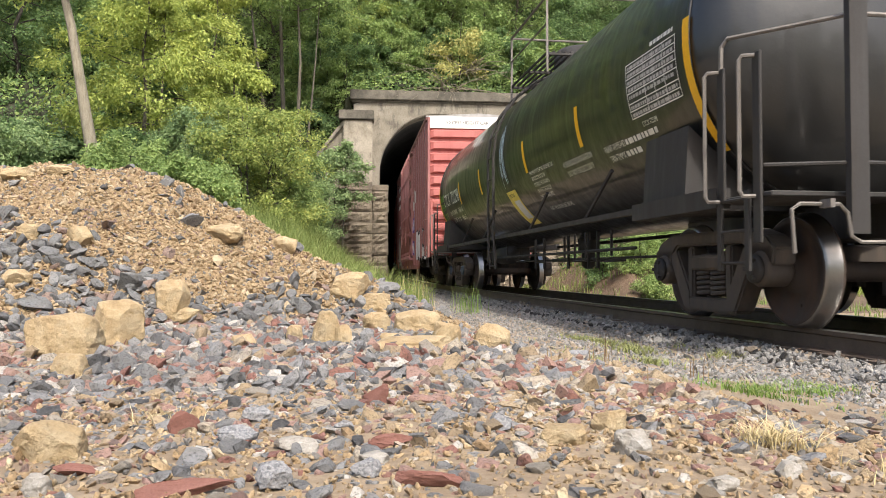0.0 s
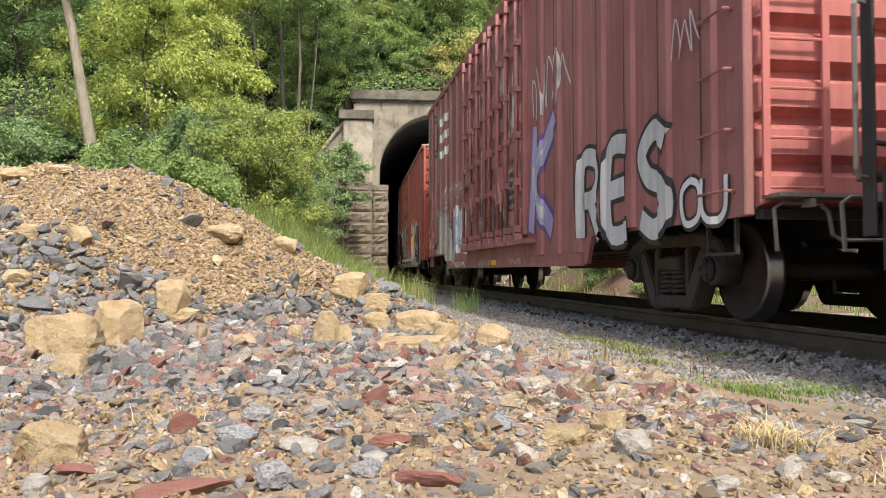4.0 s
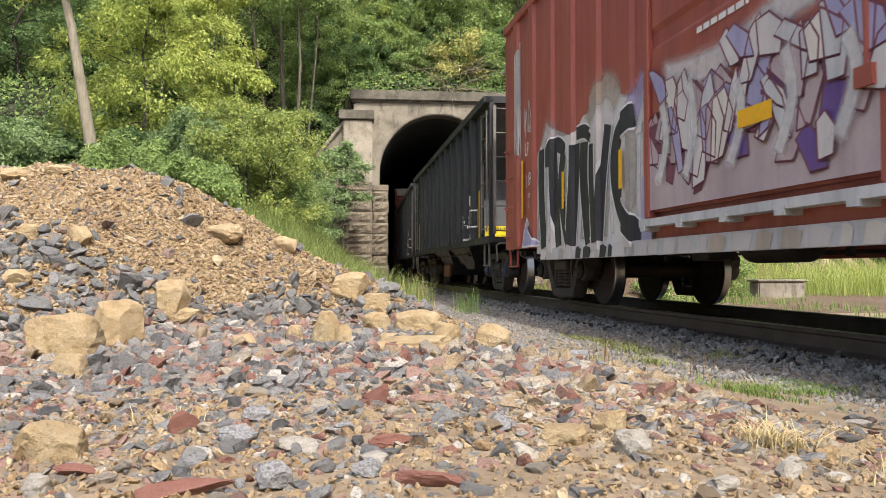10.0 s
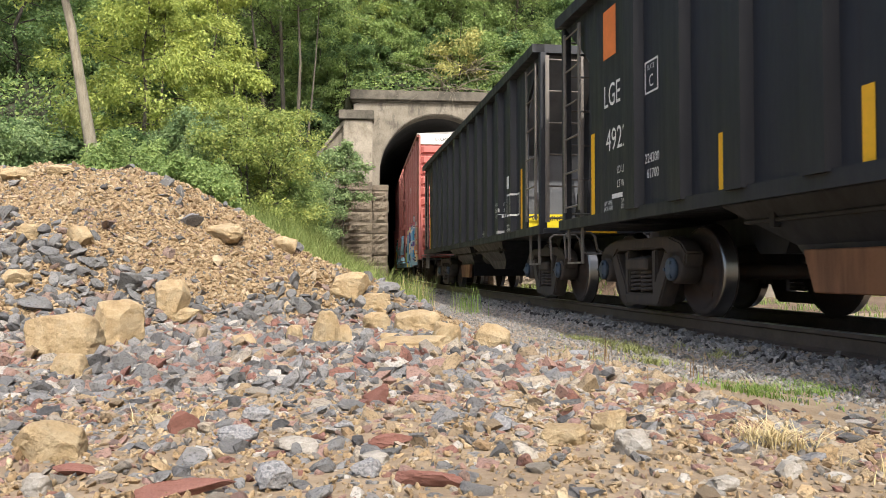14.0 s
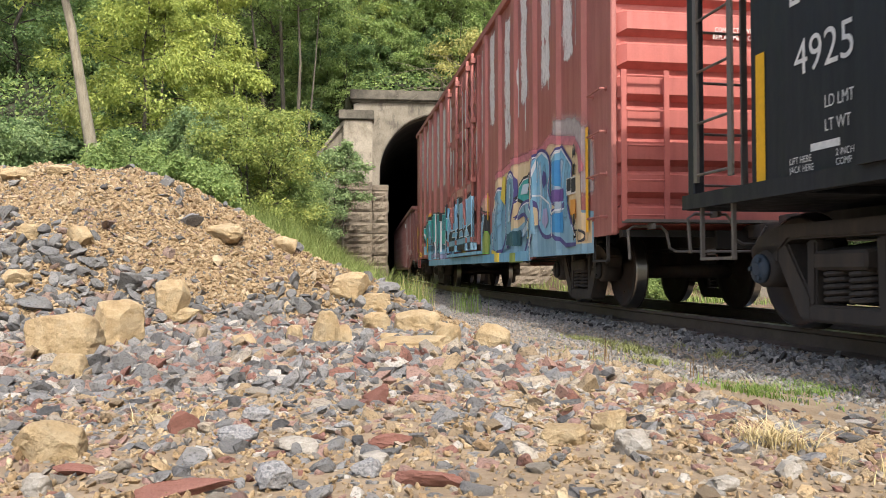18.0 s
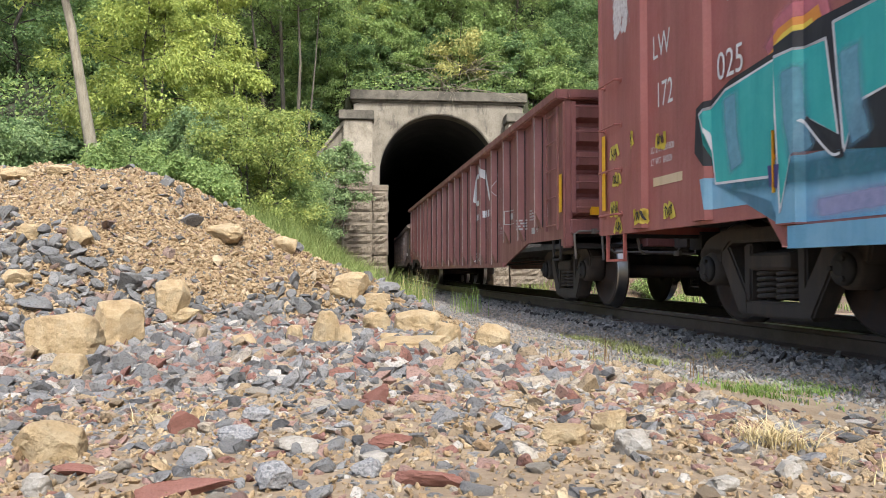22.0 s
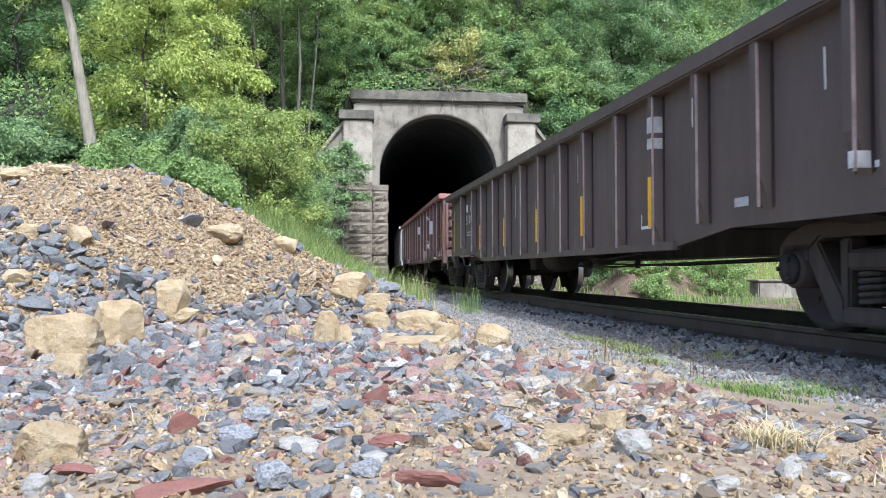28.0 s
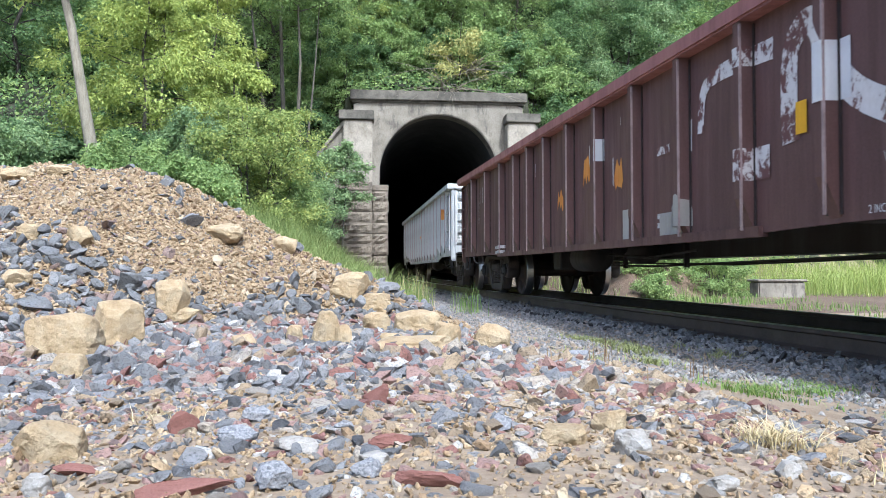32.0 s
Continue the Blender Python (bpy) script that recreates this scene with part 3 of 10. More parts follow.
RAIL = [(-0.07, -0.18), (0.07, -0.18), (0.07, -0.168), (0.012, -0.145), (0.01, -0.05), (0.036, -0.038), (0.036, -0.006), (-0.036, -0.006), (-0.036, -0.038), (-0.01, -0.05), (-0.012, -0.145), (-0.07, -0.168)]
HEAD = [(-0.034, -0.0058), (0.034, -0.0058), (0.03, 0.0), (-0.03, 0.0)]
for side in (1, -1):
    r = tagged(new("rail", sweep(RAIL, side * HALF_GAUGE, -110, 200, 2.0, rail_steel, "rail")), "rusty steel rail spiked to the ties", "rail", "rails of the track")
    h = new("rail_head", sweep(HEAD, side * HALF_GAUGE, -110, 200, 2.0, rail_head, "rail_head"))
    h.parent = r
    tagged(h, "polished running surface of the rail")
# dark oily ballast between the rails, up to the tie ends
bed_mat = layered_mat("oily ballast", [(0.3, (0.02, 0.019, 0.018)), (0.6, (0.06, 0.056, 0.052)), (0.8, (0.1, 0.095, 0.09))], 16.0, bump=1.0, bump_scale=26, dist=0.04)
tagged(new("track_bed", sweep([(-1.5, -0.255), (1.6, -0.255), (1.3, -0.205), (-1.3, -0.205)], 0, -110, 200, 2.0, bed_mat, "track_bed")), "dark oily ballast bed under the rails", "track bed", kind="structure")
bm = bmesh.new()
box(bm, -1.29, 1.29, -0.115, 0.115, -0.36, -0.182)
bevelled(bm, 0.012)
tie_me = bpy.data.meshes.new("tie")
bm.to_mesh(tie_me)
bm.free()
tie_me.materials.append(tie_wood)
ties = tagged(new("ties"), "dark creosoted wooden ties under the rails", "railway ties", kind="structure")
for i in range(150):
    s = -40 + i * 0.52
    x, y, a = track(s)
    share("tie", tie_me, ties, pose(x, y, random.uniform(-0.008, 0.0), 0, 0, math.degrees(a) + random.uniform(-0.8, 0.8)))
bm = bmesh.new()
box(bm, -0.17, 0.17, -0.1, 0.1, -0.182, -0.166)
plate_me = bpy.data.meshes.new("tie_plate")
bm.to_mesh(plate_me)
bm.free()
plate_me.materials.append(rail_steel)
for i in range(80, 125):
    s = -40 + i * 0.52
    x, y, a = track(s, HALF_GAUGE)
    share("tie_plate", plate_me, ties, pose(x, y, 0.0, 0, 0, math.degrees(a)))
_n = 5200
_s = rng.uniform(1.5, 33, _n)
_l = rng.uniform(-1.3, 1.45, _n)
_k = np.abs(np.abs(_l) - HALF_GAUGE) > 0.1
_s, _l = _s[_k], _l[_k]
_a = HEAD0 + BEND * _s
_x = (np.cos(_a) - math.cos(HEAD0)) / BEND + (NEAR_RAIL + HALF_GAUGE) * math.cos(HEAD0) - _l * np.cos(_a)
_y = (np.sin(_a) - math.sin(HEAD0)) / BEND + (NEAR_RAIL + HALF_GAUGE) * math.sin(HEAD0) - _l * np.sin(_a)
_v, _f = scatter(fine_shapes, _x, _y, rng.lognormal(math.log(0.05), 0.3, len(_x)), rng, 0.5, 0.5, lambda x, y: np.full(len(x), -0.2))
tagged(new("bed_stones", mesh_arrays("bed_stones", _v, _f, stone_mat("oily stone", [(3, (0.05, 0.048, 0.046)), (2, (0.09, 0.086, 0.082)), (1, (0.13, 0.12, 0.11))]))), "oily dark ballast stones between the rails", "gravel", kind="stuff")

# ---- tunnel portal ----
concrete = layered_mat("weathered concrete", [(0.3, (0.21, 0.185, 0.145)), (0.5, (0.38, 0.34, 0.27)), (0.75, (0.52, 0.475, 0.39))], 1.1, bump=0.35, bump_scale=14,
                       second=(1.0, (0.075, 0.066, 0.055), 0.53, 0.62, 0.7, (3.2, 3.2, 1.1)))
# Lighter copy of the concrete; sunlight on the pilasters is put into its colour.
sunlit_concrete = layered_mat("sunlit-tone concrete", [(0.3, (0.32, 0.28, 0.215)), (0.5, (0.54, 0.48, 0.385)), (0.75, (0.68, 0.615, 0.5))], 1.3, bump=0.35, bump_scale=14,
                            second=(1.2, (0.12, 0.105, 0.085), 0.56, 0.66, 0.6, (2.5, 2.5, 0.8)))
cap_concrete = layered_mat("mossy grey concrete", [(0.3, (0.13, 0.115, 0.092)), (0.55, (0.25, 0.225, 0.18)), (0.8, (0.38, 0.345, 0.28))], 1.6, bump=0.4, bump_scale=14,
                           second=(1.5, (0.04, 0.037, 0.03), 0.5, 0.66, 0.7, (1, 1, 1)))
masonry = layered_mat("rock-faced stone", [(0.3, (0.2, 0.165, 0.125)), (0.55, (0.36, 0.3, 0.225)), (0.8, (0.5, 0.42, 0.32))], 2.2, bump=1.0, bump_scale=9, dist=0.06,
                      second=(1.4, (0.07, 0.06, 0.05), 0.5, 0.7, 0.6, None))
lining = layered_mat("sooty lining", [(0.3, (0.05, 0.05, 0.05)), (0.55, (0.1, 0.1, 0.1)), (0.75, (0.18, 0.178, 0.17))], 0.7, bump=0.5, bump_scale=5, dist=0.05,
                     second=(0.45, (0.3, 0.28, 0.25), 0.62, 0.7, 0.6, None))
px_, py_, pa_ = track(PORTAL_S)
PORTAL = pose(px_, py_, 0, 0, 0, math.degrees(pa_))        # local: x right, y into the hill, z up
portal = tagged(new("tunnel_portal"), "stained concrete tunnel portal with rock-faced stone base", "tunnel portal", kind="structure")
portal.matrix_basis = PORTAL
R_IN, SPRING, HALF_W = 2.64, 4.8, 3.8


def arch(r, k=28, spring=SPRING):
    return [(r * math.cos(math.pi * i / k), spring + r * math.sin(math.pi * i / k)) for i in range(k + 1)]


# front wall: the arch ring outwards to the rectangle
bm = bmesh.new()
inner = [(R_IN, -0.3)] + arch(R_IN) + [(-R_IN, -0.3)]
outer = []
for u, z in inner:
    if z <= SPRING:
        outer.append((math.copysign(HALF_W, u), z))
    else:
        d = max(abs(u) / HALF_W, (z - SPRING) / (8.02 - SPRING))
        outer.append((u / d, SPRING + (z - SPRING) / d))
for y0, y1 in ((0.0, 0.9),):
    fi = [bm.verts.new((u, y0, z)) for u, z in inner]
    fo = [bm.verts.new((u, y0, z)) for u, z in outer]
    bi = [bm.verts.new((u, y1, z)) for u, z in inner]
    bo = [bm.verts.new((u, y1, z)) for u, z in outer]
    for i in range(len(inner) - 1):
        for a, b in ((fi, fo), (fo, bo), (bo, bi), (bi, fi)):
            bm.faces.new((a[i], a[i + 1], b[i + 1], b[i]))
bmesh.ops.recalc_face_normals(bm, faces=bm.faces)
bmesh.ops.bevel(bm, geom=[e for e in bm.edges if all(abs(v.co.y) < 1e-4 for v in e.verts) and all(v in fi for v in e.verts)], offset=0.05, segments=2, affect="EDGES")
part("portal_wall", bm, concrete, portal)
bm = bmesh.new()
box(bm, -3.95, 3.95, -0.22, 0.95, 8.02, 8.45)
box(bm, -3.87, 3.87, -0.1, 0.9, 7.93, 8.02)
bevelled(bm, 0.03, 2)
part("cornice", bm, cap_concrete, portal, "dark-stained projecting concrete cornice")
for sx in (-1, 1):
    bm = bmesh.new()
    v = box(bm, sx * 2.97, sx * 4.22, -0.8, 0.3, 4.25, 7.0)
    bmesh.ops.bevel(bm, geom=list(bm.edges), offset=0.05, segments=2, affect="EDGES")
    part("pilaster", bm, sunlit_concrete, portal, "broken-edged concrete pilaster in a sunlit tone")
    bm = bmesh.new()
    box(bm, sx * 2.9, sx * 4.42, -0.92, 0.3, 7.0, 7.4)
    bevelled(bm, 0.03, 2)
    part("pilaster_cap", bm, cap_concrete, portal)
    # sloping wing wall behind the pilaster
    bm = bmesh.new()
    pts = [(-0.2, 6.9), (-0.2, -0.4), (0.35, -0.4), (0.35, 6.9)]
    prism(bm, [(sx * 4.2, 7.0), (sx * 4.2, -0.4), (sx * 8.8, -0.4), (sx * 8.8, 1.0)], "y", -0.45, 0.1)
    part("wing_wall", bm, concrete, portal)
    bm = bmesh.new()
    prism(bm, [(sx * 4.15, 7.12), (sx * 4.15, 6.9), (sx * 8.8, 0.9), (sx * 8.8, 1.12)], "y", -0.6, 0.15)
    part("wing_coping", bm, concrete, portal)


def rough_block(w, d, h, seed):
    """A rock-faced stone: flat bed, bulging face towards -y."""
    r = random.Random(seed)
    bm = bmesh.new()
    nx, nz = 6, 4
    g = [[None] * (nz + 1) for _ in range(nx + 1)]
    for i in range(nx + 1):
        for j in range(nz + 1):
            edge = i in (0, nx) or j in (0, nz)
            g[i][j] = bm.verts.new((-w / 2 + w * i / nx, -d / 2 - (r.uniform(0, 0.02) if edge else r.uniform(0.02, 0.1)), -h / 2 + h * j / nz))
    for i in range(nx):
        for j in range(nz):
            bm.faces.new((g[i][j], g[i + 1][j], g[i + 1][j + 1], g[i][j + 1]))
    b = [bm.verts.new((x, d / 2, z)) for x, z in ((-w / 2, -h / 2), (w / 2, -h / 2), (w / 2, h / 2), (-w / 2, h / 2))]
    bm.faces.new(b)
    bm.faces.new([g[i][0] for i in range(nx, -1, -1)] + [b[0], b[1]])
    bm.faces.new([g[i][nz] for i in range(nx + 1)] + [b[2], b[3]])
    bm.faces.new([g[0][j] for j in range(nz + 1)] + [b[3], b[0]])
    bm.faces.new([g[nx][j] for j in range(nz, -1, -1)] + [b[1], b[2]])
    bmesh.ops.recalc_face_normals(bm, faces=bm.faces)
    return bm


block_no = 0
for sx in (-1, 1):
    for row in range(9):
        z = 0.0 + 0.46 * row
        # pier under the pilaster, jamb beside the opening, wing beyond
        cells = [(3.64, 1.31, -0.55, 1.1), (2.635, 0.7, -0.1, 1.7)]
        w0 = 4.3
        while w0 < (8.6 - row * 0.62):
            w1 = random.uniform(0.7, 1.1)
            cells.append((w0 + w1 / 2, w1, -0.35, 0.6))
            w0 += w1
        for u, w, y, d in cells:
            o = part("stone_block", rough_block(w - 0.018, d, 0.448, block_no), masonry, portal)
            o.location = (sx * u + random.uniform(-0.012, 0.012), y + random.uniform(-0.05, 0.04), z)
            o.rotation_euler = (0, random.uniform(-0.012, 0.012), random.uniform(-0.03, 0.03))
            block_no += 1
    bm = bmesh.new()
    box(bm, sx * 2.28, sx * 2.96, -0.98, 0.75, 3.9, 4.16)
    box(bm, sx * 2.98, sx * 4.38, -1.18, 0.1, 3.9, 4.26)
    bevelled(bm, 0.025, 1)
    part("string_course", bm, masonry, portal)

bm = bmesh.new()
prism(bm, [(0.3, 7.9), (3.2, 7.9), (3.2, 10.75), (1.1, 9.05), (0.6, 8.4), (0.3, 8.4)], "x", -3.85, 3.85)
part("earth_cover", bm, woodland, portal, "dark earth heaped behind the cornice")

# tunnel lining, a bore that follows the curve
ring = [(2.65, -0.4)] + arch(2.65, 28) + [(-2.65, -0.4)]
ss = np.arange(PORTAL_S + 0.5, 205, 2.0)
v, f = [], []
for s in ss:
    x, y, a = track(float(s))
    for u, z in ring:
        v.append((x + u * math.cos(a), y + u * math.sin(a), z))
k = len(ring)
for i in range(len(ss) - 1):
    for j in range(k - 1):
        f.append((i * k + j, i * k + j + 1, (i + 1) * k + j + 1, (i + 1) * k + j))
tagged(new("tunnel_lining", mesh_arrays("tunnel_lining", np.array(v), np.array(f), lining, True)), "soot-blackened tunnel lining", "tunnel", kind="structure")
tagged(new("tunnel_floor", sweep([(-2.62, -0.4), (2.62, -0.4), (2.62, -0.26), (-2.62, -0.26)], 0, PORTAL_S - 0.2, 204, 2.0, bed_mat, "tunnel_floor")), "dark ballast floor of the tunnel", "floor", kind="structure")

# ---- trees and plants ----
def green(a, b, c):
    return [(0.0, a), (0.5, b), (1.0, c)]


LEAF = {
    "maple": leaf_mat("yellow-green leaves", green((0.27, 0.33, 0.08), (0.4, 0.46, 0.12), (0.54, 0.58, 0.17)), 0.36),
    "green": leaf_mat("green leaves", green((0.19, 0.28, 0.1), (0.29, 0.39, 0.14), (0.41, 0.5, 0.19)), 0.4),
    "deep": leaf_mat("deep green leaves", green((0.1, 0.17, 0.075), (0.16, 0.25, 0.1), (0.25, 0.35, 0.14)), 0.38),
    "blue": leaf_mat("grey-green leaves", green((0.16, 0.24, 0.11), (0.24, 0.33, 0.15), (0.35, 0.44, 0.21)), 0.38),
    "lime": leaf_mat("lime shrub leaves", green((0.2, 0.27, 0.08), (0.32, 0.38, 0.11), (0.5, 0.52, 0.16)), 0.36),
    "yellow": leaf_mat("turning leaves", green((0.32, 0.34, 0.13), (0.46, 0.45, 0.17), (0.58, 0.52, 0.2)), 0.4),
}
bark = layered_mat("grey bark", [(0.3, (0.10, 0.085, 0.065)), (0.6, (0.22, 0.19, 0.15)), (0.8, (0.32, 0.29, 0.24))], 6.0, bump=0.8, stretch=(3, 3, 0.5), dist=0.03)
pale_bark = layered_mat("pale bark", [(0.3, (0.28, 0.24, 0.17)), (0.6, (0.46, 0.41, 0.31)), (0.8, (0.58, 0.53, 0.43))], 6.0, bump=0.7, stretch=(3, 3, 0.5), dist=0.03)
dark_bark = layered_mat("dark bark", [(0.3, (0.035, 0.03, 0.025)), (0.7, (0.12, 0.1, 0.08))], 8.0, bump=0.8, stretch=(3, 3, 0.5), dist=0.03)


def leaves_mesh(name, pts, dirs, per, spread, length, width, droop, mat, seed):
    """Tufts of leaves round points: each leaf is one folded quad that faces away from the middle of its tuft."""
    g = np.random.default_rng(seed)
    n = len(pts) * per
    size = np.repeat(g.uniform(0.7, 1.35, len(pts)), per)[:, None] * spread
    off = g.normal(0, 1, (n, 3))
    off *= (g.uniform(0.35, 1.25, n) / np.linalg.norm(off, axis=1))[:, None]
    c = np.repeat(np.asarray(pts), per, 0) + off * size * np.array([1.2, 1.2, 0.95])
    nor = off * 0.9 + np.array([0, -0.1, 0.5]) + g.normal(0, 0.42, (n, 3))
    nor /= np.linalg.norm(nor, axis=1)[:, None]
    d = np.repeat(np.asarray(dirs), per, 0) * 0.6 + off * 0.6 + g.normal(0, 0.5, (n, 3))
    d[:, 2] -= droop
    d -= nor * (d * nor).sum(1)[:, None]
    d /= np.linalg.norm(d, axis=1)[:, None] + 1e-6
    side = np.cross(d, nor)
    ln = (length * g.uniform(0.6, 1.3, n))[:, None]
    wd = (width * g.uniform(0.7, 1.2, n))[:, None]
    v = np.stack([c, c + d * ln * 0.45 + side * wd / 2 + nor * wd * 0.16, c + d * ln - nor * ln * 0.12, c + d * ln * 0.45 - side * wd / 2 + nor * wd * 0.16], 1)
    return mesh_arrays(name, v.reshape(-1, 3), np.arange(n * 4).reshape(n, 4), mat)


def tree(name, label, category, height, crown, base, trunk_r, leafy, mat_bark, seed, limbs=16, sprays=7, per=16, length=0.2, width=0.1, spread=0.3, droop=0.35, stems=1, flat=0.35, group="", lean=0.0, wobble=0.02):
    """A tree or shrub: stems and limbs as one mesh, a crown of leaf sprays. base: the share of the height below the crown."""
    r = random.Random(seed)
    ob = thing(name, label, category, group)
    bm = bmesh.new()
    pts, dirs = [], []
    for st in range(stems):
        sa = 2 * math.pi * st / stems + r.random()
        off = 0.0 if stems == 1 else crown * 0.12
        top = Vector((math.cos(sa) * off * 3 + lean, math.sin(sa) * off * 3, height * r.uniform(0.85, 1.0)))
        foot = Vector((math.cos(sa) * off, math.sin(sa) * off, -0.4))
        line = []
        for i in range(7):
            t = i / 6
            line.append(foot.lerp(top, t) + Vector((r.gauss(0, wobble), r.gauss(0, wobble), 0)) * height * math.sin(t * math.pi))
        tube(bm, line, [trunk_r * (1 - 0.85 * i / 6) for i in range(7)], 7)
        for k in range(limbs // stems):
            t = base + (1 - base) * (k + r.random()) / (limbs / stems)
            t = min(t, 0.99)
            q = line[int(t * 6)].lerp(line[min(6, int(t * 6) + 1)], t * 6 - int(t * 6))
            a = 2.4 * k + r.uniform(-0.5, 0.5) + st
            shape = math.sin(math.pi * min(1.0, (t - base) / (1 - base) * 0.8 + 0.22)) ** 0.7
            ln = crown * shape * r.uniform(0.7, 1.15)
            rise = r.uniform(-0.1, 1.0) * (1 - flat)
            out = Vector((math.cos(a), math.sin(a), rise)).normalized()
            bend = Vector((0, 0, -0.18 * ln))
            limb = [q + out * ln * j / 4 + bend * (j / 4) ** 2 + Vector((r.gauss(0, 0.04), r.gauss(0, 0.04), r.gauss(0, 0.04))) * ln for j in range(5)]
            tube(bm, limb, [max(0.008, trunk_r * 0.35 * (1 - t * 0.5) * (1 - j / 4.6)) for j in range(5)], 5)
            for j in range(sprays):
                u = 0.3 + 0.75 * (j + r.random()) / sprays
                i0 = min(3, int(u * 4))
                p = limb[i0].lerp(limb[i0 + 1], u * 4 - i0)
                sway = Vector((-math.sin(a), math.cos(a), 0)) * r.gauss(0, 0.16) * ln
                pts.append((p + sway + Vector((0, 0, r.gauss(0, 0.06) * ln)))[:])
                dirs.append((out + sway.normalized() * 0.4)[:])
    part("trunk", bm, mat_bark, ob)
    c = new("crown", leaves_mesh("crown", pts, dirs, per, spread, length, width, droop, LEAF[leafy], seed))
    c.parent = ob
    return ob


def set_on(ob, x, y, turn=0.0, scale=1.0, sink=0.0):
    z = float(ground_z(np.array(float(x)), np.array(float(y))))
    ob.matrix_basis = Matrix.LocRotScale((x, y, z - sink), Euler((0, 0, radians(turn))), (scale,) * 3)
    return ob


def copy_on(ob, x, y, turn, scale, sink=0.0):
    z = float(ground_z(np.array(float(x)), np.array(float(y))))
    o = copy_thing(ob, Matrix.Identity(4))
    o.matrix_basis = Matrix.LocRotScale((x, y, z - sink), Euler((0, 0, radians(turn))), (scale,) * 3)
    return o


# models for the wood on the hill
WOOD = "trees on the hillside"
kinds = [
    tree("tree", "broad-leaved tree with green summer foliage on the hillside", "tree", 9.0, 3.4, 0.2, 0.15, "green", bark, 11, 30, 6, 84, 0.16, 0.09, 0.42, group=WOOD),
    tree("tree", "tall dark green tree in the shade of the wood", "tree", 10.0, 3.0, 0.15, 0.14, "deep", dark_bark, 12, 28, 6, 76, 0.17, 0.095, 0.42, group=WOOD),
    tree("tree", "grey-green tree with dense small leaves on the hillside", "tree", 8.0, 3.2, 0.1, 0.12, "blue", dark_bark, 13, 30, 6, 84, 0.15, 0.085, 0.4, group=WOOD),
    tree("tree", "sunlit yellow-green maple with layered drooping branches", "tree", 8.5, 3.4, 0.18, 0.1, "maple", bark, 14, 22, 8, 74, 0.15, 0.075, 0.32, 0.45, flat=0.65, group=WOOD),
    tree("shrub", "dense green undergrowth shrub on the slope", "shrub", 3.2, 1.9, 0.02, 0.05, "green", dark_bark, 15, 24, 6, 48, 0.17, 0.09, 0.26, stems=4, group="undergrowth on the slope"),
    tree("shrub", "dark undergrowth shrub in the shade of the trees", "shrub", 2.8, 1.8, 0.02, 0.05, "deep", dark_bark, 16, 24, 6, 48, 0.17, 0.09, 0.26, stems=4, group="undergrowth on the slope"),
    tree("shrub", "yellowing shrub hanging over the portal", "shrub", 3.0, 1.7, 0.02, 0.05, "yellow", dark_bark, 17, 20, 6, 36, 0.17, 0.09, 0.26, 0.7, stems=3, group="undergrowth on the slope"),
]
first = [(-13, 41, 0.0), (-3.5, 46, 0.0), (13, 47, 0.0), (-9.8, 25.5, 0.0), (-12, 29, 0.0), (6, 43, 0.0), (0.6, 35.6, 0.0)]
for o, (x, y, t) in zip(kinds, first):
    set_on(o, x, y, t, 1.0, 0.2)
wr = random.Random(5)
# x, y ranges of the wood with the share of each kind
for count, x0, x1, y0, y1, share_of, lo, hi in (
        (30, -34, -13, 30, 46, (1, 8, 1, 0, 0, 0), 0.8, 1.25),
        (26, -12, 2, 38, 52, (5, 1, 4, 3, 0, 0), 0.75, 1.15),
        (22, 2, 26, 42, 60, (2, 5, 4, 0, 0, 0), 0.8, 1.2),
        (14, 20, 60, 52, 75, (3, 4, 4, 2, 0, 0), 1.0, 1.4),
        (40, -40, 50, 54, 74, (4, 1, 4, 3, 0, 0), 1.2, 1.7),
        (40, -30, -6, 24, 40, (0, 0, 0, 0, 4, 4), 0.7, 1.3),
        (38, -8, 24, 36.5, 50, (0, 0, 0, 0, 4, 4), 0.7, 1.2)):
    bag = [k for k, w in enumerate(share_of) for _ in range(w)]
    done = 0
    while done < count:
        x, y = wr.uniform(x0, x1), wr.uniform(y0, y1)
        s, left = along(x, y)
        if s < PORTAL_S + 1.5 and abs(left) < 5.5:
            continue
        if -30 < left < -5 and s < 40:
            continue
        copy_on(kinds[wr.choice(bag)], x, y, wr.uniform(0, 360), wr.uniform(lo, hi), 0.3)
        done += 1

for x, y, k, sc in ((-2.6, 36.6, 4, 0.8), (-1.2, 37.4, 4, 0.9), (0.4, 37.0, 4, 0.9), (1.8, 37.6, 4, 1.0), (3.2, 37.2, 5, 0.9), (4.6, 37.8, 4, 1.1), (6.0, 37.0, 5, 1.1), (7.4, 38.4, 4, 1.2), (-3.6, 38.0, 4, 1.0),
                    (-1.6, 39.5, 0, 0.75), (1.2, 40.0, 2, 0.8), (3.8, 39.6, 0, 0.7), (6.4, 40.4, 1, 0.8), (9.0, 41.0, 2, 0.9), (-0.2, 42.5, 0, 0.9), (5.0, 43.0, 1, 1.0), (2.6, 42.0, 3, 0.7), (9.5, 38.5, 5, 1.3), (11.5, 41.0, 2, 1.0), (14.0, 43.0, 0, 1.0), (12.0, 45.0, 1, 1.1)):
    copy_on(kinds[k], x, y, wr.uniform(0, 360), sc, 0.4)
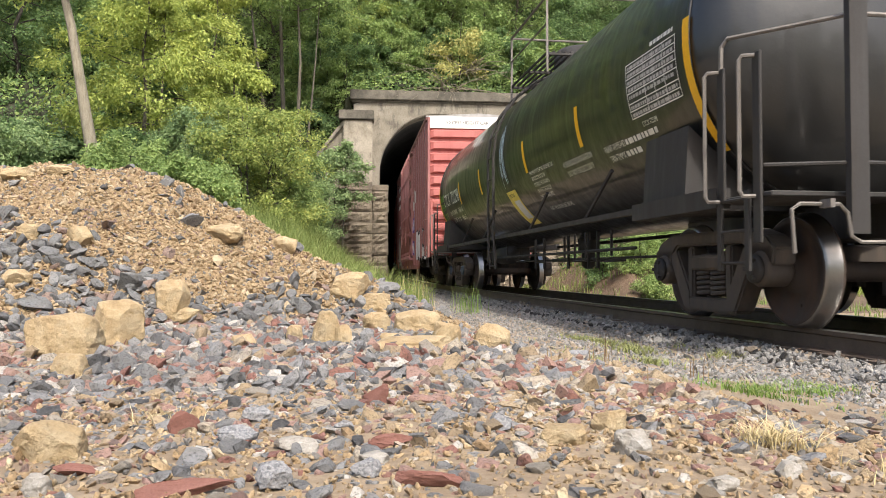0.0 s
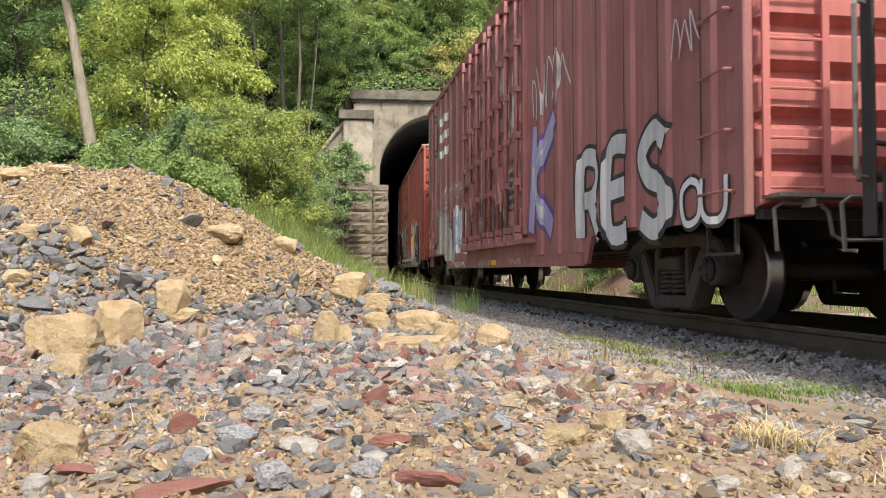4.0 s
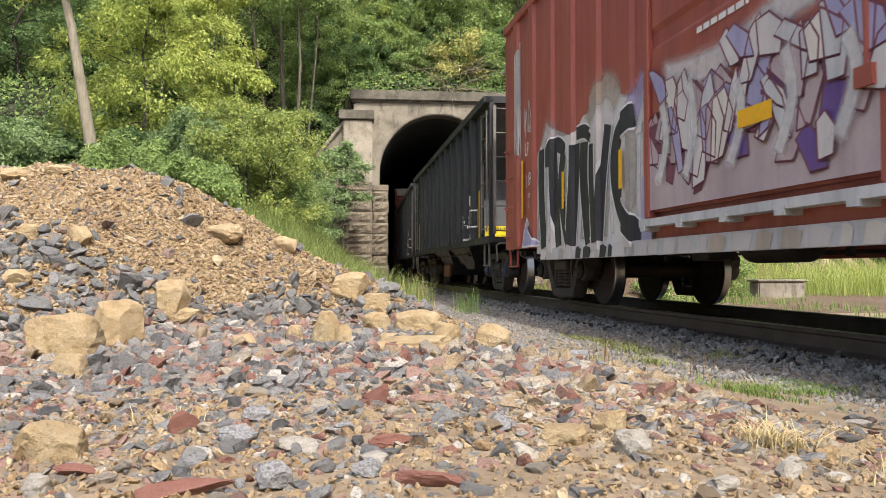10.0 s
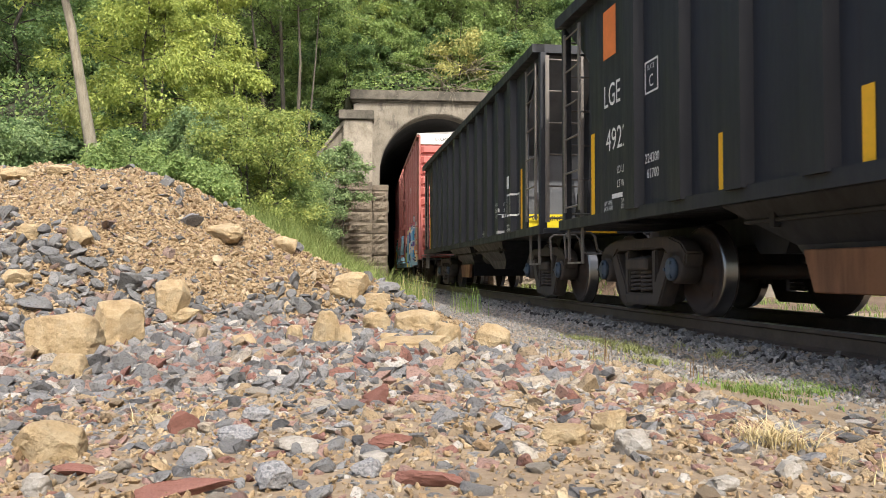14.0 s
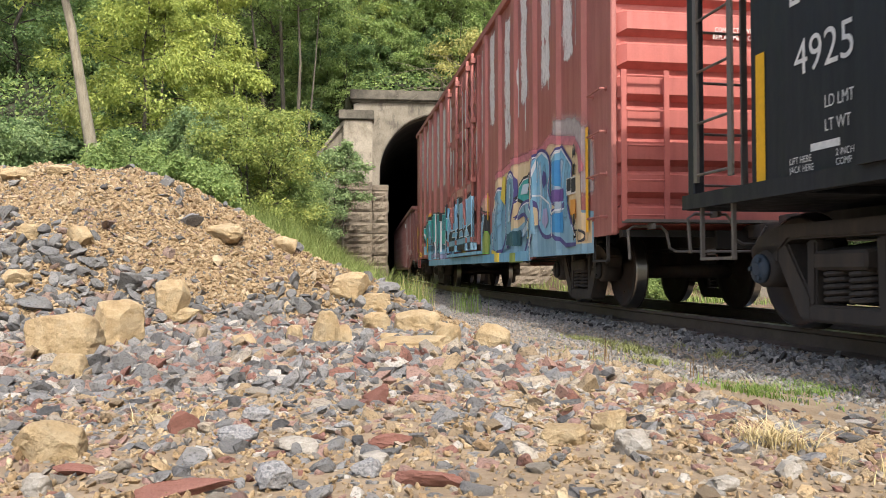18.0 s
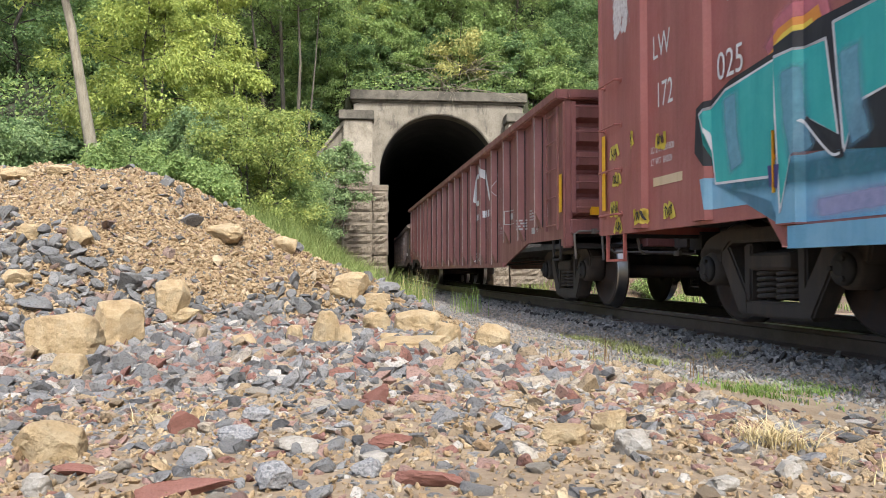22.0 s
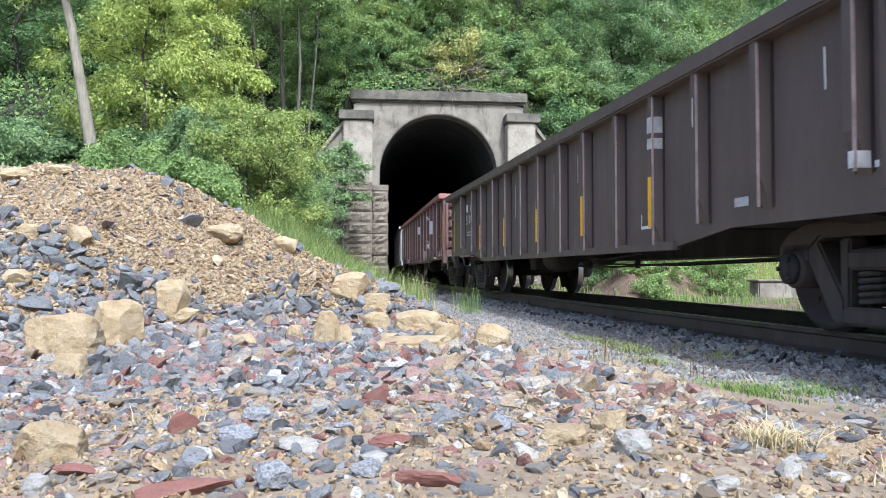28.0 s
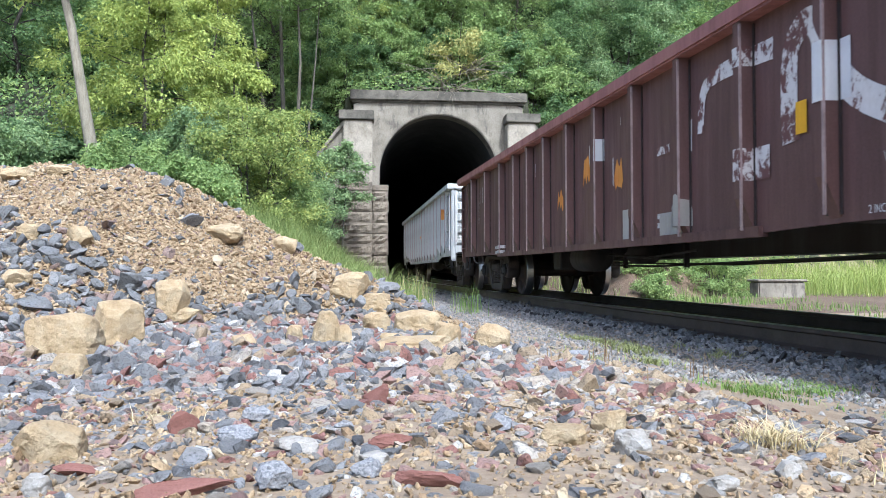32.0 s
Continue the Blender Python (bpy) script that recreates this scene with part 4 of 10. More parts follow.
# lit trees over the portal, and shrubs on the bank at its flank
for x, y, k, sc in ((-2.2, 40.5, 0, 0.8), (-4.4, 41.0, 2, 0.85), (0.6, 41.2, 3, 0.62), (-0.9, 43.4, 0, 0.9), (3.0, 44.0, 2, 0.95), (-5.8, 42.5, 0, 0.95), (-5.9, 32.6, 4, 0.75), (-6.9, 32.4, 5, 0.8), (-4.7, 35.6, 4, 0.8), (-5.6, 36.8, 5, 1.0), (5.8, 38.4, 1, 0.6), (7.6, 37.4, 2, 0.7), (9.6, 39.6, 1, 0.75)):
    copy_on(kinds[k], x, y, wr.uniform(0, 360), sc, 0.4)
for x, y, k, sc in ((-3.4, 37.6, 3, 0.5), (-1.4, 38.6, 3, 0.45), (-4.0, 39.4, 0, 0.7), (-2.6, 39.0, 0, 0.6), (0.4, 38.6, 0, 0.55), (-1.8, 36.2, 4, 0.7), (-4.6, 37.4, 4, 0.8)):
    copy_on(kinds[k], x, y, wr.uniform(0, 360), sc, 0.3)

# tall trees on the shoulder of the hill
for k in range(14):
    copy_on(kinds[(1, 0, 2)[k % 3]], 14 + 2.6 * k, 50 + 4 * math.sin(k * 1.9), 71 * k, 1.45 + 0.2 * math.sin(k * 2.7), 0.3)
# the wood goes on behind the camera
for k in range(26):
    copy_on(kinds[(0, 1, 2, 1, 0)[k % 5]], -42 + 3.4 * k, -30 - 5 * math.sin(k * 2.3) - 4 * (k % 2), 53 * k, 1.2 + 0.3 * math.sin(k * 1.7), 0.3)

# undergrowth hanging over the top of the portal
for k, (u, back, kind, sc) in enumerate(((-4.6, 0.9, 4, 0.75), (-3.4, 1.3, 5, 0.7), (-2.3, 1.5, 5, 0.6), (-1.2, 1.4, 4, 0.6), (0.0, 1.6, 5, 0.7), (1.0, 1.5, 6, 0.6), (2.1, 1.3, 4, 0.8), (3.2, 1.2, 5, 0.8), (4.3, 0.9, 4, 0.9), (5.6, 0.4, 5, 0.9),
                                         (-5.6, 0.4, 5, 0.8), (-0.6, 2.6, 4, 0.8), (1.6, 2.7, 4, 0.8), (3.6, 2.4, 6, 0.7), (-2.8, 2.6, 4, 0.8), (5.0, 2.2, 4, 1.0), (6.8, 1.2, 4, 1.0))):
    x, y, a = track(PORTAL_S + 0.6 + back, -u)
    copy_on(kinds[kind], x, y, 47 * k, sc, 0.25)


def bare_branches(x, y, z, spread, count, seed):
    """A tangle of leafless twigs."""
    r = random.Random(seed)
    bm = bmesh.new()
    for _ in range(count):
        p = Vector((r.gauss(0, 0.25), r.gauss(0, 0.2), 0))
        d = Vector((r.gauss(0, 0.8), -abs(r.gauss(0.3, 0.4)), r.uniform(-0.3, 0.9)))
        pts = []
        for i in range(6):
            pts.append(p[:])
            p = p + d * spread / 6
            d = d + Vector((r.gauss(0, 0.25), r.gauss(0, 0.2), -0.22))
        tube(bm, pts, [0.022, 0.018, 0.014, 0.011, 0.008, 0.004], 5)
    o = part("brushwood", bm, pale_bark, None)
    o.location = (x, y, z)
    return tagged(o, "bare grey tangled branches above the portal", "brushwood", kind="stuff")


bx, by, _ = track(PORTAL_S + 0.5, -0.5)
bare_branches(bx, by, 8.7, 2.4, 34, 3)
bx, by, _ = track(PORTAL_S + 0.7, -1.3)
bare_branches(bx, by, 9.6, 2.2, 26, 4)

# single trees that stand out
for (x, y, h, r0, lean, seed) in ((-6.08, 32.3, 13, 0.13, 0.0, 32), (-7.2, 34.5, 13, 0.15, 0.1, 33), (-7.7, 35.2, 12, 0.12, -1.4, 34), (-5.95, 32.3, 12, 0.07, 0.9, 35)):
    set_on(tree("tree", "tall slender tree with a bare pale grey trunk", "tree", h, 2.6, 0.84, r0, "green", bark, seed, 14, 6, 60, 0.15, 0.08, 0.36, group="slender trees", lean=lean, wobble=0.005), x, y, 0, 1.0, 0.2)
set_on(tree("tree", "leaning tree with a thick pale bare trunk", "tree", 12.5, 3.0, 0.62, 0.2, "maple", pale_bark, 31, 16, 7, 44, 0.17, 0.08, 0.3, group="slender trees", lean=-2.2, wobble=0.004), -8.64, 20.0, 0, 1.0, 0.2)
for (x, y, h, c, seed) in ((-9.4, 26.0, 7.6, 2.9, 41), (-7.5, 27.5, 6.2, 2.2, 42), (-11.4, 31.0, 10.5, 2.8, 44), (-9.3, 31.0, 10.0, 1.9, 45)):
    set_on(tree("tree", "young maple with layered yellow-green foliage", "tree", h, c, 0.22, 0.08, "maple", bark, seed, 19, 7, 92, 0.15, 0.075, 0.27, 0.5, flat=0.8, group="young maples"), x, y, 0, 1.0, 0.1)
for (x, y, h, c, k, seed) in ((-5.1, 21.0, 3.3, 2.0, "lime", 51), (-6.9, 22.0, 3.0, 1.8, "blue", 52), (-5.0, 23.6, 2.6, 1.5, "green", 53), (-7.9, 18.8, 2.2, 1.4, "green", 54), (-10.2, 18.0, 2.6, 1.5, "blue", 55), (-6.2, 26.5, 3.6, 1.7, "green", 57), (-6.0, 18.6, 1.7, 1.3, "green", 58), (-11.6, 19.5, 2.8, 1.6, "green", 59), (-4.9, 27.6, 2.2, 1.2, "blue", 60), (-12.6, 21.5, 3.0, 1.7, "deep", 62), (-9.2, 23.0, 2.8, 1.6, "deep", 63)):
    set_on(tree("bush", {"lime": "leafy bush with yellow-green upright shoots", "blue": "grey-green leafy bush at the edge of the wood", "green": "dense green bush at the edge of the wood", "deep": "dark green bush in the shade of the wood"}[k], "bush",
                h, c, 0.03, 0.03, k, dark_bark, seed, 44, 8, 60, 0.1, 0.048, 0.2, 0.1, stems=6, flat=0.05, group="bushes behind the heap"), x, y, 0, 1.0, 0.1)


set_on(tree("bush", "slender grey-green bush in front of the portal pilaster", "bush", 5.0, 0.95, 0.6, 0.05, "blue", dark_bark, 59, 22, 6, 56, 0.14, 0.07, 0.2, 0.2, stems=2, flat=0.2, group="bushes behind the heap"), -4.15, 30.6, 0, 1.0, 0.1)


# leafy cover that hugs the slope
def slope_cover(label, n, kind, seed, length):
    g = np.random.default_rng(seed)
    x, y = g.uniform(-19, 17, n), g.uniform(29, 50, n)
    s, left = along(x, y)
    k = ((s > PORTAL_S + 0.4) | (np.abs(left) > 5.0)) & (ground_z(x, y) > 0.6) & (wave(x, y, 0.9, seed) > -0.75)
    if kind == "green":
        k &= g.random(n) > smooth(0.0, 5.0, x) * 0.75
    x, y = x[k], y[k]
    p = np.stack([x, y, ground_z(x, y) + g.uniform(0.02, 0.45, len(x))], -1)
    d = np.tile(np.array([0.0, -0.6, 0.4]), (len(x), 1))
    return tagged(new("undergrowth", leaves_mesh("undergrowth", p, d, 3, 0.12, length, length * 0.6, 0.2, LEAF[kind], seed)), label, "undergrowth", kind="stuff")


# creepers over the earth behind the cornice
g6 = np.random.default_rng(66)
iu, ib = g6.uniform(-3.9, 3.9, 1500), g6.uniform(0.45, 3.4, 1500)
iz = np.interp(ib, [0.3, 0.6, 1.1, 3.2, 4.0], [8.45, 8.45, 9.1, 10.8, 11.4]) + g6.uniform(0, 0.3, 1500)
ip = np.stack([px_ + iu * math.cos(pa_) - ib * math.sin(pa_), py_ + iu * math.sin(pa_) + ib * math.cos(pa_), iz], -1)
for kind, lo, hi, words in (("deep", 0, 900, "dark creepers over the earth behind the cornice"), ("green", 900, 1500, "green creepers hanging towards the cornice")):
    tagged(new("creeper", leaves_mesh("creeper", ip[lo:hi], np.tile(np.array([0.0, -0.7, 0.2]), (hi - lo, 1)), 8, 0.2, 0.16, 0.1, 0.4, LEAF[kind], 67 + lo)), words, "creeper", kind="stuff")
slope_cover("low green leafy cover on the wooded slope", 15000, "green", 61, 0.19)
slope_cover("dark leafy cover on the wooded slope", 15000, "deep", 62, 0.2)


# ---- grass ----
def blades(name, label, x, y, height, width, mat, seed, lean=0.35, z=None):
    g = np.random.default_rng(seed)
    n = len(x)
    z = ground_z(x, y) if z is None else z
    a = g.uniform(0, 2 * math.pi, n)
    h = height * g.uniform(0.5, 1.15, n)
    d = np.stack([np.cos(a), np.sin(a)], -1)
    e = np.stack([-np.sin(a), np.cos(a)], -1) * (width * g.uniform(0.7, 1.3, n))[:, None] / 2
    bend = (h * lean * g.uniform(0.2, 1.3, n))[:, None]
    p = np.stack([x, y], -1)
    def lvl(k, zz, w):
        q = p + d * bend * k
        return np.concatenate([q - e * w, (z + h * zz)[:, None]], 1), np.concatenate([q + e * w, (z + h * zz)[:, None]], 1)
    a0, b0 = lvl(0, -0.03, 1)
    a1, b1 = lvl(0.25, 0.55, 0.8)
    a2, b2 = lvl(1.0, 1.0, 0.12)
    v = np.stack([a0, b0, b1, a1, b2, a2], 1).reshape(-1, 3)
    i = np.arange(n)[:, None] * 6
    f = np.concatenate([i + np.array([0, 1, 2, 3]), i + np.array([3, 2, 4, 5])], 0)
    return tagged(new(name, mesh_arrays(name, v, f, mat)), label, "grass", kind="stuff")


tall_grass = leaf_mat("tall grass blades", green((0.13, 0.185, 0.05), (0.22, 0.285, 0.085), (0.36, 0.39, 0.15)), 0.35)
reed = leaf_mat("field grass blades", green((0.24, 0.31, 0.07), (0.36, 0.43, 0.11), (0.5, 0.54, 0.19)), 0.4)
turf = leaf_mat("short turf blades", green((0.102, 0.174, 0.0362), (0.189, 0.29, 0.0653), (0.319, 0.392, 0.116)), 0.3)
creeping = leaf_mat("creeping grass blades", green((0.17, 0.19, 0.07), (0.26, 0.28, 0.105), (0.38, 0.37, 0.17)), 0.25)
straw = leaf_mat("dry straw", green((0.4, 0.31, 0.16), (0.55, 0.44, 0.25), (0.68, 0.58, 0.36)), 0.2)
weed = leaf_mat("dry weed stalks", green((0.1, 0.06, 0.035), (0.18, 0.11, 0.06), (0.28, 0.2, 0.1)), 0.1)


def on_track(s, left):
    a = HEAD0 + BEND * s
    d = NEAR_RAIL + HALF_GAUGE
    return ((np.cos(a) - math.cos(HEAD0)) / BEND + d * math.cos(HEAD0) - left * np.cos(a),
            (np.sin(a) - math.sin(HEAD0)) / BEND + d * math.sin(HEAD0) - left * np.sin(a))


g5 = np.random.default_rng(55)
gx_, gy_ = on_track(g5.uniform(13, 32, 34000), g5.uniform(3.3, 9.5, 34000))
blades("tall_grass", "tall seeding grass before the tunnel portal", gx_, gy_, 0.6, 0.011, tall_grass, 1, 0.6)
gx_, gy_ = on_track(g5.uniform(11.5, 15.5, 700), 2.9 + np.abs(g5.normal(0, 0.35, 700)))
blades("grass_tuft", "tall green and straw-coloured grass beside the ballast", gx_, gy_, 0.5, 0.007, tall_grass, 2, 0.6)
gx_, gy_ = on_track(g5.uniform(11.5, 15, 70), 2.8 + np.abs(g5.normal(0, 0.3, 70)))
blades("grass_tuft", "dry seed stalks standing in the grass beside the ballast", gx_, gy_, 0.6, 0.006, straw, 3)
gx_, gy_ = on_track(g5.normal(12.2, 0.35, 70), g5.normal(2.25, 0.12, 70))
blades("grass_tuft", "tall weeds growing out of the ballast", gx_, gy_, 0.45, 0.008, turf, 4)
# field beyond the track
gx_, gy_ = on_track(g5.uniform(12, 62, 90000), -g5.uniform(9, 48, 90000))
keep = (gy_ > 27.6 + 0.8 * np.sin(gx_ * 0.7)) & (ground_z(gx_, gy_) < 0.6)
blades("field_grass", "tall pale green grass in the field beyond the track", gx_[keep], gy_[keep], 1.15, 0.018, reed, 5, 0.9)
gx_, gy_ = on_track(g5.uniform(8, 34, 5000), -g5.uniform(5.0, 9.5, 5000))
keep = wave(gx_, gy_, 0.9, 2.0) > 0.05
blades("field_grass", "short grass along the far side of the track", gx_[keep], gy_[keep], 0.2, 0.016, turf, 6, 0.6)
for (x, y, h, c, k, seed) in ((9.6, 27.4, 1.5, 1.1, "green", 356), (10.4, 28.6, 1.6, 1.1, "green", 357), (7.2, 28.2, 1.7, 1.1, "blue", 358), (6.5, 25.6, 1.3, 0.8, "green", 351), (7.5, 26.6, 1.5, 0.9, "green", 352), (5.7, 27.5, 1.1, 0.7, "deep", 353), (8.6, 28.0, 1.4, 0.9, "green", 354), (6.4, 23.6, 0.8, 0.6, "green", 355)):
    set_on(tree("bush", "low green brush growing beyond the track", "bush", h, c, 0.02, 0.025, k, dark_bark, seed, 26, 6, 40, 0.1, 0.045, 0.14, 0.1, stems=5, flat=0.05, group="brush beyond the track"), x, y, 0, 1.0, 0.05)
gx_, gy_ = on_track(g5.uniform(20, 33, 2600), -g5.uniform(3.2, 8.5, 2600))
keep = wave(gx_, gy_, 0.8, 4.0) > 0.15
blades("bank_grass", "thin grass on the earth bank beyond the track", gx_[keep], gy_[keep], 0.3, 0.025, tall_grass, 7, 0.5)
# creeping grass patches between bank and ballast
for k, (cx, cy, rx, ry, num) in enumerate(((0.72, 3.9, 0.16, 0.22, 220), (0.95, 5.1, 0.25, 0.35, 260), (0.15, 3.5, 0.1, 0.12, 90), (1.25, 4.6, 0.2, 0.2, 160), (1.4, 7.3, 0.35, 0.7, 1100), (1.75, 6.8, 0.4, 0.5, 1500), (2.1, 6.4, 0.35, 0.4, 1200),
                                           (1.55, 5.9, 0.3, 0.25, 500), (0.8, 3.3, 0.14, 0.12, 200), (2.3, 5.7, 0.2, 0.2, 260))):
    x, y = g5.normal(cx, rx * 0.5, num), g5.normal(cy, ry * 0.5, num)
    kp = wave(x, y, 3.0, 1.0 + k) > 0.12
    x, y = x[kp], y[kp]
    blades("grass_patch", "low olive creeping grass on stony ground", x, y, 0.034 if cy < 4.1 else 0.05, 0.0045 if cy < 4.1 else 0.007, creeping, 70 + k, 1.6)
for k, (cx, cy, rx, ry, num) in enumerate(((1.2, 3.05, 0.24, 0.12, 260), (1.5, 3.42, 0.26, 0.12, 380), (1.8, 3.7, 0.2, 0.12, 300), (1.5, 2.7, 0.22, 0.1, 900), (1.0, 2.95, 0.12, 0.06, 160), (2.1, 4.3, 0.3, 0.2, 300))):
    x, y = g5.normal(cx, rx * 0.5, num), g5.normal(cy, ry * 0.5, num)
    kp = wave(x, y, 3.6, 5.0 + k) > -0.05
    blades("grass_patch", "low bright green grass at the edge of the ballast", x[kp], y[kp], 0.036, 0.0045, turf, 100 + k, 1.5)
x, y = g5.normal(0.64, 0.035, 260), g5.normal(1.5, 0.03, 260)
blades("dry_grass", "flattened clump of dry straw-coloured grass", x, y, 0.045, 0.0024, straw, 80, 2.2)
x, y = g5.normal(-0.62, 0.05, 60), g5.normal(1.75, 0.04, 60)
blades("dry_grass", "wisps of dry grass between the stones", x, y, 0.03, 0.0024, straw, 81, 2.4)
x, y = g5.normal(0.74, 0.06, 50), g5.normal(1.25, 0.05, 50)
blades("dry_grass", "dry grass and twigs at the edge of the bank", x, y, 0.035, 0.0024, straw, 82, 2.0)
for k, (cx, cy, num, h) in enumerate(((0.17, 3.2, 26, 0.1), (0.7, 3.6, 8, 0.12), (0.42, 2.8, 6, 0.09), (0.36, 2.6, 6, 0.08), (1.1, 3.4, 8, 0.12), (0.66, 2.5, 6, 0.07), (1.0, 4.6, 6, 0.16))):
    x, y = g5.normal(cx, 0.025, num), g5.normal(cy, 0.03, num)
    blades("weed_stalks", "dead brown weed stalks on the gravel", x, y, h, 0.004, weed, 90 + k, 0.25)

# concrete block in the field
cb = thing("concrete_block", "weathered low concrete headwall standing in the field", "concrete block", m=pose(11.4, 26.5, -0.46, 0, 0, 8))
bm = bmesh.new()
box(bm, -0.85, 0.85, -0.3, 0.3, -0.3, 0.55)
bevelled(bm, 0.04, 2)
part("block", bm, concrete, cb)
bm = bmesh.new()
box(bm, -0.9, 0.9, -0.36, 0.36, 0.555, 0.63)
bevelled(bm, 0.02, 1)
part("coping", bm, concrete, cb)

# ---- train: shared pieces ----
HALF = 1.6                      # half the width of a car over its posts
WHEEL_R = 0.457
CARS, WHEELSETS = [], []
frame_mat = paint_mat("dirty black steel", (0.02, 0.018, 0.017), (0.038, 0.032, 0.026), 0.75, 0.7)
truck_mat = paint_mat("dusty cast steel", (0.046, 0.037, 0.031), (0.13, 0.1, 0.075), 0.85, 0.85)
wheel_mat = paint_mat("rusty wheel plate", (0.03, 0.021, 0.017), (0.085, 0.05, 0.032), 0.85, 0.75, 0.0)
tread_mat = plain_mat("bright wheel tread", (0.3, 0.29, 0.28), 0.3, 1.0, 0.12, 6.0, 0.04)
yellow_mat = plain_mat("yellow reflective sheet", (0.78, 0.42, 0.015), 0.45, 0, 0.08, 20)
white_mat = plain_mat("white lettering", (0.68, 0.67, 0.64), 0.6, 0, 0.18, 14)
dull_white = plain_mat("worn white lettering", (0.45, 0.44, 0.42), 0.7, 0, 0.35, 10)
blue_mat = plain_mat("blue bearing cap", (0.06, 0.085, 0.12), 0.6, 0.1, 0.2, 20)
rod_mat = paint_mat("worn grab iron", (0.16, 0.145, 0.13), (0.05, 0.04, 0.035), 0.6, 0.55, 0.4)


def mesh_of(name, bm, *mats):
    me = bpy.data.meshes.new(name)
    bm.to_mesh(me)
    bm.free()
    for m in mats:
        me.materials.append(m)
    return me


def wheelset_mesh():
    bm = bmesh.new()
    for sx in (-1, 1):
        prof = [(0.10, 0.60), (0.11, 0.70), (0.17, 0.74), (0.39, 0.715), (0.405, 0.69), (0.482, 0.685), (0.482, 0.703), (0.462, 0.722), (0.456, 0.805), (0.436, 0.824), (0.39, 0.824), (0.375, 0.805), (0.19, 0.775), (0.15, 0.86), (0.08, 0.86), (0.08, 1.06)]
        rings = lathe(bm, [(r, sx * a) for r, a in prof], "x", 40)
        for i in (6, 7, 8, 9):
            for v in rings[i]:
                for f in v.link_faces:
                    if all(w in rings[i] or w in rings[i + 1 if i < 9 else i - 1] for w in f.verts):
                        f.material_index = 1
    lathe(bm, [(0.085, -0.65), (0.08, 0), (0.085, 0.65)], "x", 16)
    # casting marks on the plates
    for sx in (-1, 1):
        for k in range(3):
            a = k * 2.1 + 0.3
            c = Vector((sx * 0.79, 0.28 * math.cos(a), 0.28 * math.sin(a)))
            box(bm, c.x - 0.008, c.x + 0.008, c.y - 0.03, c.y + 0.03, c.z - 0.012, c.z + 0.012)
    return mesh_of("wheelset", bm, wheel_mat, tread_mat)


def side_frame_mesh():
    """Cast side frame with window openings, journal housings and a spring seat; in truck space, centred on its own x."""
    bm = bmesh.new()
    d = 0.1
    shapes = [
        [(-1.1, 0.64), (-1.07, 0.5), (-0.76, 0.58), (-0.6, 0.7), (0.6, 0.7), (0.76, 0.58), (1.07, 0.5), (1.1, 0.64), (0.98, 0.75), (0.72, 0.82), (-0.72, 0.82), (-0.98, 0.75)],
        [(-0.8, 0.62), (-0.63, 0.68), (-0.35, 0.27), (-0.34, 0.09), (-0.48, 0.1)],
        [(0.8, 0.62), (0.48, 0.1), (0.34, 0.09), (0.35, 0.27), (0.63, 0.68)],
        [(-0.48, 0.085), (0.48, 0.085), (0.43, 0.215), (-0.43, 0.215)],
        [(-0.41, 0.2), (-0.31, 0.2), (-0.30, 0.69), (-0.41, 0.69)],
        [(0.31, 0.2), (0.41, 0.2), (0.41, 0.69), (0.30, 0.69)],
    ]
    for k, s in enumerate(shapes):
        prism(bm, s, "x", -d + 0.004 * k, d - 0.004 * k)
    bmesh.ops.bevel(bm, geom=list(bm.edges), offset=0.018, segments=2, affect="EDGES", clamp_overlap=True)
    for sy in (-1, 1):
        for a, b, r in ((-0.13, 0.13, 0.15),):
            lathe(bm, [(r * 0.8, a), (r, a + 0.03), (r, b - 0.03), (r * 0.8, b)], "x", 18, (0, sy * 0.889, WHEEL_R + 0.02))
        box(bm, -0.1, 0.1, sy * 0.889 - 0.16, sy * 0.889 + 0.16, WHEEL_R + 0.08, WHEEL_R + 0.2)
    return mesh_of("side_frame", bm, truck_mat)


def cap_mesh():
    bm = bmesh.new()
    lathe(bm, [(0.118, 0.0), (0.118, -0.03), (0.09, -0.045), (0.055, -0.045), (0.05, -0.06)], "x", 18)
    for k in range(3):
        a = 2.1 * k
        lathe(bm, [(0.02, -0.03), (0.02, -0.065)], "x", 6, (0, 0.08 * math.cos(a), 0.08 * math.sin(a)), False)
    return bm


def spring_mesh():
    bm = bmesh.new()
    for cy in (0.0,):
        pts = [(0.1 * math.cos(t * 2 * math.pi / 12), cy + 0.1 * math.sin(t * 2 * math.pi / 12), 0.235 + 0.23 * t / 60) for t in range(61)]
        tube(bm, pts, 0.02, 6)
    return mesh_of("spring", bm, truck_mat)


def bolster_mesh():
    bm = bmesh.new()
    prism(bm, [(-1.13, 0.47), (-0.6, 0.42), (0.6, 0.42), (1.13, 0.47), (1.13, 0.6), (0.5, 0.7), (-0.5, 0.7), (-1.13, 0.6)], "y", -0.27, 0.27)
    bevelled(bm, 0.02, 1)
    lathe(bm, [(0.2, 0.68), (0.2, 0.78)], "z", 20)
    for sy in (-1, 1):
        box(bm, -0.75, 0.75, sy * 0.36 - 0.05, sy * 0.36 + 0.05, 0.36, 0.46)
        for sx in (-1, 1):
            box(bm, sx * 0.75 - 0.05, sx * 0.75 + 0.05, sy * 0.4 - 0.035, sy * 0.4 + 0.035, 0.3, 0.56)
    return mesh_of("bolster", bm, truck_mat)


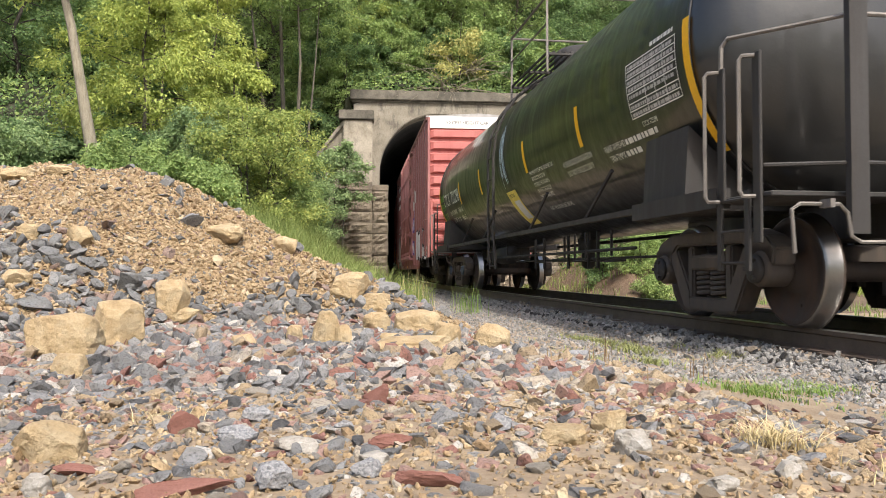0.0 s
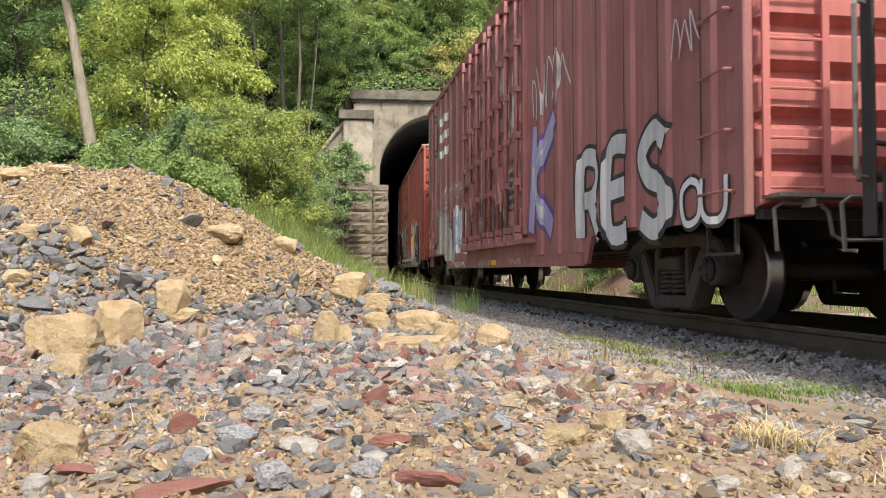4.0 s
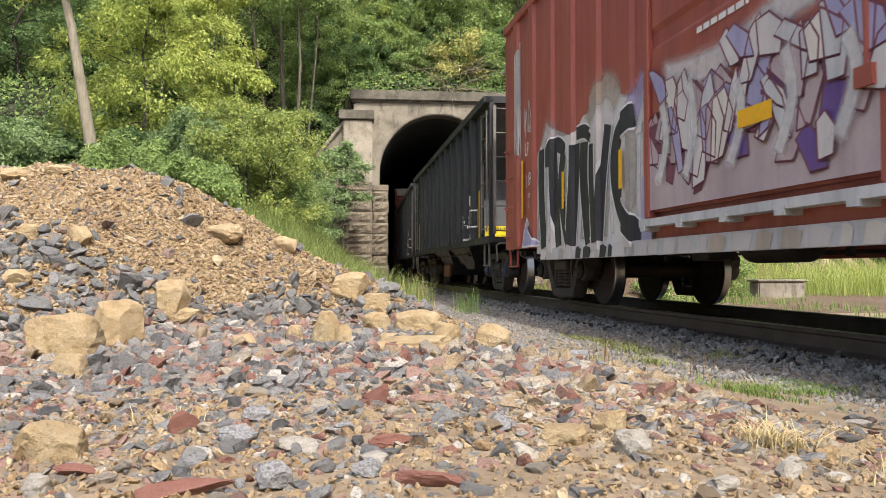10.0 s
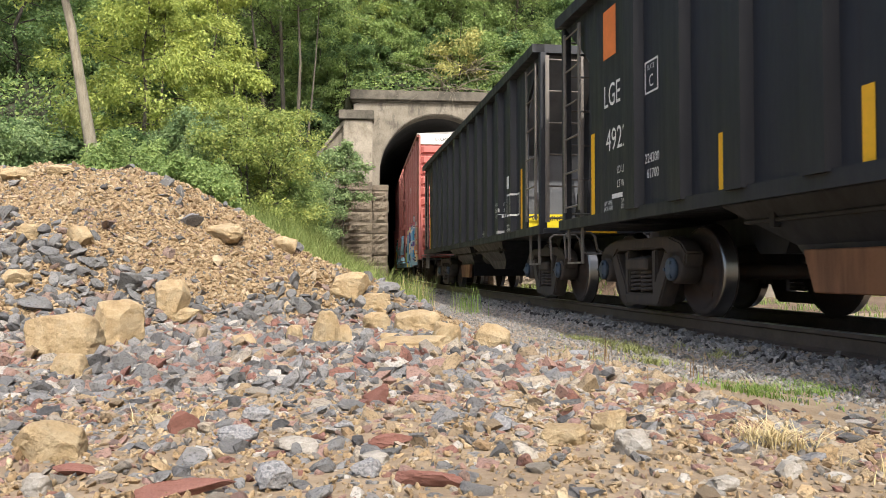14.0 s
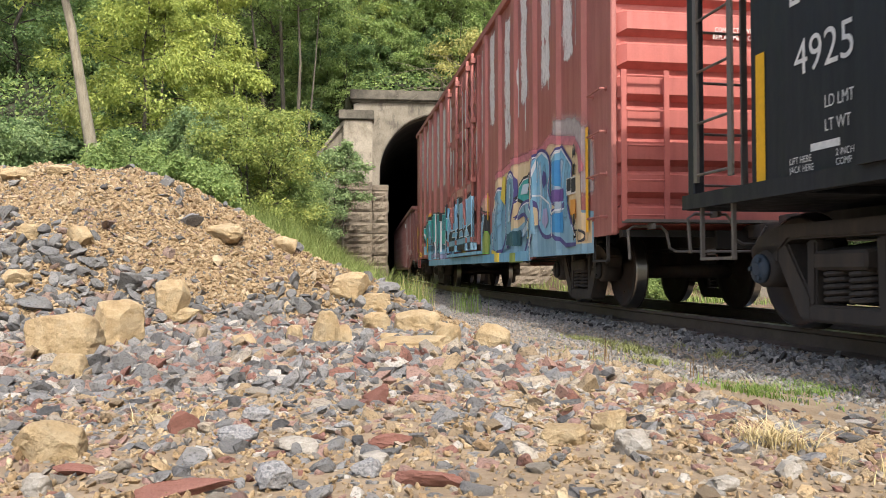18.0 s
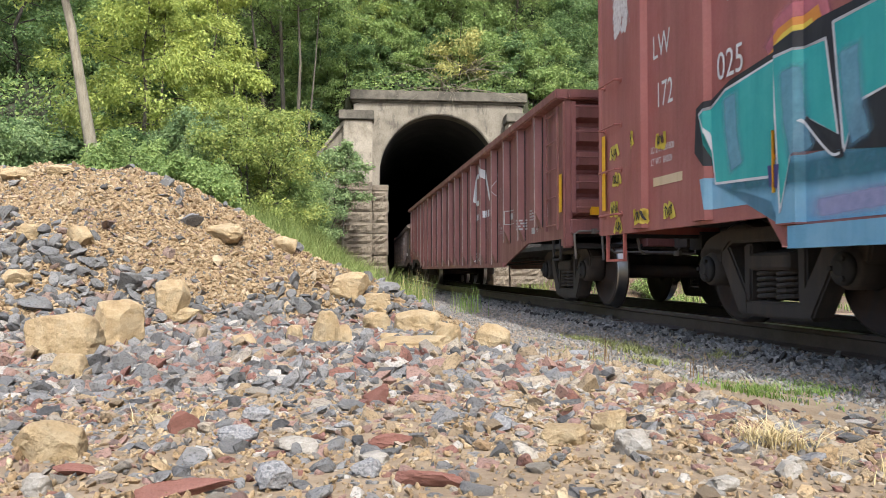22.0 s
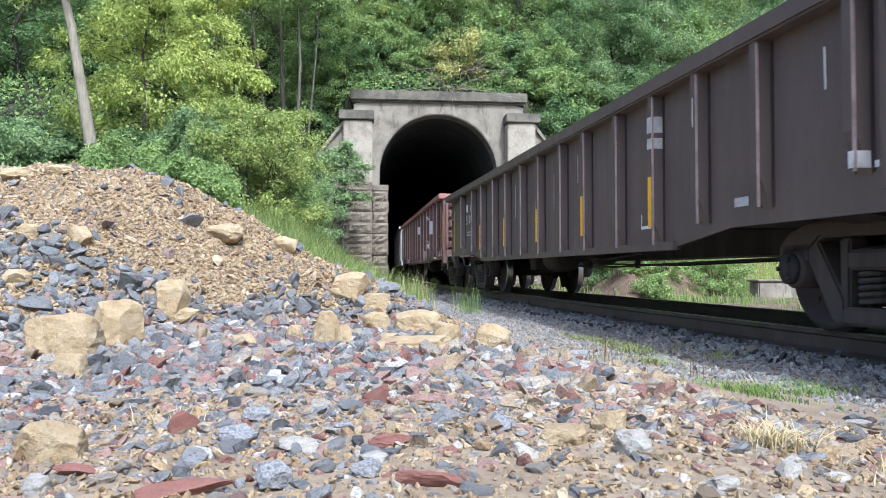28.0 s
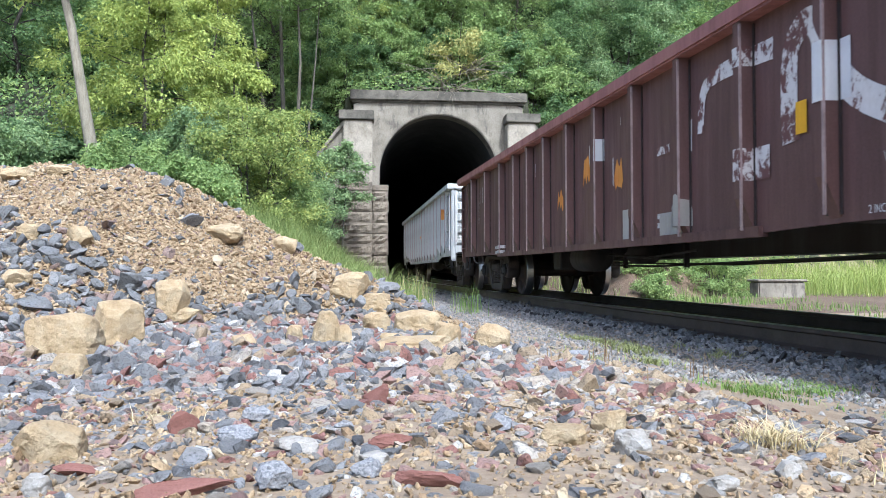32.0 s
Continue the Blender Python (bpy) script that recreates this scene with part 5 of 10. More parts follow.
ME_WHEEL, ME_SIDE, ME_SPRING, ME_BOLSTER = wheelset_mesh(), side_frame_mesh(), spring_mesh(), bolster_mesh()
ME_CAP = mesh_of("bearing_cap", cap_mesh(), frame_mat)
ME_CAP_BLUE = mesh_of("bearing_cap", cap_mesh(), blue_mat)


def truck(car, y, blue=False):
    b = share("truck", ME_BOLSTER, car, pose(0, y, 0))
    for sx in (-1, 1):
        share("side_frame", ME_SIDE, b, pose(sx * 1.0, 0, 0))
        for cy in (-0.13, 0.13):
            share("spring", ME_SPRING, b, pose(sx * 1.0, cy, 0))
    for sy in (-1, 1):
        w = share("wheelset", ME_WHEEL, b, pose(0, sy * 0.889, WHEEL_R))
        WHEELSETS.append((w, sy * 0.889))
        share("bearing_cap", ME_CAP_BLUE if blue else ME_CAP, b, pose(-1.13, sy * 0.889, WHEEL_R + 0.02), "blue bearing end cap" if blue else "")
    return b


def coupler(car, y_end, reach, sy):
    """Coupler from the end sill outwards; reach: where the knuckles meet."""
    bm = bmesh.new()
    y1 = reach - sy * 0.12
    a, b = sorted((y_end - sy * 0.5, y1 - sy * 0.2))
    box(bm, -0.07, 0.07, a, b, 0.80, 0.95)
    prism(bm, [(-0.17, y1 - sy * 0.25), (0.13, y1 - sy * 0.25), (0.2, y1 - sy * 0.02), (0.17, y1 + sy * 0.12), (0.05, y1 + sy * 0.1), (0.03, y1), (-0.1, y1), (-0.16, y1 + sy * 0.1), (-0.2, y1 - sy * 0.05)], "z", 0.74, 1.0)
    bmesh.ops.bevel(bm, geom=list(bm.edges), offset=0.014, segments=1, affect="EDGES", clamp_overlap=True)
    part("coupler", bm, truck_mat, car)
    bm = bmesh.new()
    pts = []
    for i in range(9):
        t = i / 8
        pts.append((0.28 - 0.16 * t, y_end + sy * 0.05 + (y1 - y_end) * t * 0.95, 0.74 - 0.34 * math.sin(math.pi * (0.15 + 0.72 * t))))
    tube(bm, pts, 0.028, 8)
    part("air_hose", bm, frame_mat, car, "black rubber air hose")


def bent(bm, pts, r=0.013):
    tube(bm, pts, r, 6)


def cut_lever(car, y_end, sy, mat, z=0.84):
    bm = bmesh.new()
    y = y_end + sy * 0.12
    bent(bm, [(-1.42, y, z - 0.28), (-1.44, y, z + 0.02), (-1.38, y, z + 0.06), (-1.08, y, z + 0.06), (-1.02, y, z), (-0.99, y, z - 0.16), (-0.92, y, z - 0.2), (-0.2, y + sy * 0.2, z - 0.2), (-0.12, y + sy * 0.35, z + 0.05)], 0.015)
    for x, zz in ((-1.2, z + 0.06), (-0.55, z - 0.2)):
        box(bm, x - 0.018, x + 0.018, y - 0.1, y + 0.02, zz - 0.03, zz + 0.03)
    part("cut_lever", bm, mat, car, "bent uncoupling lever")


def stirrup(car, y0, y1, z0, drop, mat, x=-1.5):
    """A sill step hanging under the side."""
    bm = bmesh.new()
    t = 0.012
    for y in (y0, y1):
        box(bm, x - 0.016, x + 0.016, y - t, y + t, z0 - drop, z0 + 0.06)
    box(bm, x - 0.024, x + 0.024, min(y0, y1), max(y0, y1), z0 - drop - 0.012, z0 - drop + 0.012)
    part("sill_step", bm, mat, car)


def grab(car, p0, p1, off, mat, name="grab_iron"):
    """A handhold between two points, standing off by the vector off."""
    bm = bmesh.new()
    p0, p1, off = Vector(p0), Vector(p1), Vector(off)
    bent(bm, [p0, p0 + off, p1 + off, p1], 0.012)
    for p in (p0, p1):
        lathe(bm, [(0.028, -0.012), (0.028, 0.012)], "x" if abs(off.x) > 0 else "y", 8, p[:], False)
    return part(name, bm, mat, car)


def underframe(car, ln, z, mat=None, gear=True, tank_y=1.5):
    bm = bmesh.new()
    box(bm, -0.2, 0.2, -ln / 2 + 0.1, ln / 2 - 0.1, z - 0.08, z + 0.3)
    part("center_sill", bm, mat or frame_mat, car)
    bm = bmesh.new()
    n = max(4, int(ln / 2.2))
    for i in range(n):
        y = -ln / 2 + 1.0 + (ln - 2.0) * i / (n - 1)
        box(bm, -1.42, 1.42, y - 0.05, y + 0.05, z + 0.16, z + 0.3)
    part("cross_bearers", bm, mat or frame_mat, car)
    if gear:
        bm = bmesh.new()
        lathe(bm, [(0.05, -0.46), (0.17, -0.42), (0.2, -0.36), (0.2, 0.36), (0.17, 0.42), (0.05, 0.46)], "y", 20, (-0.78, tank_y, z - 0.05))
        part("air_reservoir", bm, frame_mat, car)
        bm = bmesh.new()
        lathe(bm, [(0.04, -0.3), (0.13, -0.28), (0.13, 0.2), (0.09, 0.26), (0.03, 0.5)], "y", 16, (-0.55, tank_y - 1.25, z - 0.02))
        part("brake_cylinder", bm, frame_mat, car)
        bm = bmesh.new()
        box(bm, -0.95, -0.65, tank_y + 0.9, tank_y + 1.25, z - 0.22, z + 0.1)
        box(bm, -0.9, -0.7, tank_y + 1.25, tank_y + 1.4, z - 0.14, z + 0.05)
        bevelled(bm, 0.02)
        part("control_valve", bm, frame_mat, car)
        bm = bmesh.new()
        for x, dz, y0, y1 in ((-0.42, -0.12, -ln / 2 + 3.2, ln / 2 - 3.2), (0.4, -0.1, -ln / 2 + 3.2, ln / 2 - 4.0), (-0.7, -0.02, tank_y - 3.0, tank_y - 0.5)):
            bent(bm, [(x, y0, z + dz), (x, (y0 + y1) / 2, z + dz - 0.06), (x, y1, z + dz)], 0.014)
        for y in (-ln / 2 + 3.2, tank_y - 2.2, tank_y - 0.4, ln / 2 - 3.4):
            box(bm, -0.45, -0.39, y - 0.02, y + 0.02, z - 0.2, z + 0.2)
        part("brake_rigging", bm, frame_mat, car)


# ---- paint and lettering that lie on the side of a car ----
class Side:
    """Outer surface of the near side: a sheet at depth x with upright posts."""
    def __init__(self, sheet, posts=(), tank=None, shift=0.0):
        self.sheet, self.posts, self.tank, self.shift = sheet, sorted(posts), tank, shift   # posts: (y, foot half, face half, depth); shift: from the marks' zero to the middle of the car
        br = []
        for y, a, b, d in self.posts:
            br += [(y - a, 0.0), (y - b, d), (y + b, d), (y + a, 0.0)]
        self.br = br

    def out(self, y, z):
        if self.tank:
            r, zc = self.tank
            return math.sqrt(max(0.01, r * r - (z - zc) ** 2))
        for c, a, b, d in self.posts:
            if abs(y - c) <= a:
                return self.sheet + (d if abs(y - c) <= b else d * (a - abs(y - c)) / max(1e-4, a - b))
        return self.sheet

    def lay(self, bm, lift):
        for v in bm.verts:
            v.co.y += self.shift
        ys = [v.co.y for v in bm.verts]
        if not ys:
            return
        if self.tank:
            z0, z1 = min(v.co.z for v in bm.verts), max(v.co.z for v in bm.verts)
            k = z0 + 0.09
            while k < z1:
                bmesh.ops.bisect_plane(bm, geom=bm.verts[:] + bm.edges[:] + bm.faces[:], plane_co=(0, 0, k), plane_no=(0, 0, 1))
                k += 0.09
        else:
            lo, hi = min(ys), max(ys)
            for y, _ in self.br:
                if lo < y < hi:
                    bmesh.ops.bisect_plane(bm, geom=bm.verts[:] + bm.edges[:] + bm.faces[:], plane_co=(0, y, 0), plane_no=(0, 1, 0))
        for v in bm.verts:
            v.co.x = -(self.out(v.co.y, v.co.z) + lift)


def smooth_line(pts, k=5, closed=False):
    out = []
    n = len(pts)
    rng_ = range(n if closed else n - 1)
    for i in rng_:
        p0, p1, p2, p3 = (pts[(i - 1) % n] if closed or i > 0 else pts[0]), pts[i], pts[(i + 1) % n], (pts[(i + 2) % n] if closed or i + 2 < n else pts[-1])
        for j in range(k):
            t = j / k
            out.append(tuple(0.5 * ((2 * p1[c]) + (-p0[c] + p2[c]) * t + (2 * p0[c] - 5 * p1[c] + 4 * p2[c] - p3[c]) * t * t + (-p0[c] + 3 * p1[c] - 3 * p2[c] + p3[c]) * t ** 3) for c in (0, 1)))
    if not closed:
        out.append(tuple(pts[-1]))
    return out


def add_poly(bm, pts):
    try:
        f = bm.faces.new([bm.verts.new((0, y, z)) for y, z in pts])
    except ValueError:
        return
    bmesh.ops.triangulate(bm, faces=[f])


def add_ribbon(bm, pts, w):
    """A brush stroke: quads along the line with rounded ends."""
    n = len(pts)
    row = []
    for i, (y, z) in enumerate(pts):
        a, b = pts[max(0, i - 1)], pts[min(n - 1, i + 1)]
        dy, dz = b[0] - a[0], b[1] - a[1]
        k = math.hypot(dy, dz) or 1
        ww = (w if not isinstance(w, (list, tuple)) else w[0] + (w[1] - w[0]) * i / (n - 1)) / 2
        row.append((bm.verts.new((0, y - dz / k * ww, z + dy / k * ww)), bm.verts.new((0, y + dz / k * ww, z - dy / k * ww))))
    for (a, b), (c, d) in zip(row, row[1:]):
        bm.faces.new((a, b, d, c))


def decal(car, side, draw, mat, lift=0.004, name="paint_mark", label=""):
    bm = bmesh.new()
    draw(bm)
    side.lay(bm, lift)
    bmesh.ops.recalc_face_normals(bm, faces=bm.faces)
    return part(name, bm, mat, car, label)


def patch(car, side, y0, y1, z0, z1, mat, lift=0.004, name="reflector", label=""):
    return decal(car, side, lambda bm: add_poly(bm, [(y0, z0), (y1, z0), (y1, z1), (y0, z1)]), mat, lift, name, label)


def patches(car, side, rects, mat, lift=0.004, name="lettering", label=""):
    def draw(bm):
        for y0, y1, z0, z1 in rects:
            add_poly(bm, [(y0, z0), (y1, z0), (y1, z1), (y0, z1)])
    return decal(car, side, draw, mat, lift, name, label)


def bars(car, side, y, z, w, h, rows, mat, seed=0, lift=0.004):
    """Small print that cannot be read: rows of bars; y is its start, running towards -y."""
    r = random.Random(seed)
    rects = []
    for i in range(rows):
        zz = z - i * h * 1.7
        p = y
        while p > y - w:
            k = r.uniform(0.5, 1.4) * h * 1.6
            k = min(k, p - (y - w))
            if k < h * 0.4:
                break
            rects.append((p - k, p, zz - h, zz))
            p -= k + h * 0.45
    return patches(car, side, rects, mat, lift)


def text_bm(body, size):
    cu = bpy.data.curves.new("letters", "FONT")
    cu.body, cu.size, cu.resolution_u = body, size, 3
    ob = bpy.data.objects.new("letters", cu)
    me = bpy.data.meshes.new_from_object(ob)
    bm = bmesh.new()
    bm.from_mesh(me)
    bpy.data.objects.remove(ob)
    bpy.data.curves.remove(cu)
    bpy.data.meshes.remove(me)
    return bm


def letter(car, side, body, y, z, height, mat, squeeze=0.8, lift=0.005, name="lettering", label=""):
    """Words on the near side: capitals of this height, from y towards -y, foot at z."""
    bm = text_bm(body, height / 0.7)
    for v in bm.verts:
        v.co = Vector((0, y - v.co.x * squeeze, z + v.co.y))
    side.lay(bm, lift)
    return part(name, bm, mat, car, label)


def end_letter(car, body, x, y, z, height, mat, squeeze=0.8):
    """Words on the end that faces -y, reading towards +x."""
    bm = text_bm(body, height / 0.7)
    for v in bm.verts:
        v.co = Vector((x + v.co.x * squeeze, y, z + v.co.y))
    return part("lettering", bm, mat, car)


def couple(near_gap, far_gap, ln):
    return -ln / 2 - near_gap / 2, ln / 2 + far_gap / 2


def post_mesh(z0, z1, foot, face, depth, mat, foot_taper=0.0):
    """A hat-section side post, its back at x = 0, standing out to -x."""
    bm = bmesh.new()
    v = []
    for z, k in ((z0, 1.0), (z1, 1.0)):
        v.append([bm.verts.new(p) for p in ((0.0, -foot, z), (-depth * k, -face, z), (-depth * k, face, z), (0.0, foot, z))])
    if foot_taper:
        for i in (1, 2):
            v[0][i].co.z += foot_taper
    for i in range(3):
        bm.faces.new((v[0][i], v[0][i + 1], v[1][i + 1], v[1][i]))
    bm.faces.new(v[0][::-1])
    bm.faces.new(v[1])
    bmesh.ops.recalc_face_normals(bm, faces=bm.faces)
    return mesh_of("side_post", bm, mat)


def posts(car, ys, me, x=1.5):
    for y in ys:
        share("side_post", me, car, pose(-x, y, 0))
        share("side_post", me, car, pose(x, y, 0, 0, 0, 180))


def ribbed_end(car, y, sy, z0, z1, half, bands, depth, mat, name="end_wall", ratio=0.55):
    """A pressed steel end: flat proud bands with deep grooves between."""
    bm = bmesh.new()
    prof = [(z0, 0.0)]
    h = (z1 - z0) / bands
    for i in range(bands):
        b = z0 + i * h
        prof += [(b + h * 0.08, 0.0), (b + h * (0.5 - ratio / 2 + 0.02), depth), (b + h * (0.5 + ratio / 2), depth), (b + h * 0.92, 0.0)]
    prof.append((z1, 0.0))
    rows = []
    for z, d in prof:
        rows.append([bm.verts.new((x, y + sy * dd, z)) for x, dd in ((-half, 0.0), (-half + 0.12, d), (half - 0.12, d), (half, 0.0))])
    back = [[bm.verts.new((x, y - sy * 0.05, z)) for x in (-half, half)] for z in (z0, z1)]
    for a, b in zip(rows, rows[1:]):
        for i in range(3):
            bm.faces.new((a[i], a[i + 1], b[i + 1], b[i]))
    bm.faces.new((back[0][0], back[0][1], back[1][1], back[1][0]))
    bmesh.ops.recalc_face_normals(bm, faces=bm.faces)
    return part(name, bm, mat, car)


def ladder(car, x0, x1, y, z0, z1, n, mat, name="end_ladder", along_y=False, stile=True):
    """A ladder on an end (rungs along x) or, with along_y, on the side (x0, x1 are then y places and y the depth)."""
    bm = bmesh.new()
    if stile:
        for x in (x0, x1):
            if along_y:
                box(bm, y - 0.012, y + 0.012, x - 0.028, x + 0.028, z0 - 0.06, z1 + 0.06)
            else:
                box(bm, x - 0.028, x + 0.028, y - 0.012, y + 0.012, z0 - 0.06, z1 + 0.06)
    lad = part(name, bm, mat, car) if stile else None
    for i in range(n):
        z = z0 + (z1 - z0) * i / (n - 1)
        bm = bmesh.new()
        if along_y:
            tube(bm, [(y, x0, z), (y, x1, z)], 0.012, 6)
        else:
            tube(bm, [(x0, y, z), (x1, y, z)], 0.012, 6)
        part("rung", bm, mat, lad or car)
    return lad


def brake_wheel(car, x, y, z, mat):
    bm = bmesh.new()
    pts = [(x + 0.27 * math.cos(2 * math.pi * i / 24), y, z + 0.27 * math.sin(2 * math.pi * i / 24)) for i in range(25)]
    tube(bm, pts, 0.016, 6, False)
    for k in range(5):
        a = 2 * math.pi * k / 5
        tube(bm, [(x, y + 0.03, z), (x + 0.27 * math.cos(a), y, z + 0.27 * math.sin(a))], 0.012, 5)
    lathe(bm, [(0.05, y), (0.05, y + 0.12)], "y", 10, (x, 0, z))
    part("brake_wheel", bm, mat, car)


def sheet_part(car, name, poly, x0, x1, mat, label=""):
    bm = bmesh.new()
    prism(bm, poly, "x", x0, x1)
    return part(name, bm, mat, car, label)

# ---- box cars ----
def box_car(label, s_near, s_far, top, sill, notch, mat, end_mat, white_band, truck_half, near_gap, far_gap, post_ys, post_spec, doors, bands, blue=False, ladder_hi=2.5, sill_mat=None, shift=0.0):
    """notch: (length at each end, height there) where the side sill is cut up over the trucks. doors: list of (y0, y1)."""
    ln, mid = s_far - s_near, (s_far + s_near) / 2
    car = thing("box_car", label, "freight car", "cars of the train")
    CARS.append((car, mid))
    h = ln / 2
    foot, face, depth = post_spec
    eave = top - 0.1
    nl, nz = notch
    poly = [(-h, nz), (-h + nl, nz), (-h + nl + 0.18, sill), (h - nl - 0.18, sill), (h - nl, nz), (h, nz), (h, eave), (-h, eave)]
    for sx in (-1, 1):
        a, b = sorted((sx * (HALF - depth), sx * (HALF - depth - 0.05)))
        sheet_part(car, "side_wall", poly, a, b, mat)
        bm = bmesh.new()
        a, b = sorted((sx * (HALF - depth - 0.02), sx * (HALF + 0.01)))
        box(bm, a, b, -h - 0.02, h + 0.02, eave - 0.09, eave + 0.04)
        bevelled(bm, 0.012)
        part("roof_eave", bm, mat, car)
        bm = bmesh.new()
        a, b = sorted((sx * (HALF - depth - 0.02), sx * (HALF - 0.01)))
        box(bm, a, b, -h + nl + 0.3, h - nl - 0.3, sill - 0.02, sill + 0.13)
        part("side_sill", bm, (sill_mat if sx < 0 else None) or mat, car)
        for ey in (-1, 1):
            bm = bmesh.new()
            a, b = sorted((sx * (HALF - 0.12), sx * (HALF - depth + 0.006)))
            c, d = sorted((ey * (h - 0.02), ey * (h + 0.07)))
            box(bm, a, b, c, d, nz, eave)
            bevelled(bm, 0.012)
            part("corner_post", bm, mat, car)
    me = post_mesh(sill + 0.14, eave - 0.09, foot, face, depth, mat)
    short = post_mesh(nz + 0.03, eave - 0.09, foot, face, depth, mat)
    for y in post_ys:
        posts(car, [y], me if abs(y) < h - nl - 0.2 else short, HALF - depth)
    bm = bmesh.new()
    prism(bm, [(-HALF, top - 0.1), (HALF, top - 0.1), (HALF, top - 0.06), (0, top + 0.04), (-HALF, top - 0.06)], "y", -h - 0.05, h + 0.05)
    part("roof", bm, plain_mat("galvanized roof", (0.3, 0.29, 0.28), 0.5, 0.5), car)
    bm = bmesh.new()
    box(bm, -HALF + 0.1, HALF - 0.1, -h, h, nz + 0.1, nz + 0.2)
    part("floor", bm, frame_mat, car)
    for sy in (-1, 1):
        zb = top - 0.42 if white_band else top - 0.12
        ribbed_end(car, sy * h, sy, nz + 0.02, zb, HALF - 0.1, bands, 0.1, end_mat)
        if white_band:
            bm = bmesh.new()
            a, b = sorted((sy * (h - 0.02), sy * (h + 0.06)))
            box(bm, -HALF + 0.08, HALF - 0.08, a, b, zb, top - 0.07)
            part("end_band", bm, white_mat, car, "white band across the top of the end")
            if sy < 0:
                end_letter(car, "EXCESS HEIGHT CAR", -1.0, -h - 0.065, zb + 0.12, 0.1, frame_mat, 0.95)
        bm = bmesh.new()
        a, b = sorted((sy * (h - 0.1), sy * (h + 0.16)))
        box(bm, -0.42, 0.42, a, b, nz - 0.14, nz + 0.05)
        box(bm, -1.44, 1.44, min(a, b) + 0.06, max(a, b) - 0.1, nz - 0.02, nz + 0.05)
        part("end_sill", bm, frame_mat, car)
        r0 = couple(near_gap, far_gap, ln)[0 if sy < 0 else 1]
        coupler(car, sy * (h + 0.1), r0, sy)
        cut_lever(car, sy * (h + 0.12), sy, rod_mat, nz + 0.02)
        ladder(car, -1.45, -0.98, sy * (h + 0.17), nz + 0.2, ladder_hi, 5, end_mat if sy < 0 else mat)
        stirrup(car, sy * (h - 0.12), sy * (h - 0.55), nz, 0.27, frame_mat if sy < 0 else end_mat, -1.52)
        for i in range(4):
            z = nz + 0.2 + i * 0.46
            a, b = sorted((sy * (h - 0.1), sy * (h - 0.52)))
            grab(car, (-(HALF - depth), a, z), (-(HALF - depth), b, z), (-0.07, 0, 0), mat, "side_grab")
        truck(car, sy * truck_half, blue)
    brake_wheel(car, 0.65, -h - 0.22, 2.6, rod_mat)
    bm = bmesh.new()
    box(bm, -1.45, 1.45, -h - 0.32, -h - 0.1, nz + 0.12, nz + 0.15)
    part("crossover_platform", bm, rod_mat, car)
    underframe(car, ln, nz - 0.02, None, True, 1.0)
    side = Side(HALF - depth, [(y, foot, face, depth) for y in post_ys], None, shift)
    return car, side, h, eave


def plug_door(car, y0, y1, z0, z1, mat, x, rods=(0.06, 0.36, 0.64, 0.94), clamps=6, low=None):
    """A plug door: panel with pressed ribs, four upright locking bars, brackets and a turning handle."""
    bm = bmesh.new()
    box(bm, -x - 0.07, -x + 0.02, y0, y1, z0, z1)
    bevelled(bm, 0.01)
    door = part("door", bm, mat, car, "plug door with upright locking bars")
    n = 7
    for i in range(n):
        z = z0 + (z1 - z0) * (i + 0.5) / n
        bm = bmesh.new()
        prism(bm, [(-x - 0.07, z - 0.16), (-x - 0.105, z - 0.1), (-x - 0.105, z + 0.1), (-x - 0.07, z + 0.16)], "y", y0 + 0.12, y1 - 0.12)
        part("door_panel", bm, mat, door)
    for k in rods:
        y = y0 + (y1 - y0) * k
        bm = bmesh.new()
        tube(bm, [(-x - 0.15, y, z0 - 0.12), (-x - 0.15, y, z1 + 0.05)], 0.032, 8)
        for i in range(clamps):
            z = z0 + 0.1 + (z1 - z0 - 0.2) * i / (clamps - 1)
            box(bm, -x - 0.19, -x - 0.09, y - 0.06, y + 0.06, z - 0.05, z + 0.05)
        prism(bm, [(y - 0.08, z0 - 0.1), (y + 0.08, z0 - 0.1), (y + 0.045, z0 + 0.03), (y - 0.045, z0 + 0.03)], "x", -x - 0.19, -x - 0.08)
        part("locking_bar", bm, mat, door)
        if low:
            bm = bmesh.new()
            tube(bm, [(-x - 0.15, y, z0 - 0.1), (-x - 0.15, y, z0 + 0.95)], 0.036, 8)
            prism(bm, [(y - 0.085, z0 - 0.105), (y + 0.085, z0 - 0.105), (y + 0.05, z0 + 0.035), (y - 0.05, z0 + 0.035)], "x", -x - 0.195, -x - 0.08)
            part("sprayed_rod", bm, low, door, "lower end of the rod sprayed blue")
    bm = bmesh.new()
    yc = (y0 + y1) / 2
    box(bm, -x - 0.21, -x - 0.1, yc - 0.1, yc + 0.1, z0 + 0.55, z0 + 1.15)
    tube(bm, [(-x - 0.22, yc - 0.02, z0 + 0.9), (-x - 0.24, yc - 0.3, z0 + 0.62), (-x - 0.24, yc - 0.34, z0 + 0.4)], 0.02, 6)
    part("door_handle", bm, mat, door)
    return door


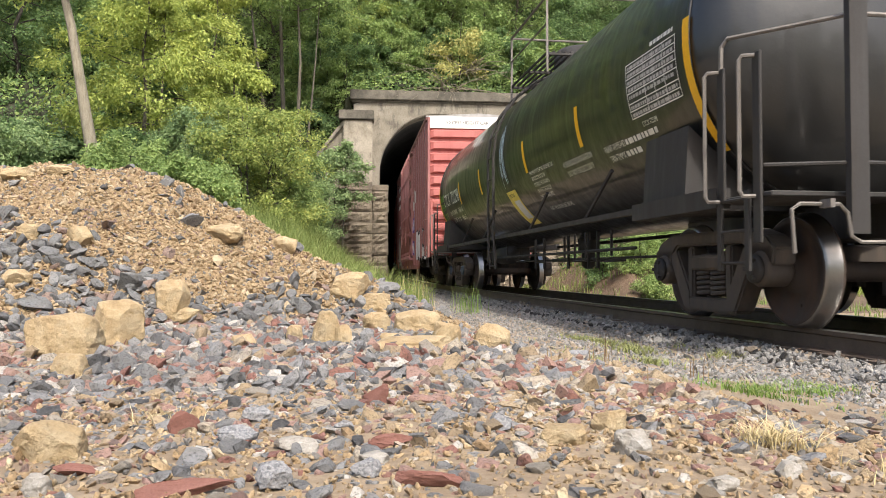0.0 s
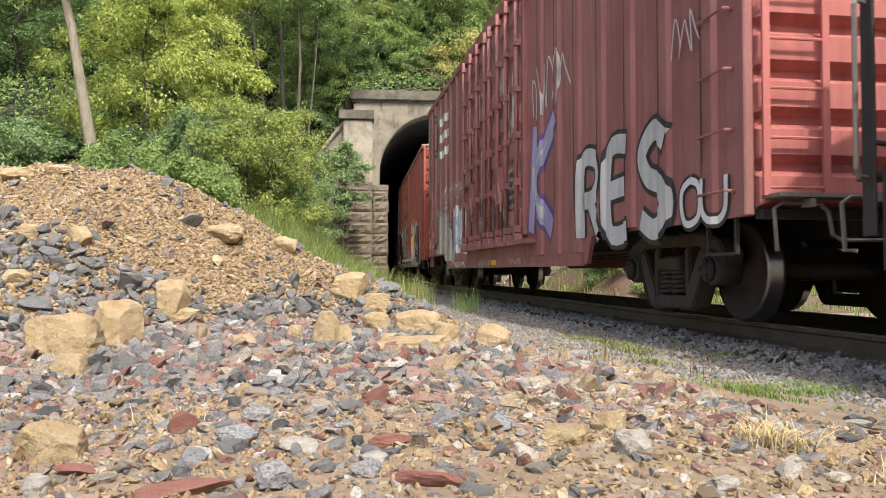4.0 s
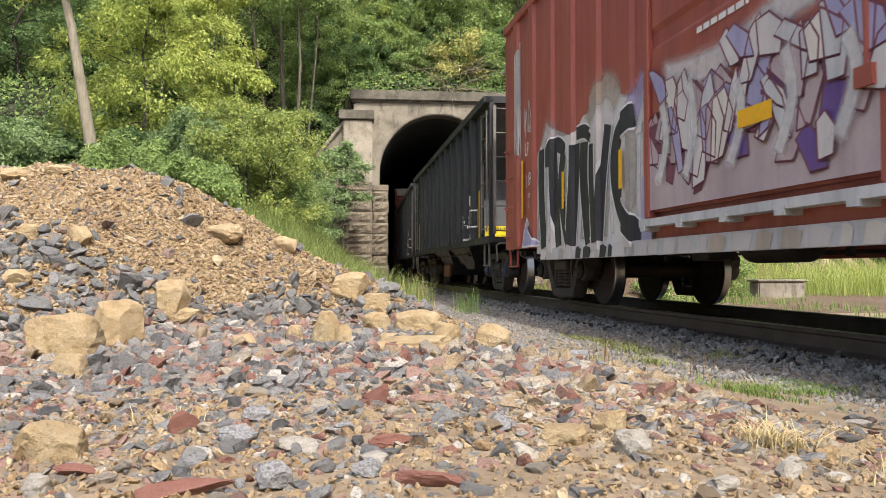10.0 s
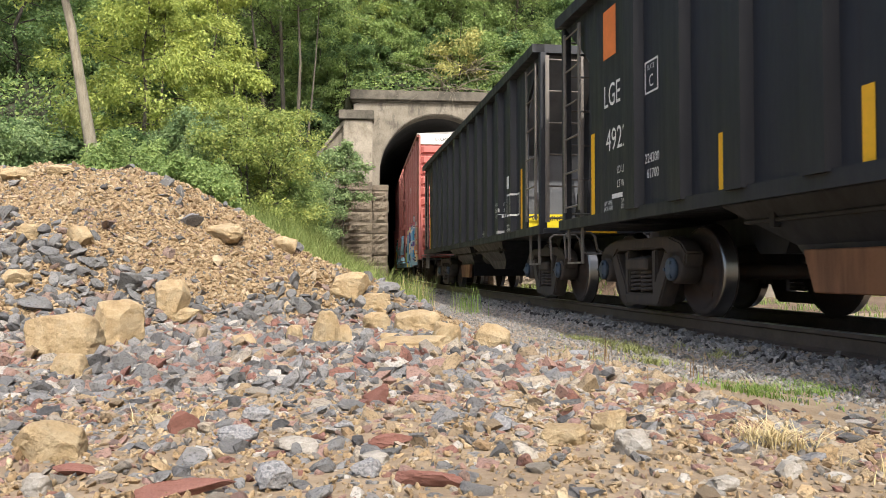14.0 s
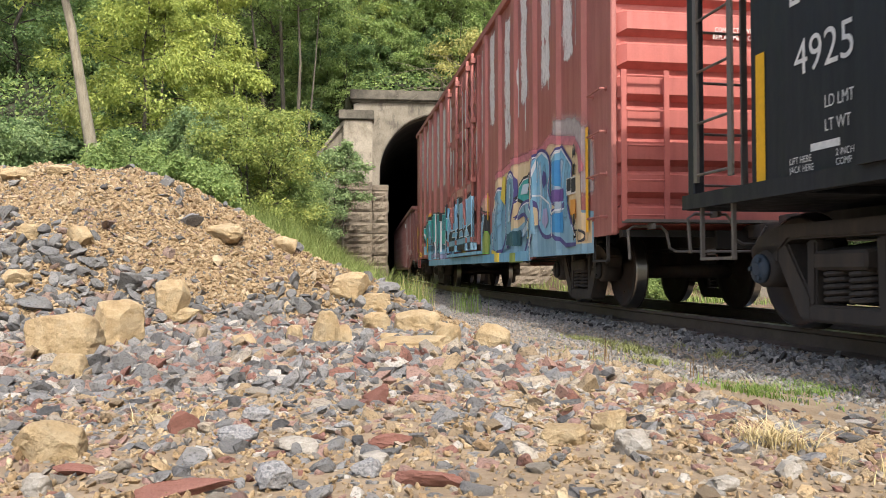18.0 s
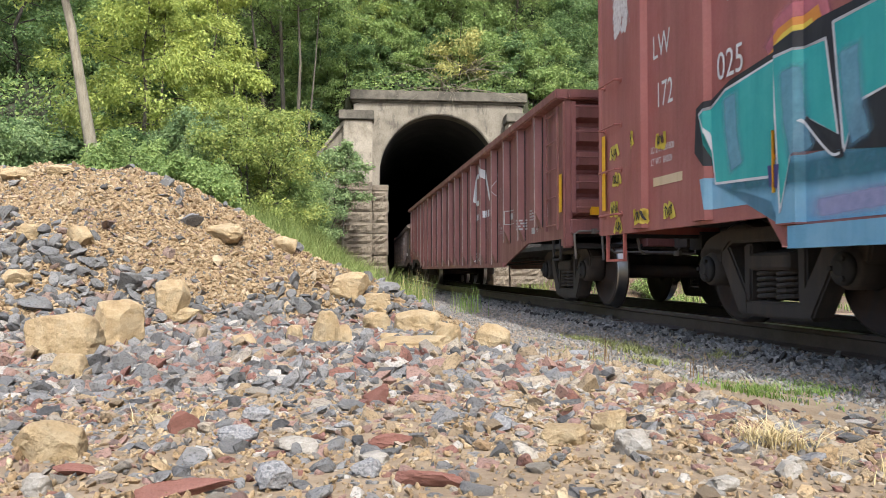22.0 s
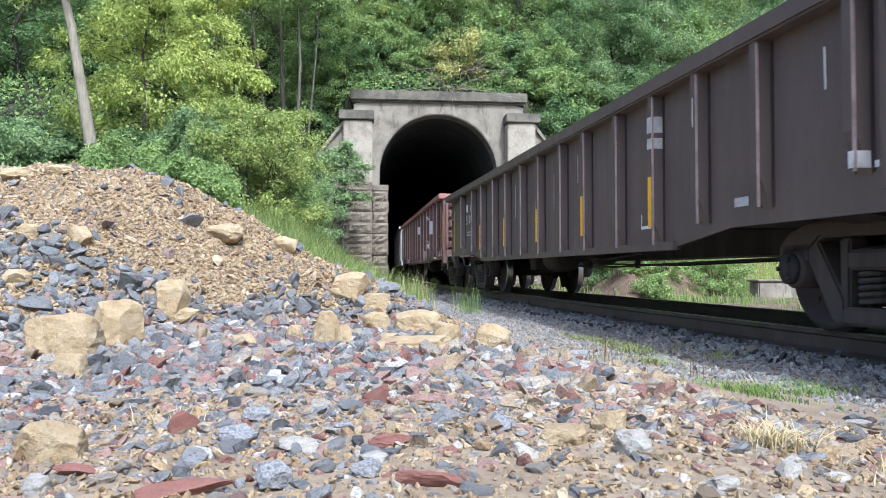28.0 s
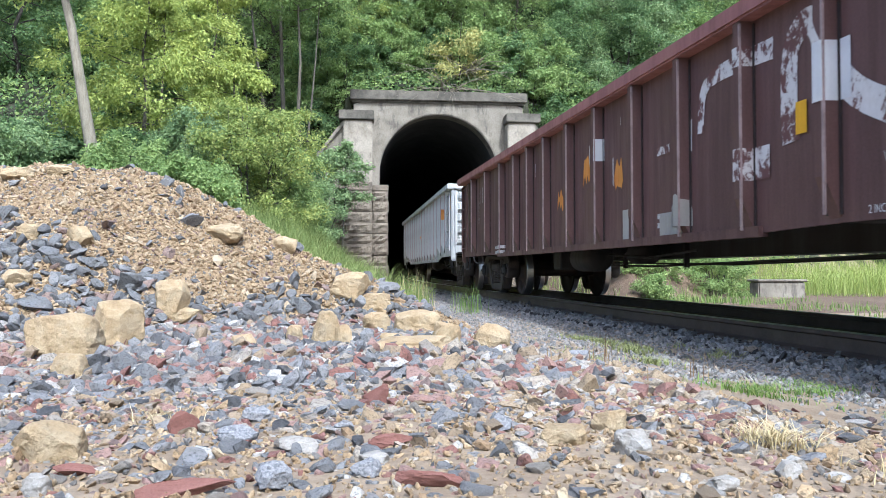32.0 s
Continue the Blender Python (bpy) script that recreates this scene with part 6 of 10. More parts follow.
def sliding_door(car, y0, y1, z0, z1, mat, x, rail_mat=None):
    bm = bmesh.new()
    box(bm, -x - 0.05, -x + 0.02, y0, y1, z0, z1)
    door = part("door", bm, mat, car, "sliding door with pressed panels")
    for i in range(4):
        a, b = z0 + (z1 - z0) * i / 4 + 0.06, z0 + (z1 - z0) * (i + 1) / 4 - 0.06
        bm = bmesh.new()
        prism(bm, [(-x - 0.05, a), (-x - 0.085, a + 0.05), (-x - 0.085, b - 0.05), (-x - 0.05, b)], "y", y0 + 0.1, y1 - 0.1)
        part("door_panel", bm, mat, door)
    for y in (y0, y1):
        bm = bmesh.new()
        box(bm, -x - 0.11, -x + 0.01, y - 0.05, y + 0.05, z0 - 0.05, z1 + 0.04)
        bevelled(bm, 0.01)
        part("door_edge", bm, mat, door)
    bm = bmesh.new()
    box(bm, -x - 0.14, -x, y0 - 2.9, y1 + 0.1, z0 - 0.13, z0 - 0.06)
    for i in range(9):
        y = y0 - 2.6 + i * (y1 - y0 + 2.6) / 8
        box(bm, -x - 0.15, -x, y - 0.05, y + 0.05, z0 - 0.17, z0 - 0.1)
    part("door_rail", bm, rail_mat or mat, car)
    bm = bmesh.new()
    box(bm, -x - 0.15, -x - 0.07, y0 + 0.05, y0 + 0.2, z0 + 0.5, z0 + 0.62)
    tube(bm, [(-x - 0.12, y0 + 0.12, z0 + 0.62), (-x - 0.13, y0 + 0.12, z0 + 1.1)], 0.02, 6)
    part("door_latch", bm, mat, door)
    return door


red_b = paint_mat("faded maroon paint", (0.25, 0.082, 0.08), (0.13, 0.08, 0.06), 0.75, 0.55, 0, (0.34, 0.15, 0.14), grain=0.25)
# Lighter than the side paint: sunlight on the end is put into the colour.
red_b_end = paint_mat("sunlit red end tone", (0.378, 0.108, 0.0972), (0.15, 0.06, 0.05), 0.5, 0.55, 0, (0.432, 0.144, 0.126))
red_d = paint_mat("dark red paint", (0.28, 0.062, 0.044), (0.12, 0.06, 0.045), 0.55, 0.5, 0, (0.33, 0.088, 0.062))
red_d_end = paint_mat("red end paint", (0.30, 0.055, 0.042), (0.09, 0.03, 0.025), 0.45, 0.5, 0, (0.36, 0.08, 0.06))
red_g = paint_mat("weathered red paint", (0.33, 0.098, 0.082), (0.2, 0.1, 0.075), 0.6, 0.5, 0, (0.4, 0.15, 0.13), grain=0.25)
# The side's red made brighter, again with the end's sunlight in the colour.
red_g_end = paint_mat("bright sunlit red end tone", (0.423, 0.108, 0.09), (0.2, 0.07, 0.06), 0.4, 0.5, 0, (0.468, 0.144, 0.122))

steps_b = [-8.2, -7.4, -6.6, -5.8, -5.0, -4.2, -3.4, 2.78, 3.56, 4.44, 5.2, 6.03, 6.95, 7.62]
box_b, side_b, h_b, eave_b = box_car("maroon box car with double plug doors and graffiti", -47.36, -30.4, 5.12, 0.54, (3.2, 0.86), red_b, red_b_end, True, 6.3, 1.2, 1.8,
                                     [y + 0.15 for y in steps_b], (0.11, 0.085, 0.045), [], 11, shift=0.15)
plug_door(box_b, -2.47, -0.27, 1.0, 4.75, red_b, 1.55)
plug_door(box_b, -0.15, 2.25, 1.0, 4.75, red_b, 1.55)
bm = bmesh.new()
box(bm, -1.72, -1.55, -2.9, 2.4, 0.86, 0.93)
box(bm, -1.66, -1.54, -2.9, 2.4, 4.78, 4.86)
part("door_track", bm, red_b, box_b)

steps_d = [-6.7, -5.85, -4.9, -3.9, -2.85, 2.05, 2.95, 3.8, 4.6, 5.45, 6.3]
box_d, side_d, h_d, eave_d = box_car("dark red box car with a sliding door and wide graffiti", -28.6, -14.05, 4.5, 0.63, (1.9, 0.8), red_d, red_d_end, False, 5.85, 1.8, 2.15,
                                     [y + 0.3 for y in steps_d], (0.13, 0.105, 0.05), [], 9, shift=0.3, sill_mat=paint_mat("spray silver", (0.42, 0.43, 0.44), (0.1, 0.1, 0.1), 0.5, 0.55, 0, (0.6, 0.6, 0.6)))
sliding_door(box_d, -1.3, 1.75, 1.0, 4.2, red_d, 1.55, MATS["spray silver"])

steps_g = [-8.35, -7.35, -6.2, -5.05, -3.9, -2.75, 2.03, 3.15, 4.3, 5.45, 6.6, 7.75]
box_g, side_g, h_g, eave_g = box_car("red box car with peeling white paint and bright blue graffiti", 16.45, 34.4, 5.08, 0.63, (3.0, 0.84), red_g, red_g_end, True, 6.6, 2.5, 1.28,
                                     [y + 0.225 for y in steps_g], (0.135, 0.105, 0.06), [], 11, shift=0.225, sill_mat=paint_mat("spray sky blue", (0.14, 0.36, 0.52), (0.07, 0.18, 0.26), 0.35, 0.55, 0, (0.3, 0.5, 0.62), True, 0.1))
plug_door(box_g, -0.295, 1.275, 0.98, 4.7, red_g, 1.54, (0.22, 0.95), 4, MATS["spray sky blue"])
plug_door(box_g, -1.925, -0.375, 0.98, 4.7, red_g, 1.54, (0.05, 0.43), 4, MATS["spray sky blue"])
bm = bmesh.new()
box(bm, -1.7, -1.54, -2.4, 1.5, 0.78, 0.84)
part("door_track", bm, MATS["spray sky blue"], box_g, "sill rail painted over in blue")

# ---- gondola cars ----
# Tones that paint the sky glint and crease shade of the side posts.
edge_glint = plain_mat("glint on rubbed edge", (0.33, 0.25, 0.24), 0.5, 0.1, 0.45, 5.0)
seam_shade = plain_mat("shaded post seam", (0.03, 0.02, 0.018), 0.8, 0.0, 0.4, 6.0)


def gondola(label, s_near, s_far, top, sill, ends, mat, end_mat, truck_half, near_gap, far_gap, post_ys, post_spec, bands, cap=0.16, blue=False, cap_mat=None, rungs=4, shift=0.0, over=0.06, ladders=(-1, 1)):
    """ends: (flat length at each end, slant length, height of the bottom edge there)."""
    ln, mid = s_far - s_near, (s_far + s_near) / 2
    car = thing("gondola_car", label, "freight car", "cars of the train")
    CARS.append((car, mid))
    h = ln / 2
    foot, face, depth = post_spec
    fl, sl, ez = ends
    poly = [(-h, ez), (-h + fl, ez), (-h + fl + sl, sill), (h - fl - sl, sill), (h - fl, ez), (h, ez), (h, top - cap), (-h, top - cap)]
    x = HALF - depth
    for sx in (-1, 1):
        a, b = sorted((sx * x, sx * (x - 0.03)))
        sheet_part(car, "side_wall", poly, a, b, mat)
        bm = bmesh.new()
        a, b = sorted((sx * (x - 0.06), sx * (HALF + 0.03)))
        box(bm, a, b, -h - over, h + over, top - cap, top)
        bevelled(bm, 0.018, 2)
        part("top_chord", bm, cap_mat or mat, car)
        bm = bmesh.new()
        a, b = sorted((sx * (x - 0.04), sx * (x + 0.035)))
        box(bm, a, b, -h + fl + sl, h - fl - sl, sill - 0.03, sill + 0.05)
        part("bottom_chord", bm, mat, car)
        for sy in (-1, 1):
            bm = bmesh.new()
            a, b = sorted((sx * (x - 0.1), sx * (x + 0.03)))
            c, d = sorted((sy * (h - 0.1), sy * (h + 0.05)))
            box(bm, a, b, c, d, ez - 0.12, top - cap)
            bevelled(bm, 0.025, 2)
            part("corner_post", bm, mat, car)
    for y in post_ys:
        z0 = sill + 0.0 if abs(y) < h - fl - sl else ez + 0.03 + max(0.0, (h - fl - abs(y)) / sl * (sill - ez))
        me = post_mesh(z0, top - cap, foot, face, depth, mat, 0.26)
        posts(car, [y], me, x)
        # pale strip paints glint and wear on the corner, dark strips the foot's shade
        bm = bmesh.new()
        box(bm, -depth - 0.004, -depth + 0.012, -face - 0.004, -face + 0.014, z0 + 0.02, top - cap - 0.02)
        share("worn_edge", mesh_of("worn_edge", bm, edge_glint), car, pose(-x, y, 0))
        for a in (-foot - 0.022, foot):
            bm = bmesh.new()
            box(bm, -0.012, 0.002, a, a + 0.022, z0 + 0.02, top - cap - 0.02)
            share("weld_seam", mesh_of("weld_seam", bm, seam_shade), car, pose(-x, y, 0))
    for sy in (-1, 1):
        ribbed_end(car, sy * (h - 0.04), sy, ez + 0.25, top - cap, x - 0.04, bands, 0.11, end_mat)
        bm = bmesh.new()
        a, b = sorted((sy * (h - 0.1), sy * (h + 0.12)))
        box(bm, -x + 0.02, x - 0.02, a, b, top - cap, top - 0.01)
        bevelled(bm, 0.018, 2)
        part("end_chord", bm, cap_mat or end_mat, car)
        bm = bmesh.new()
        a, b = sorted((sy * (h - 0.2), sy * (h + 0.1)))
        box(bm, -0.45, 0.45, a, b, ez - 0.1, ez + 0.2)
        box(bm, -x + 0.05, x - 0.05, min(a, b) + 0.02, max(a, b) - 0.1, ez + 0.06, ez + 0.24)
        bevelled(bm, 0.012)
        part("end_sill", bm, end_mat, car)
        coupler(car, sy * (h + 0.05), couple(near_gap, far_gap, ln)[0 if sy < 0 else 1], sy)
        cut_lever(car, sy * (h + 0.1), sy, rod_mat, ez + 0.02)
        ladder(car, -1.42, -0.88, sy * (h + 0.13), ez + 0.38, top - cap - 0.1, rungs, end_mat)
        y0, y1 = sorted((sy * (h - 0.14), sy * (h - 0.66)))
        if sy in ladders:
            ladder(car, y0, y1, -(x + 0.06), ez + 0.18, top - cap - 0.12, rungs, mat, "side_ladder", True)
        else:
            for z in (ez + 0.85, top - cap - 0.06):
                grab(car, (-x, y0, z - 0.02), (-x, y1, z + 0.02), (-0.07, 0, 0), rod_mat)
        stirrup(car, sy * (h - 0.26), sy * (h - 0.58), ez, 0.26, frame_mat, -(x - 0.02))
        truck(car, sy * truck_half, blue)
    bm = bmesh.new()
    box(bm, -x + 0.03, x - 0.03, -h + 0.05, h - 0.05, sill + 0.2, sill + 0.26)
    part("floor", bm, frame_mat, car)
    for sy in (-1, 1):
        bm = bmesh.new()
        a, b = sorted((sy * (h - fl - sl * 0.6), sy * (h - 0.12)))
        box(bm, -x + 0.05, x - 0.05, a, b, ez + 0.03, ez + 0.12)
        part("end_deck", bm, frame_mat, car)
        bm = bmesh.new()
        prism(bm, [(-x + 0.06, ez + 0.03), (-0.5, ez - 0.12), (0.5, ez - 0.12), (x - 0.06, ez + 0.03)], "y", sy * truck_half - 0.22, sy * truck_half + 0.22)
        part("body_bolster", bm, frame_mat, car)
    brake_wheel(car, 0.7, -h - 0.2, top - 0.75, rod_mat)
    underframe(car, ln, ez - 0.06 if ez < 0.8 else ez - 0.1, None, True, 1.4)
    side = Side(x, [(y, foot, face, depth) for y in post_ys], None, shift)
    return car, side, h


brown_h = paint_mat("brown gondola paint", (0.225, 0.085, 0.078), (0.155, 0.08, 0.056), 0.75, 0.5, 0, (0.29, 0.12, 0.112), grain=0.3)
black_i = paint_mat("grimy dark brown paint", (0.088, 0.066, 0.057), (0.145, 0.098, 0.066), 0.7, 0.55, 0, (0.12, 0.094, 0.082), grain=0.3)
rust_j = paint_mat("rusty maroon paint", (0.105, 0.05, 0.043), (0.055, 0.032, 0.026), 0.8, 0.55, 0, (0.145, 0.076, 0.066), grain=0.35)
pink_j = paint_mat("faded red chord paint", (0.27, 0.115, 0.105), (0.1, 0.055, 0.045), 0.6, 0.6)
grey_k = paint_mat("chalky pale grey paint", (0.42, 0.43, 0.42), (0.17, 0.12, 0.09), 0.7, 0.65, 0, (0.52, 0.53, 0.52))

ys_h = [-8.6, -7.6, -6.6, -5.6, -4.55, -3.53, -2.5, -1.43, -0.44, 0.61, 1.65, 2.7, 3.76, 4.8, 5.72, 6.6, 7.77, 8.7]
gon_h, side_h, hh = gondola("brown mill gondola with a deep fishbelly side", 35.68, 54.85, 2.75, 0.55, (1.9, 1.6, 0.87), brown_h, brown_h, 8.31, 1.28, 1.25, [y + 0.16 for y in ys_h], (0.095, 0.05, 0.11), 5, 0.13, rungs=5, shift=0.16)
ys_i = [-6.6, -5.6, -4.7, -3.85, -2.95, -1.95, -1.05, -0.03, 0.93, 1.92, 2.85, 3.85, 4.75, 5.95]
gon_i, side_i, hi_ = gondola("dark low-sided gondola with yellow reflectors", 56.1, 71.1, 2.25, 0.68, (2.4, 0.95, 0.80), black_i, black_i, 6.2, 1.25, 1.5, ys_i, (0.06, 0.05, 0.11), 5, 0.15, over=0.26, ladders=(-1,))
ys_j = [-6.6, -5.75, -4.9, -3.95, -2.95, -1.95, -0.9, 0.1, 1.1, 1.95, 2.75, 3.7, 4.85, 6.1]
gon_j, side_j, hj = gondola("rusty maroon gondola with a worn white emblem", 72.6, 87.4, 2.46, 0.74, (2.4, 0.9, 0.76), rust_j, rust_j, 6.0, 1.5, 1.5, ys_j, (0.055, 0.047, 0.11), 5, 0.14, False, pink_j)
ys_k = [-6.8 + 0.85 * i for i in range(17)]
gon_k, side_k, hk = gondola("pale grey gondola streaked with rust", 88.9, 103.9, 2.55, 0.74, (2.2, 0.9, 0.82), grey_k, grey_k, 6.0, 1.5, 1.5, ys_k, (0.055, 0.047, 0.11), 5, 0.14)


bm = bmesh.new()
box(bm, -1.2, -1.08, -hh - 0.16, -hh - 0.1, 1.16, 1.26)
part("reflector", bm, yellow_mat, gon_h, "small yellow reflector on the end")


# ---- coal gondolas with hoppers ----
def coal_car(label, s_mid, near_gap, far_gap):
    car = thing("hopper_car", label, "freight car", "cars of the train")
    CARS.append((car, s_mid))
    h, top, x = 5.75, 3.68, HALF - 0.1
    black = paint_mat("satin black car paint", (0.009, 0.0105, 0.015), (0.02, 0.02, 0.022), 0.35, 0.5, 0, (0.0125, 0.0145, 0.02))
    black.node_tree.nodes["Principled BSDF"].inputs["Specular IOR Level"].default_value = 0.5
    grey = paint_mat("grey end sheet", (0.11, 0.115, 0.125), (0.06, 0.057, 0.055), 0.4, 0.5)
    orange = paint_mat("orange hopper door", (0.2, 0.085, 0.035), (0.05, 0.03, 0.02), 0.8, 0.6)
    rib_y = [-5.0 + i * 0.942 for i in range(11)]
    for sx in (-1, 1):
        a, b = sorted((sx * x, sx * (x - 0.04)))
        sheet_part(car, "side_wall", [(-h, 1.06), (-2.9, 1.02), (2.9, 1.02), (h, 1.06), (h, top - 0.1), (-h, top - 0.1)], a, b, black)
        bm = bmesh.new()
        a, b = sorted((sx * (x - 0.05), sx * (HALF + 0.03)))
        prism(bm, [(-6.62, top), (-6.62, top - 0.12), (-6.45, top - 0.14), (6.45, top - 0.14), (6.62, top - 0.12), (6.62, top)], "x", a, b)
        part("top_chord", bm, black, car)
        bm = bmesh.new()
        a, b = sorted((sx * (x - 0.03), sx * (x + 0.06)))
        box(bm, a, b, -6.7, 6.7, 0.98, 1.1)
        part("side_sill", bm, black, car)
        for sy in (-1, 1):
            bm = bmesh.new()
            prism(bm, [(sy * h, top - 0.1), (sy * (h + 0.85), top - 0.1), (sy * h, top - 0.75)], "x", *sorted((sx * x, sx * (x - 0.04))))
            part("corner_gusset", bm, black, car)
    posts(car, rib_y, post_mesh(1.08, top - 0.12, 0.145, 0.122, 0.1, black), x)
    for sy in (-1, 1):
        # sloped end sheet under the overhanging top
        bm = bmesh.new()
        prism(bm, [(sy * (h + 0.75), top - 0.1), (sy * (h + 0.65), top - 0.1), (sy * (h - 0.62), 2.35), (sy * (h - 0.62), 1.1), (sy * (h - 0.52), 1.1), (sy * (h - 0.52), 2.3)], "x", -x + 0.04, x - 0.04)
        part("slope_sheet", bm, grey, car, "grey sloping end sheet")
        bm = bmesh.new()
        a, b = sorted((sy * (h + 0.7), sy * (h + 0.87)))
        box(bm, -HALF, HALF, a, b, top - 0.12, top)
        part("end_chord", bm, black, car)
        # deck, corner frame and ladders
        bm = bmesh.new()
        a, b = sorted((sy * (h - 0.6), sy * (h + 1.0)))
        box(bm, -x, x, a, b, 0.98, 1.06)
        bevelled(bm, 0.01)
        part("end_platform", bm, black, car)
        for px in (-x + 0.02, x - 0.02):
            bm = bmesh.new()
            yy = sy * (h + 0.85)
            box(bm, px - 0.05, px + 0.05, yy - 0.05, yy + 0.05, 1.06, top - 0.12)
            bevelled(bm, 0.01)
            part("corner_post", bm, black, car)
        for px in (-0.55, 0.55):
            bm = bmesh.new()
            yy = sy * (h + 0.2)
            prism(bm, [(sy * (h - 0.5), 1.06), (sy * (h + 0.1), 1.06), (sy * (h + 0.55), top - 0.12), (sy * (h + 0.35), top - 0.12)], "x", px - 0.05, px + 0.05)
            part("end_stanchion", bm, black, car)
        y0, y1 = sorted((sy * (h + 0.2), sy * (h + 0.72)))
        ladder(car, y0, y1, -(x + 0.05), 1.25, top - 0.3, 6, rod_mat, "side_ladder", True)
        ladder(car, -1.45, -0.95, sy * (h + 0.98), 1.2, top - 0.25, 6, rod_mat)
        stirrup(car, sy * (h + 0.72), sy * (h + 0.25), 0.98, 0.42, rod_mat, -x)
        bm = bmesh.new()
        a, b = sorted((sy * (h + 0.6), sy * (h + 0.66)))
        box(bm, -1.35, -0.75, sy * (h - 0.5) - 0.012, sy * (h - 0.5) + 0.03 * sy, 1.15, 1.36)
        part("warning_plate", bm, plain_mat("yellow warning sheet", (0.8, 0.62, 0.02), 0.5, 0, 0.1), car, "yellow warning plate")
        if sy < 0:
            end_letter(car, "WARNING", -1.3, sy * (h - 0.5) - 0.04, 1.26, 0.075, frame_mat, 1.0)
        bm = bmesh.new()
        c0 = sy * (h + 0.99)
        box(bm, -0.95, -0.45, min(c0, c0 + sy * 0.02), max(c0, c0 + sy * 0.02), 0.99, 1.06)
        part("reflector", bm, yellow_mat, car)
        bm = bmesh.new()
        tube(bm, [(1.0, sy * (h + 0.3), 1.06), (1.0, sy * (h + 0.3), 1.5)], 0.04, 8)
        lathe(bm, [(0.02, -0.3), (0.16, -0.28), (0.16, 0.28), (0.02, 0.3)], "x", 18, (0.35, sy * (h + 0.1), 1.3))
        part("brake_gear", bm, frame_mat, car)
        coupler(car, sy * (h + 0.9), couple(near_gap, far_gap, 2 * h)[0 if sy < 0 else 1], sy)
        cut_lever(car, sy * (h + 0.95), sy, rod_mat, 0.9)
        truck(car, sy * 5.32, True)
    brake_wheel(car, 0.9, -h - 1.08, 1.75, rod_mat)
    # hopper chutes and doors between the trucks
    for yc in (-1.6, 1.75):
        bm = bmesh.new()
        v = []
        for z, hy, hx in ((1.02, 1.5, 1.3), (0.66, 0.8, 1.05), (0.34 if yc > 0 else 0.5, 0.5, 1.0)):
            v.append([bm.verts.new((sx * hx, yc + sy * hy, z)) for sx, sy in ((-1, -1), (1, -1), (1, 1), (-1, 1))])
        for a, b in zip(v, v[1:]):
            for i in range(4):
                bm.faces.new((a[i], a[(i + 1) % 4], b[(i + 1) % 4], b[i]))
        bm.faces.new(v[-1])
        bmesh.ops.recalc_face_normals(bm, faces=bm.faces)
        part("hopper_chute", bm, black, car)
        if yc < 0:
            continue
        bm = bmesh.new()
        prism(bm, [(yc - 0.62, 0.62), (yc + 0.62, 0.62), (yc + 0.5, 0.30), (yc - 0.5, 0.30)], "x", -1.13, -1.06)
        bevelled(bm, 0.01)
        part("hopper_door", bm, orange, car, "rust-orange hopper door")
    bm = bmesh.new()
    box(bm, -0.25, 0.25, -h - 0.8, h + 0.8, 0.72, 1.02)
    part("center_sill", bm, black, car)
    bm = bmesh.new()
    box(bm, -x + 0.05, x - 0.05, -5.2, 5.2, 1.035, 1.06)
    part("floor", bm, black, car)
    for sy in (-1, 1):
        bm = bmesh.new()
        prism(bm, [(sy * 4.3, 1.02), (sy * 3.9, 0.62), (sy * 3.5, 0.62), (sy * 3.3, 1.02)], "x", -0.5, 0.5)
        part("bolster_box", bm, black, car)
    bm = bmesh.new()
    bent(bm, [(-1.2, -3.0, 0.86), (-1.2, 3.0, 0.86)], 0.022)
    for y in (-2.6, 0, 2.6):
        box(bm, -1.23, -1.17, y - 0.03, y + 0.03, 0.8, 1.04)
    part("door_shaft", bm, frame_mat, car)
    bm = bmesh.new()
    lathe(bm, [(0.05, -0.4), (0.17, -0.36), (0.17, 0.36), (0.05, 0.4)], "y", 18, (-0.8, 0.0, 0.78))
    part("air_reservoir", bm, frame_mat, car)
    side = Side(x, [(y, 0.145, 0.122, 0.1) for y in rib_y])
    for y, z0, z1 in ((-5.47, 1.09, 2.05), (-2.73, 1.1, 1.57), (-0.8, 1.1, 1.57), (1.2, 1.1, 1.57), (2.83, 1.1, 1.57), (5.63, 1.08, 2.04)):
        patch(car, side, y - 0.055, y + 0.055, z0, z1, yellow_mat, 0.006)
    patch(car, side, 4.95, 5.3, 2.8, 3.34, plain_mat("orange panel", (0.75, 0.2, 0.05), 0.5, 0, 0.1), 0.006, "emblem")
    patches(car, side, [(-5.03, -4.87, 1.79, 1.99)], white_mat, 0.006)
    fr = [(-5.33, -4.88, 1.34, 1.37), (-5.33, -4.88, 1.67, 1.7), (-5.33, -5.3, 1.35, 1.69), (-4.91, -4.88, 1.35, 1.69), (-5.11, -5.09, 1.4, 1.67)]
    patches(car, side, fr, white_mat, 0.006)
    for i, w in enumerate(("EXW 10-7", "EXH 12-0", "CU. FT. 2400")):
        letter(car, side, w, -4.0, 1.57 - 0.1 * i, 0.065, white_mat)
    patches(car, side, [(-4.28, -4.06, 1.1, 1.15)], dull_white)
    letter(car, side, "2 INCH HF", -4.8, 1.17, 0.045, white_mat)
    letter(car, side, "COMP SHOES", -4.77, 1.1, 0.045, white_mat)
    fr = [(3.95, 4.24, 2.18, 2.2), (3.95, 4.24, 2.48, 2.5), (4.22, 4.24, 2.19, 2.49), (3.95, 3.97, 2.19, 2.49)]
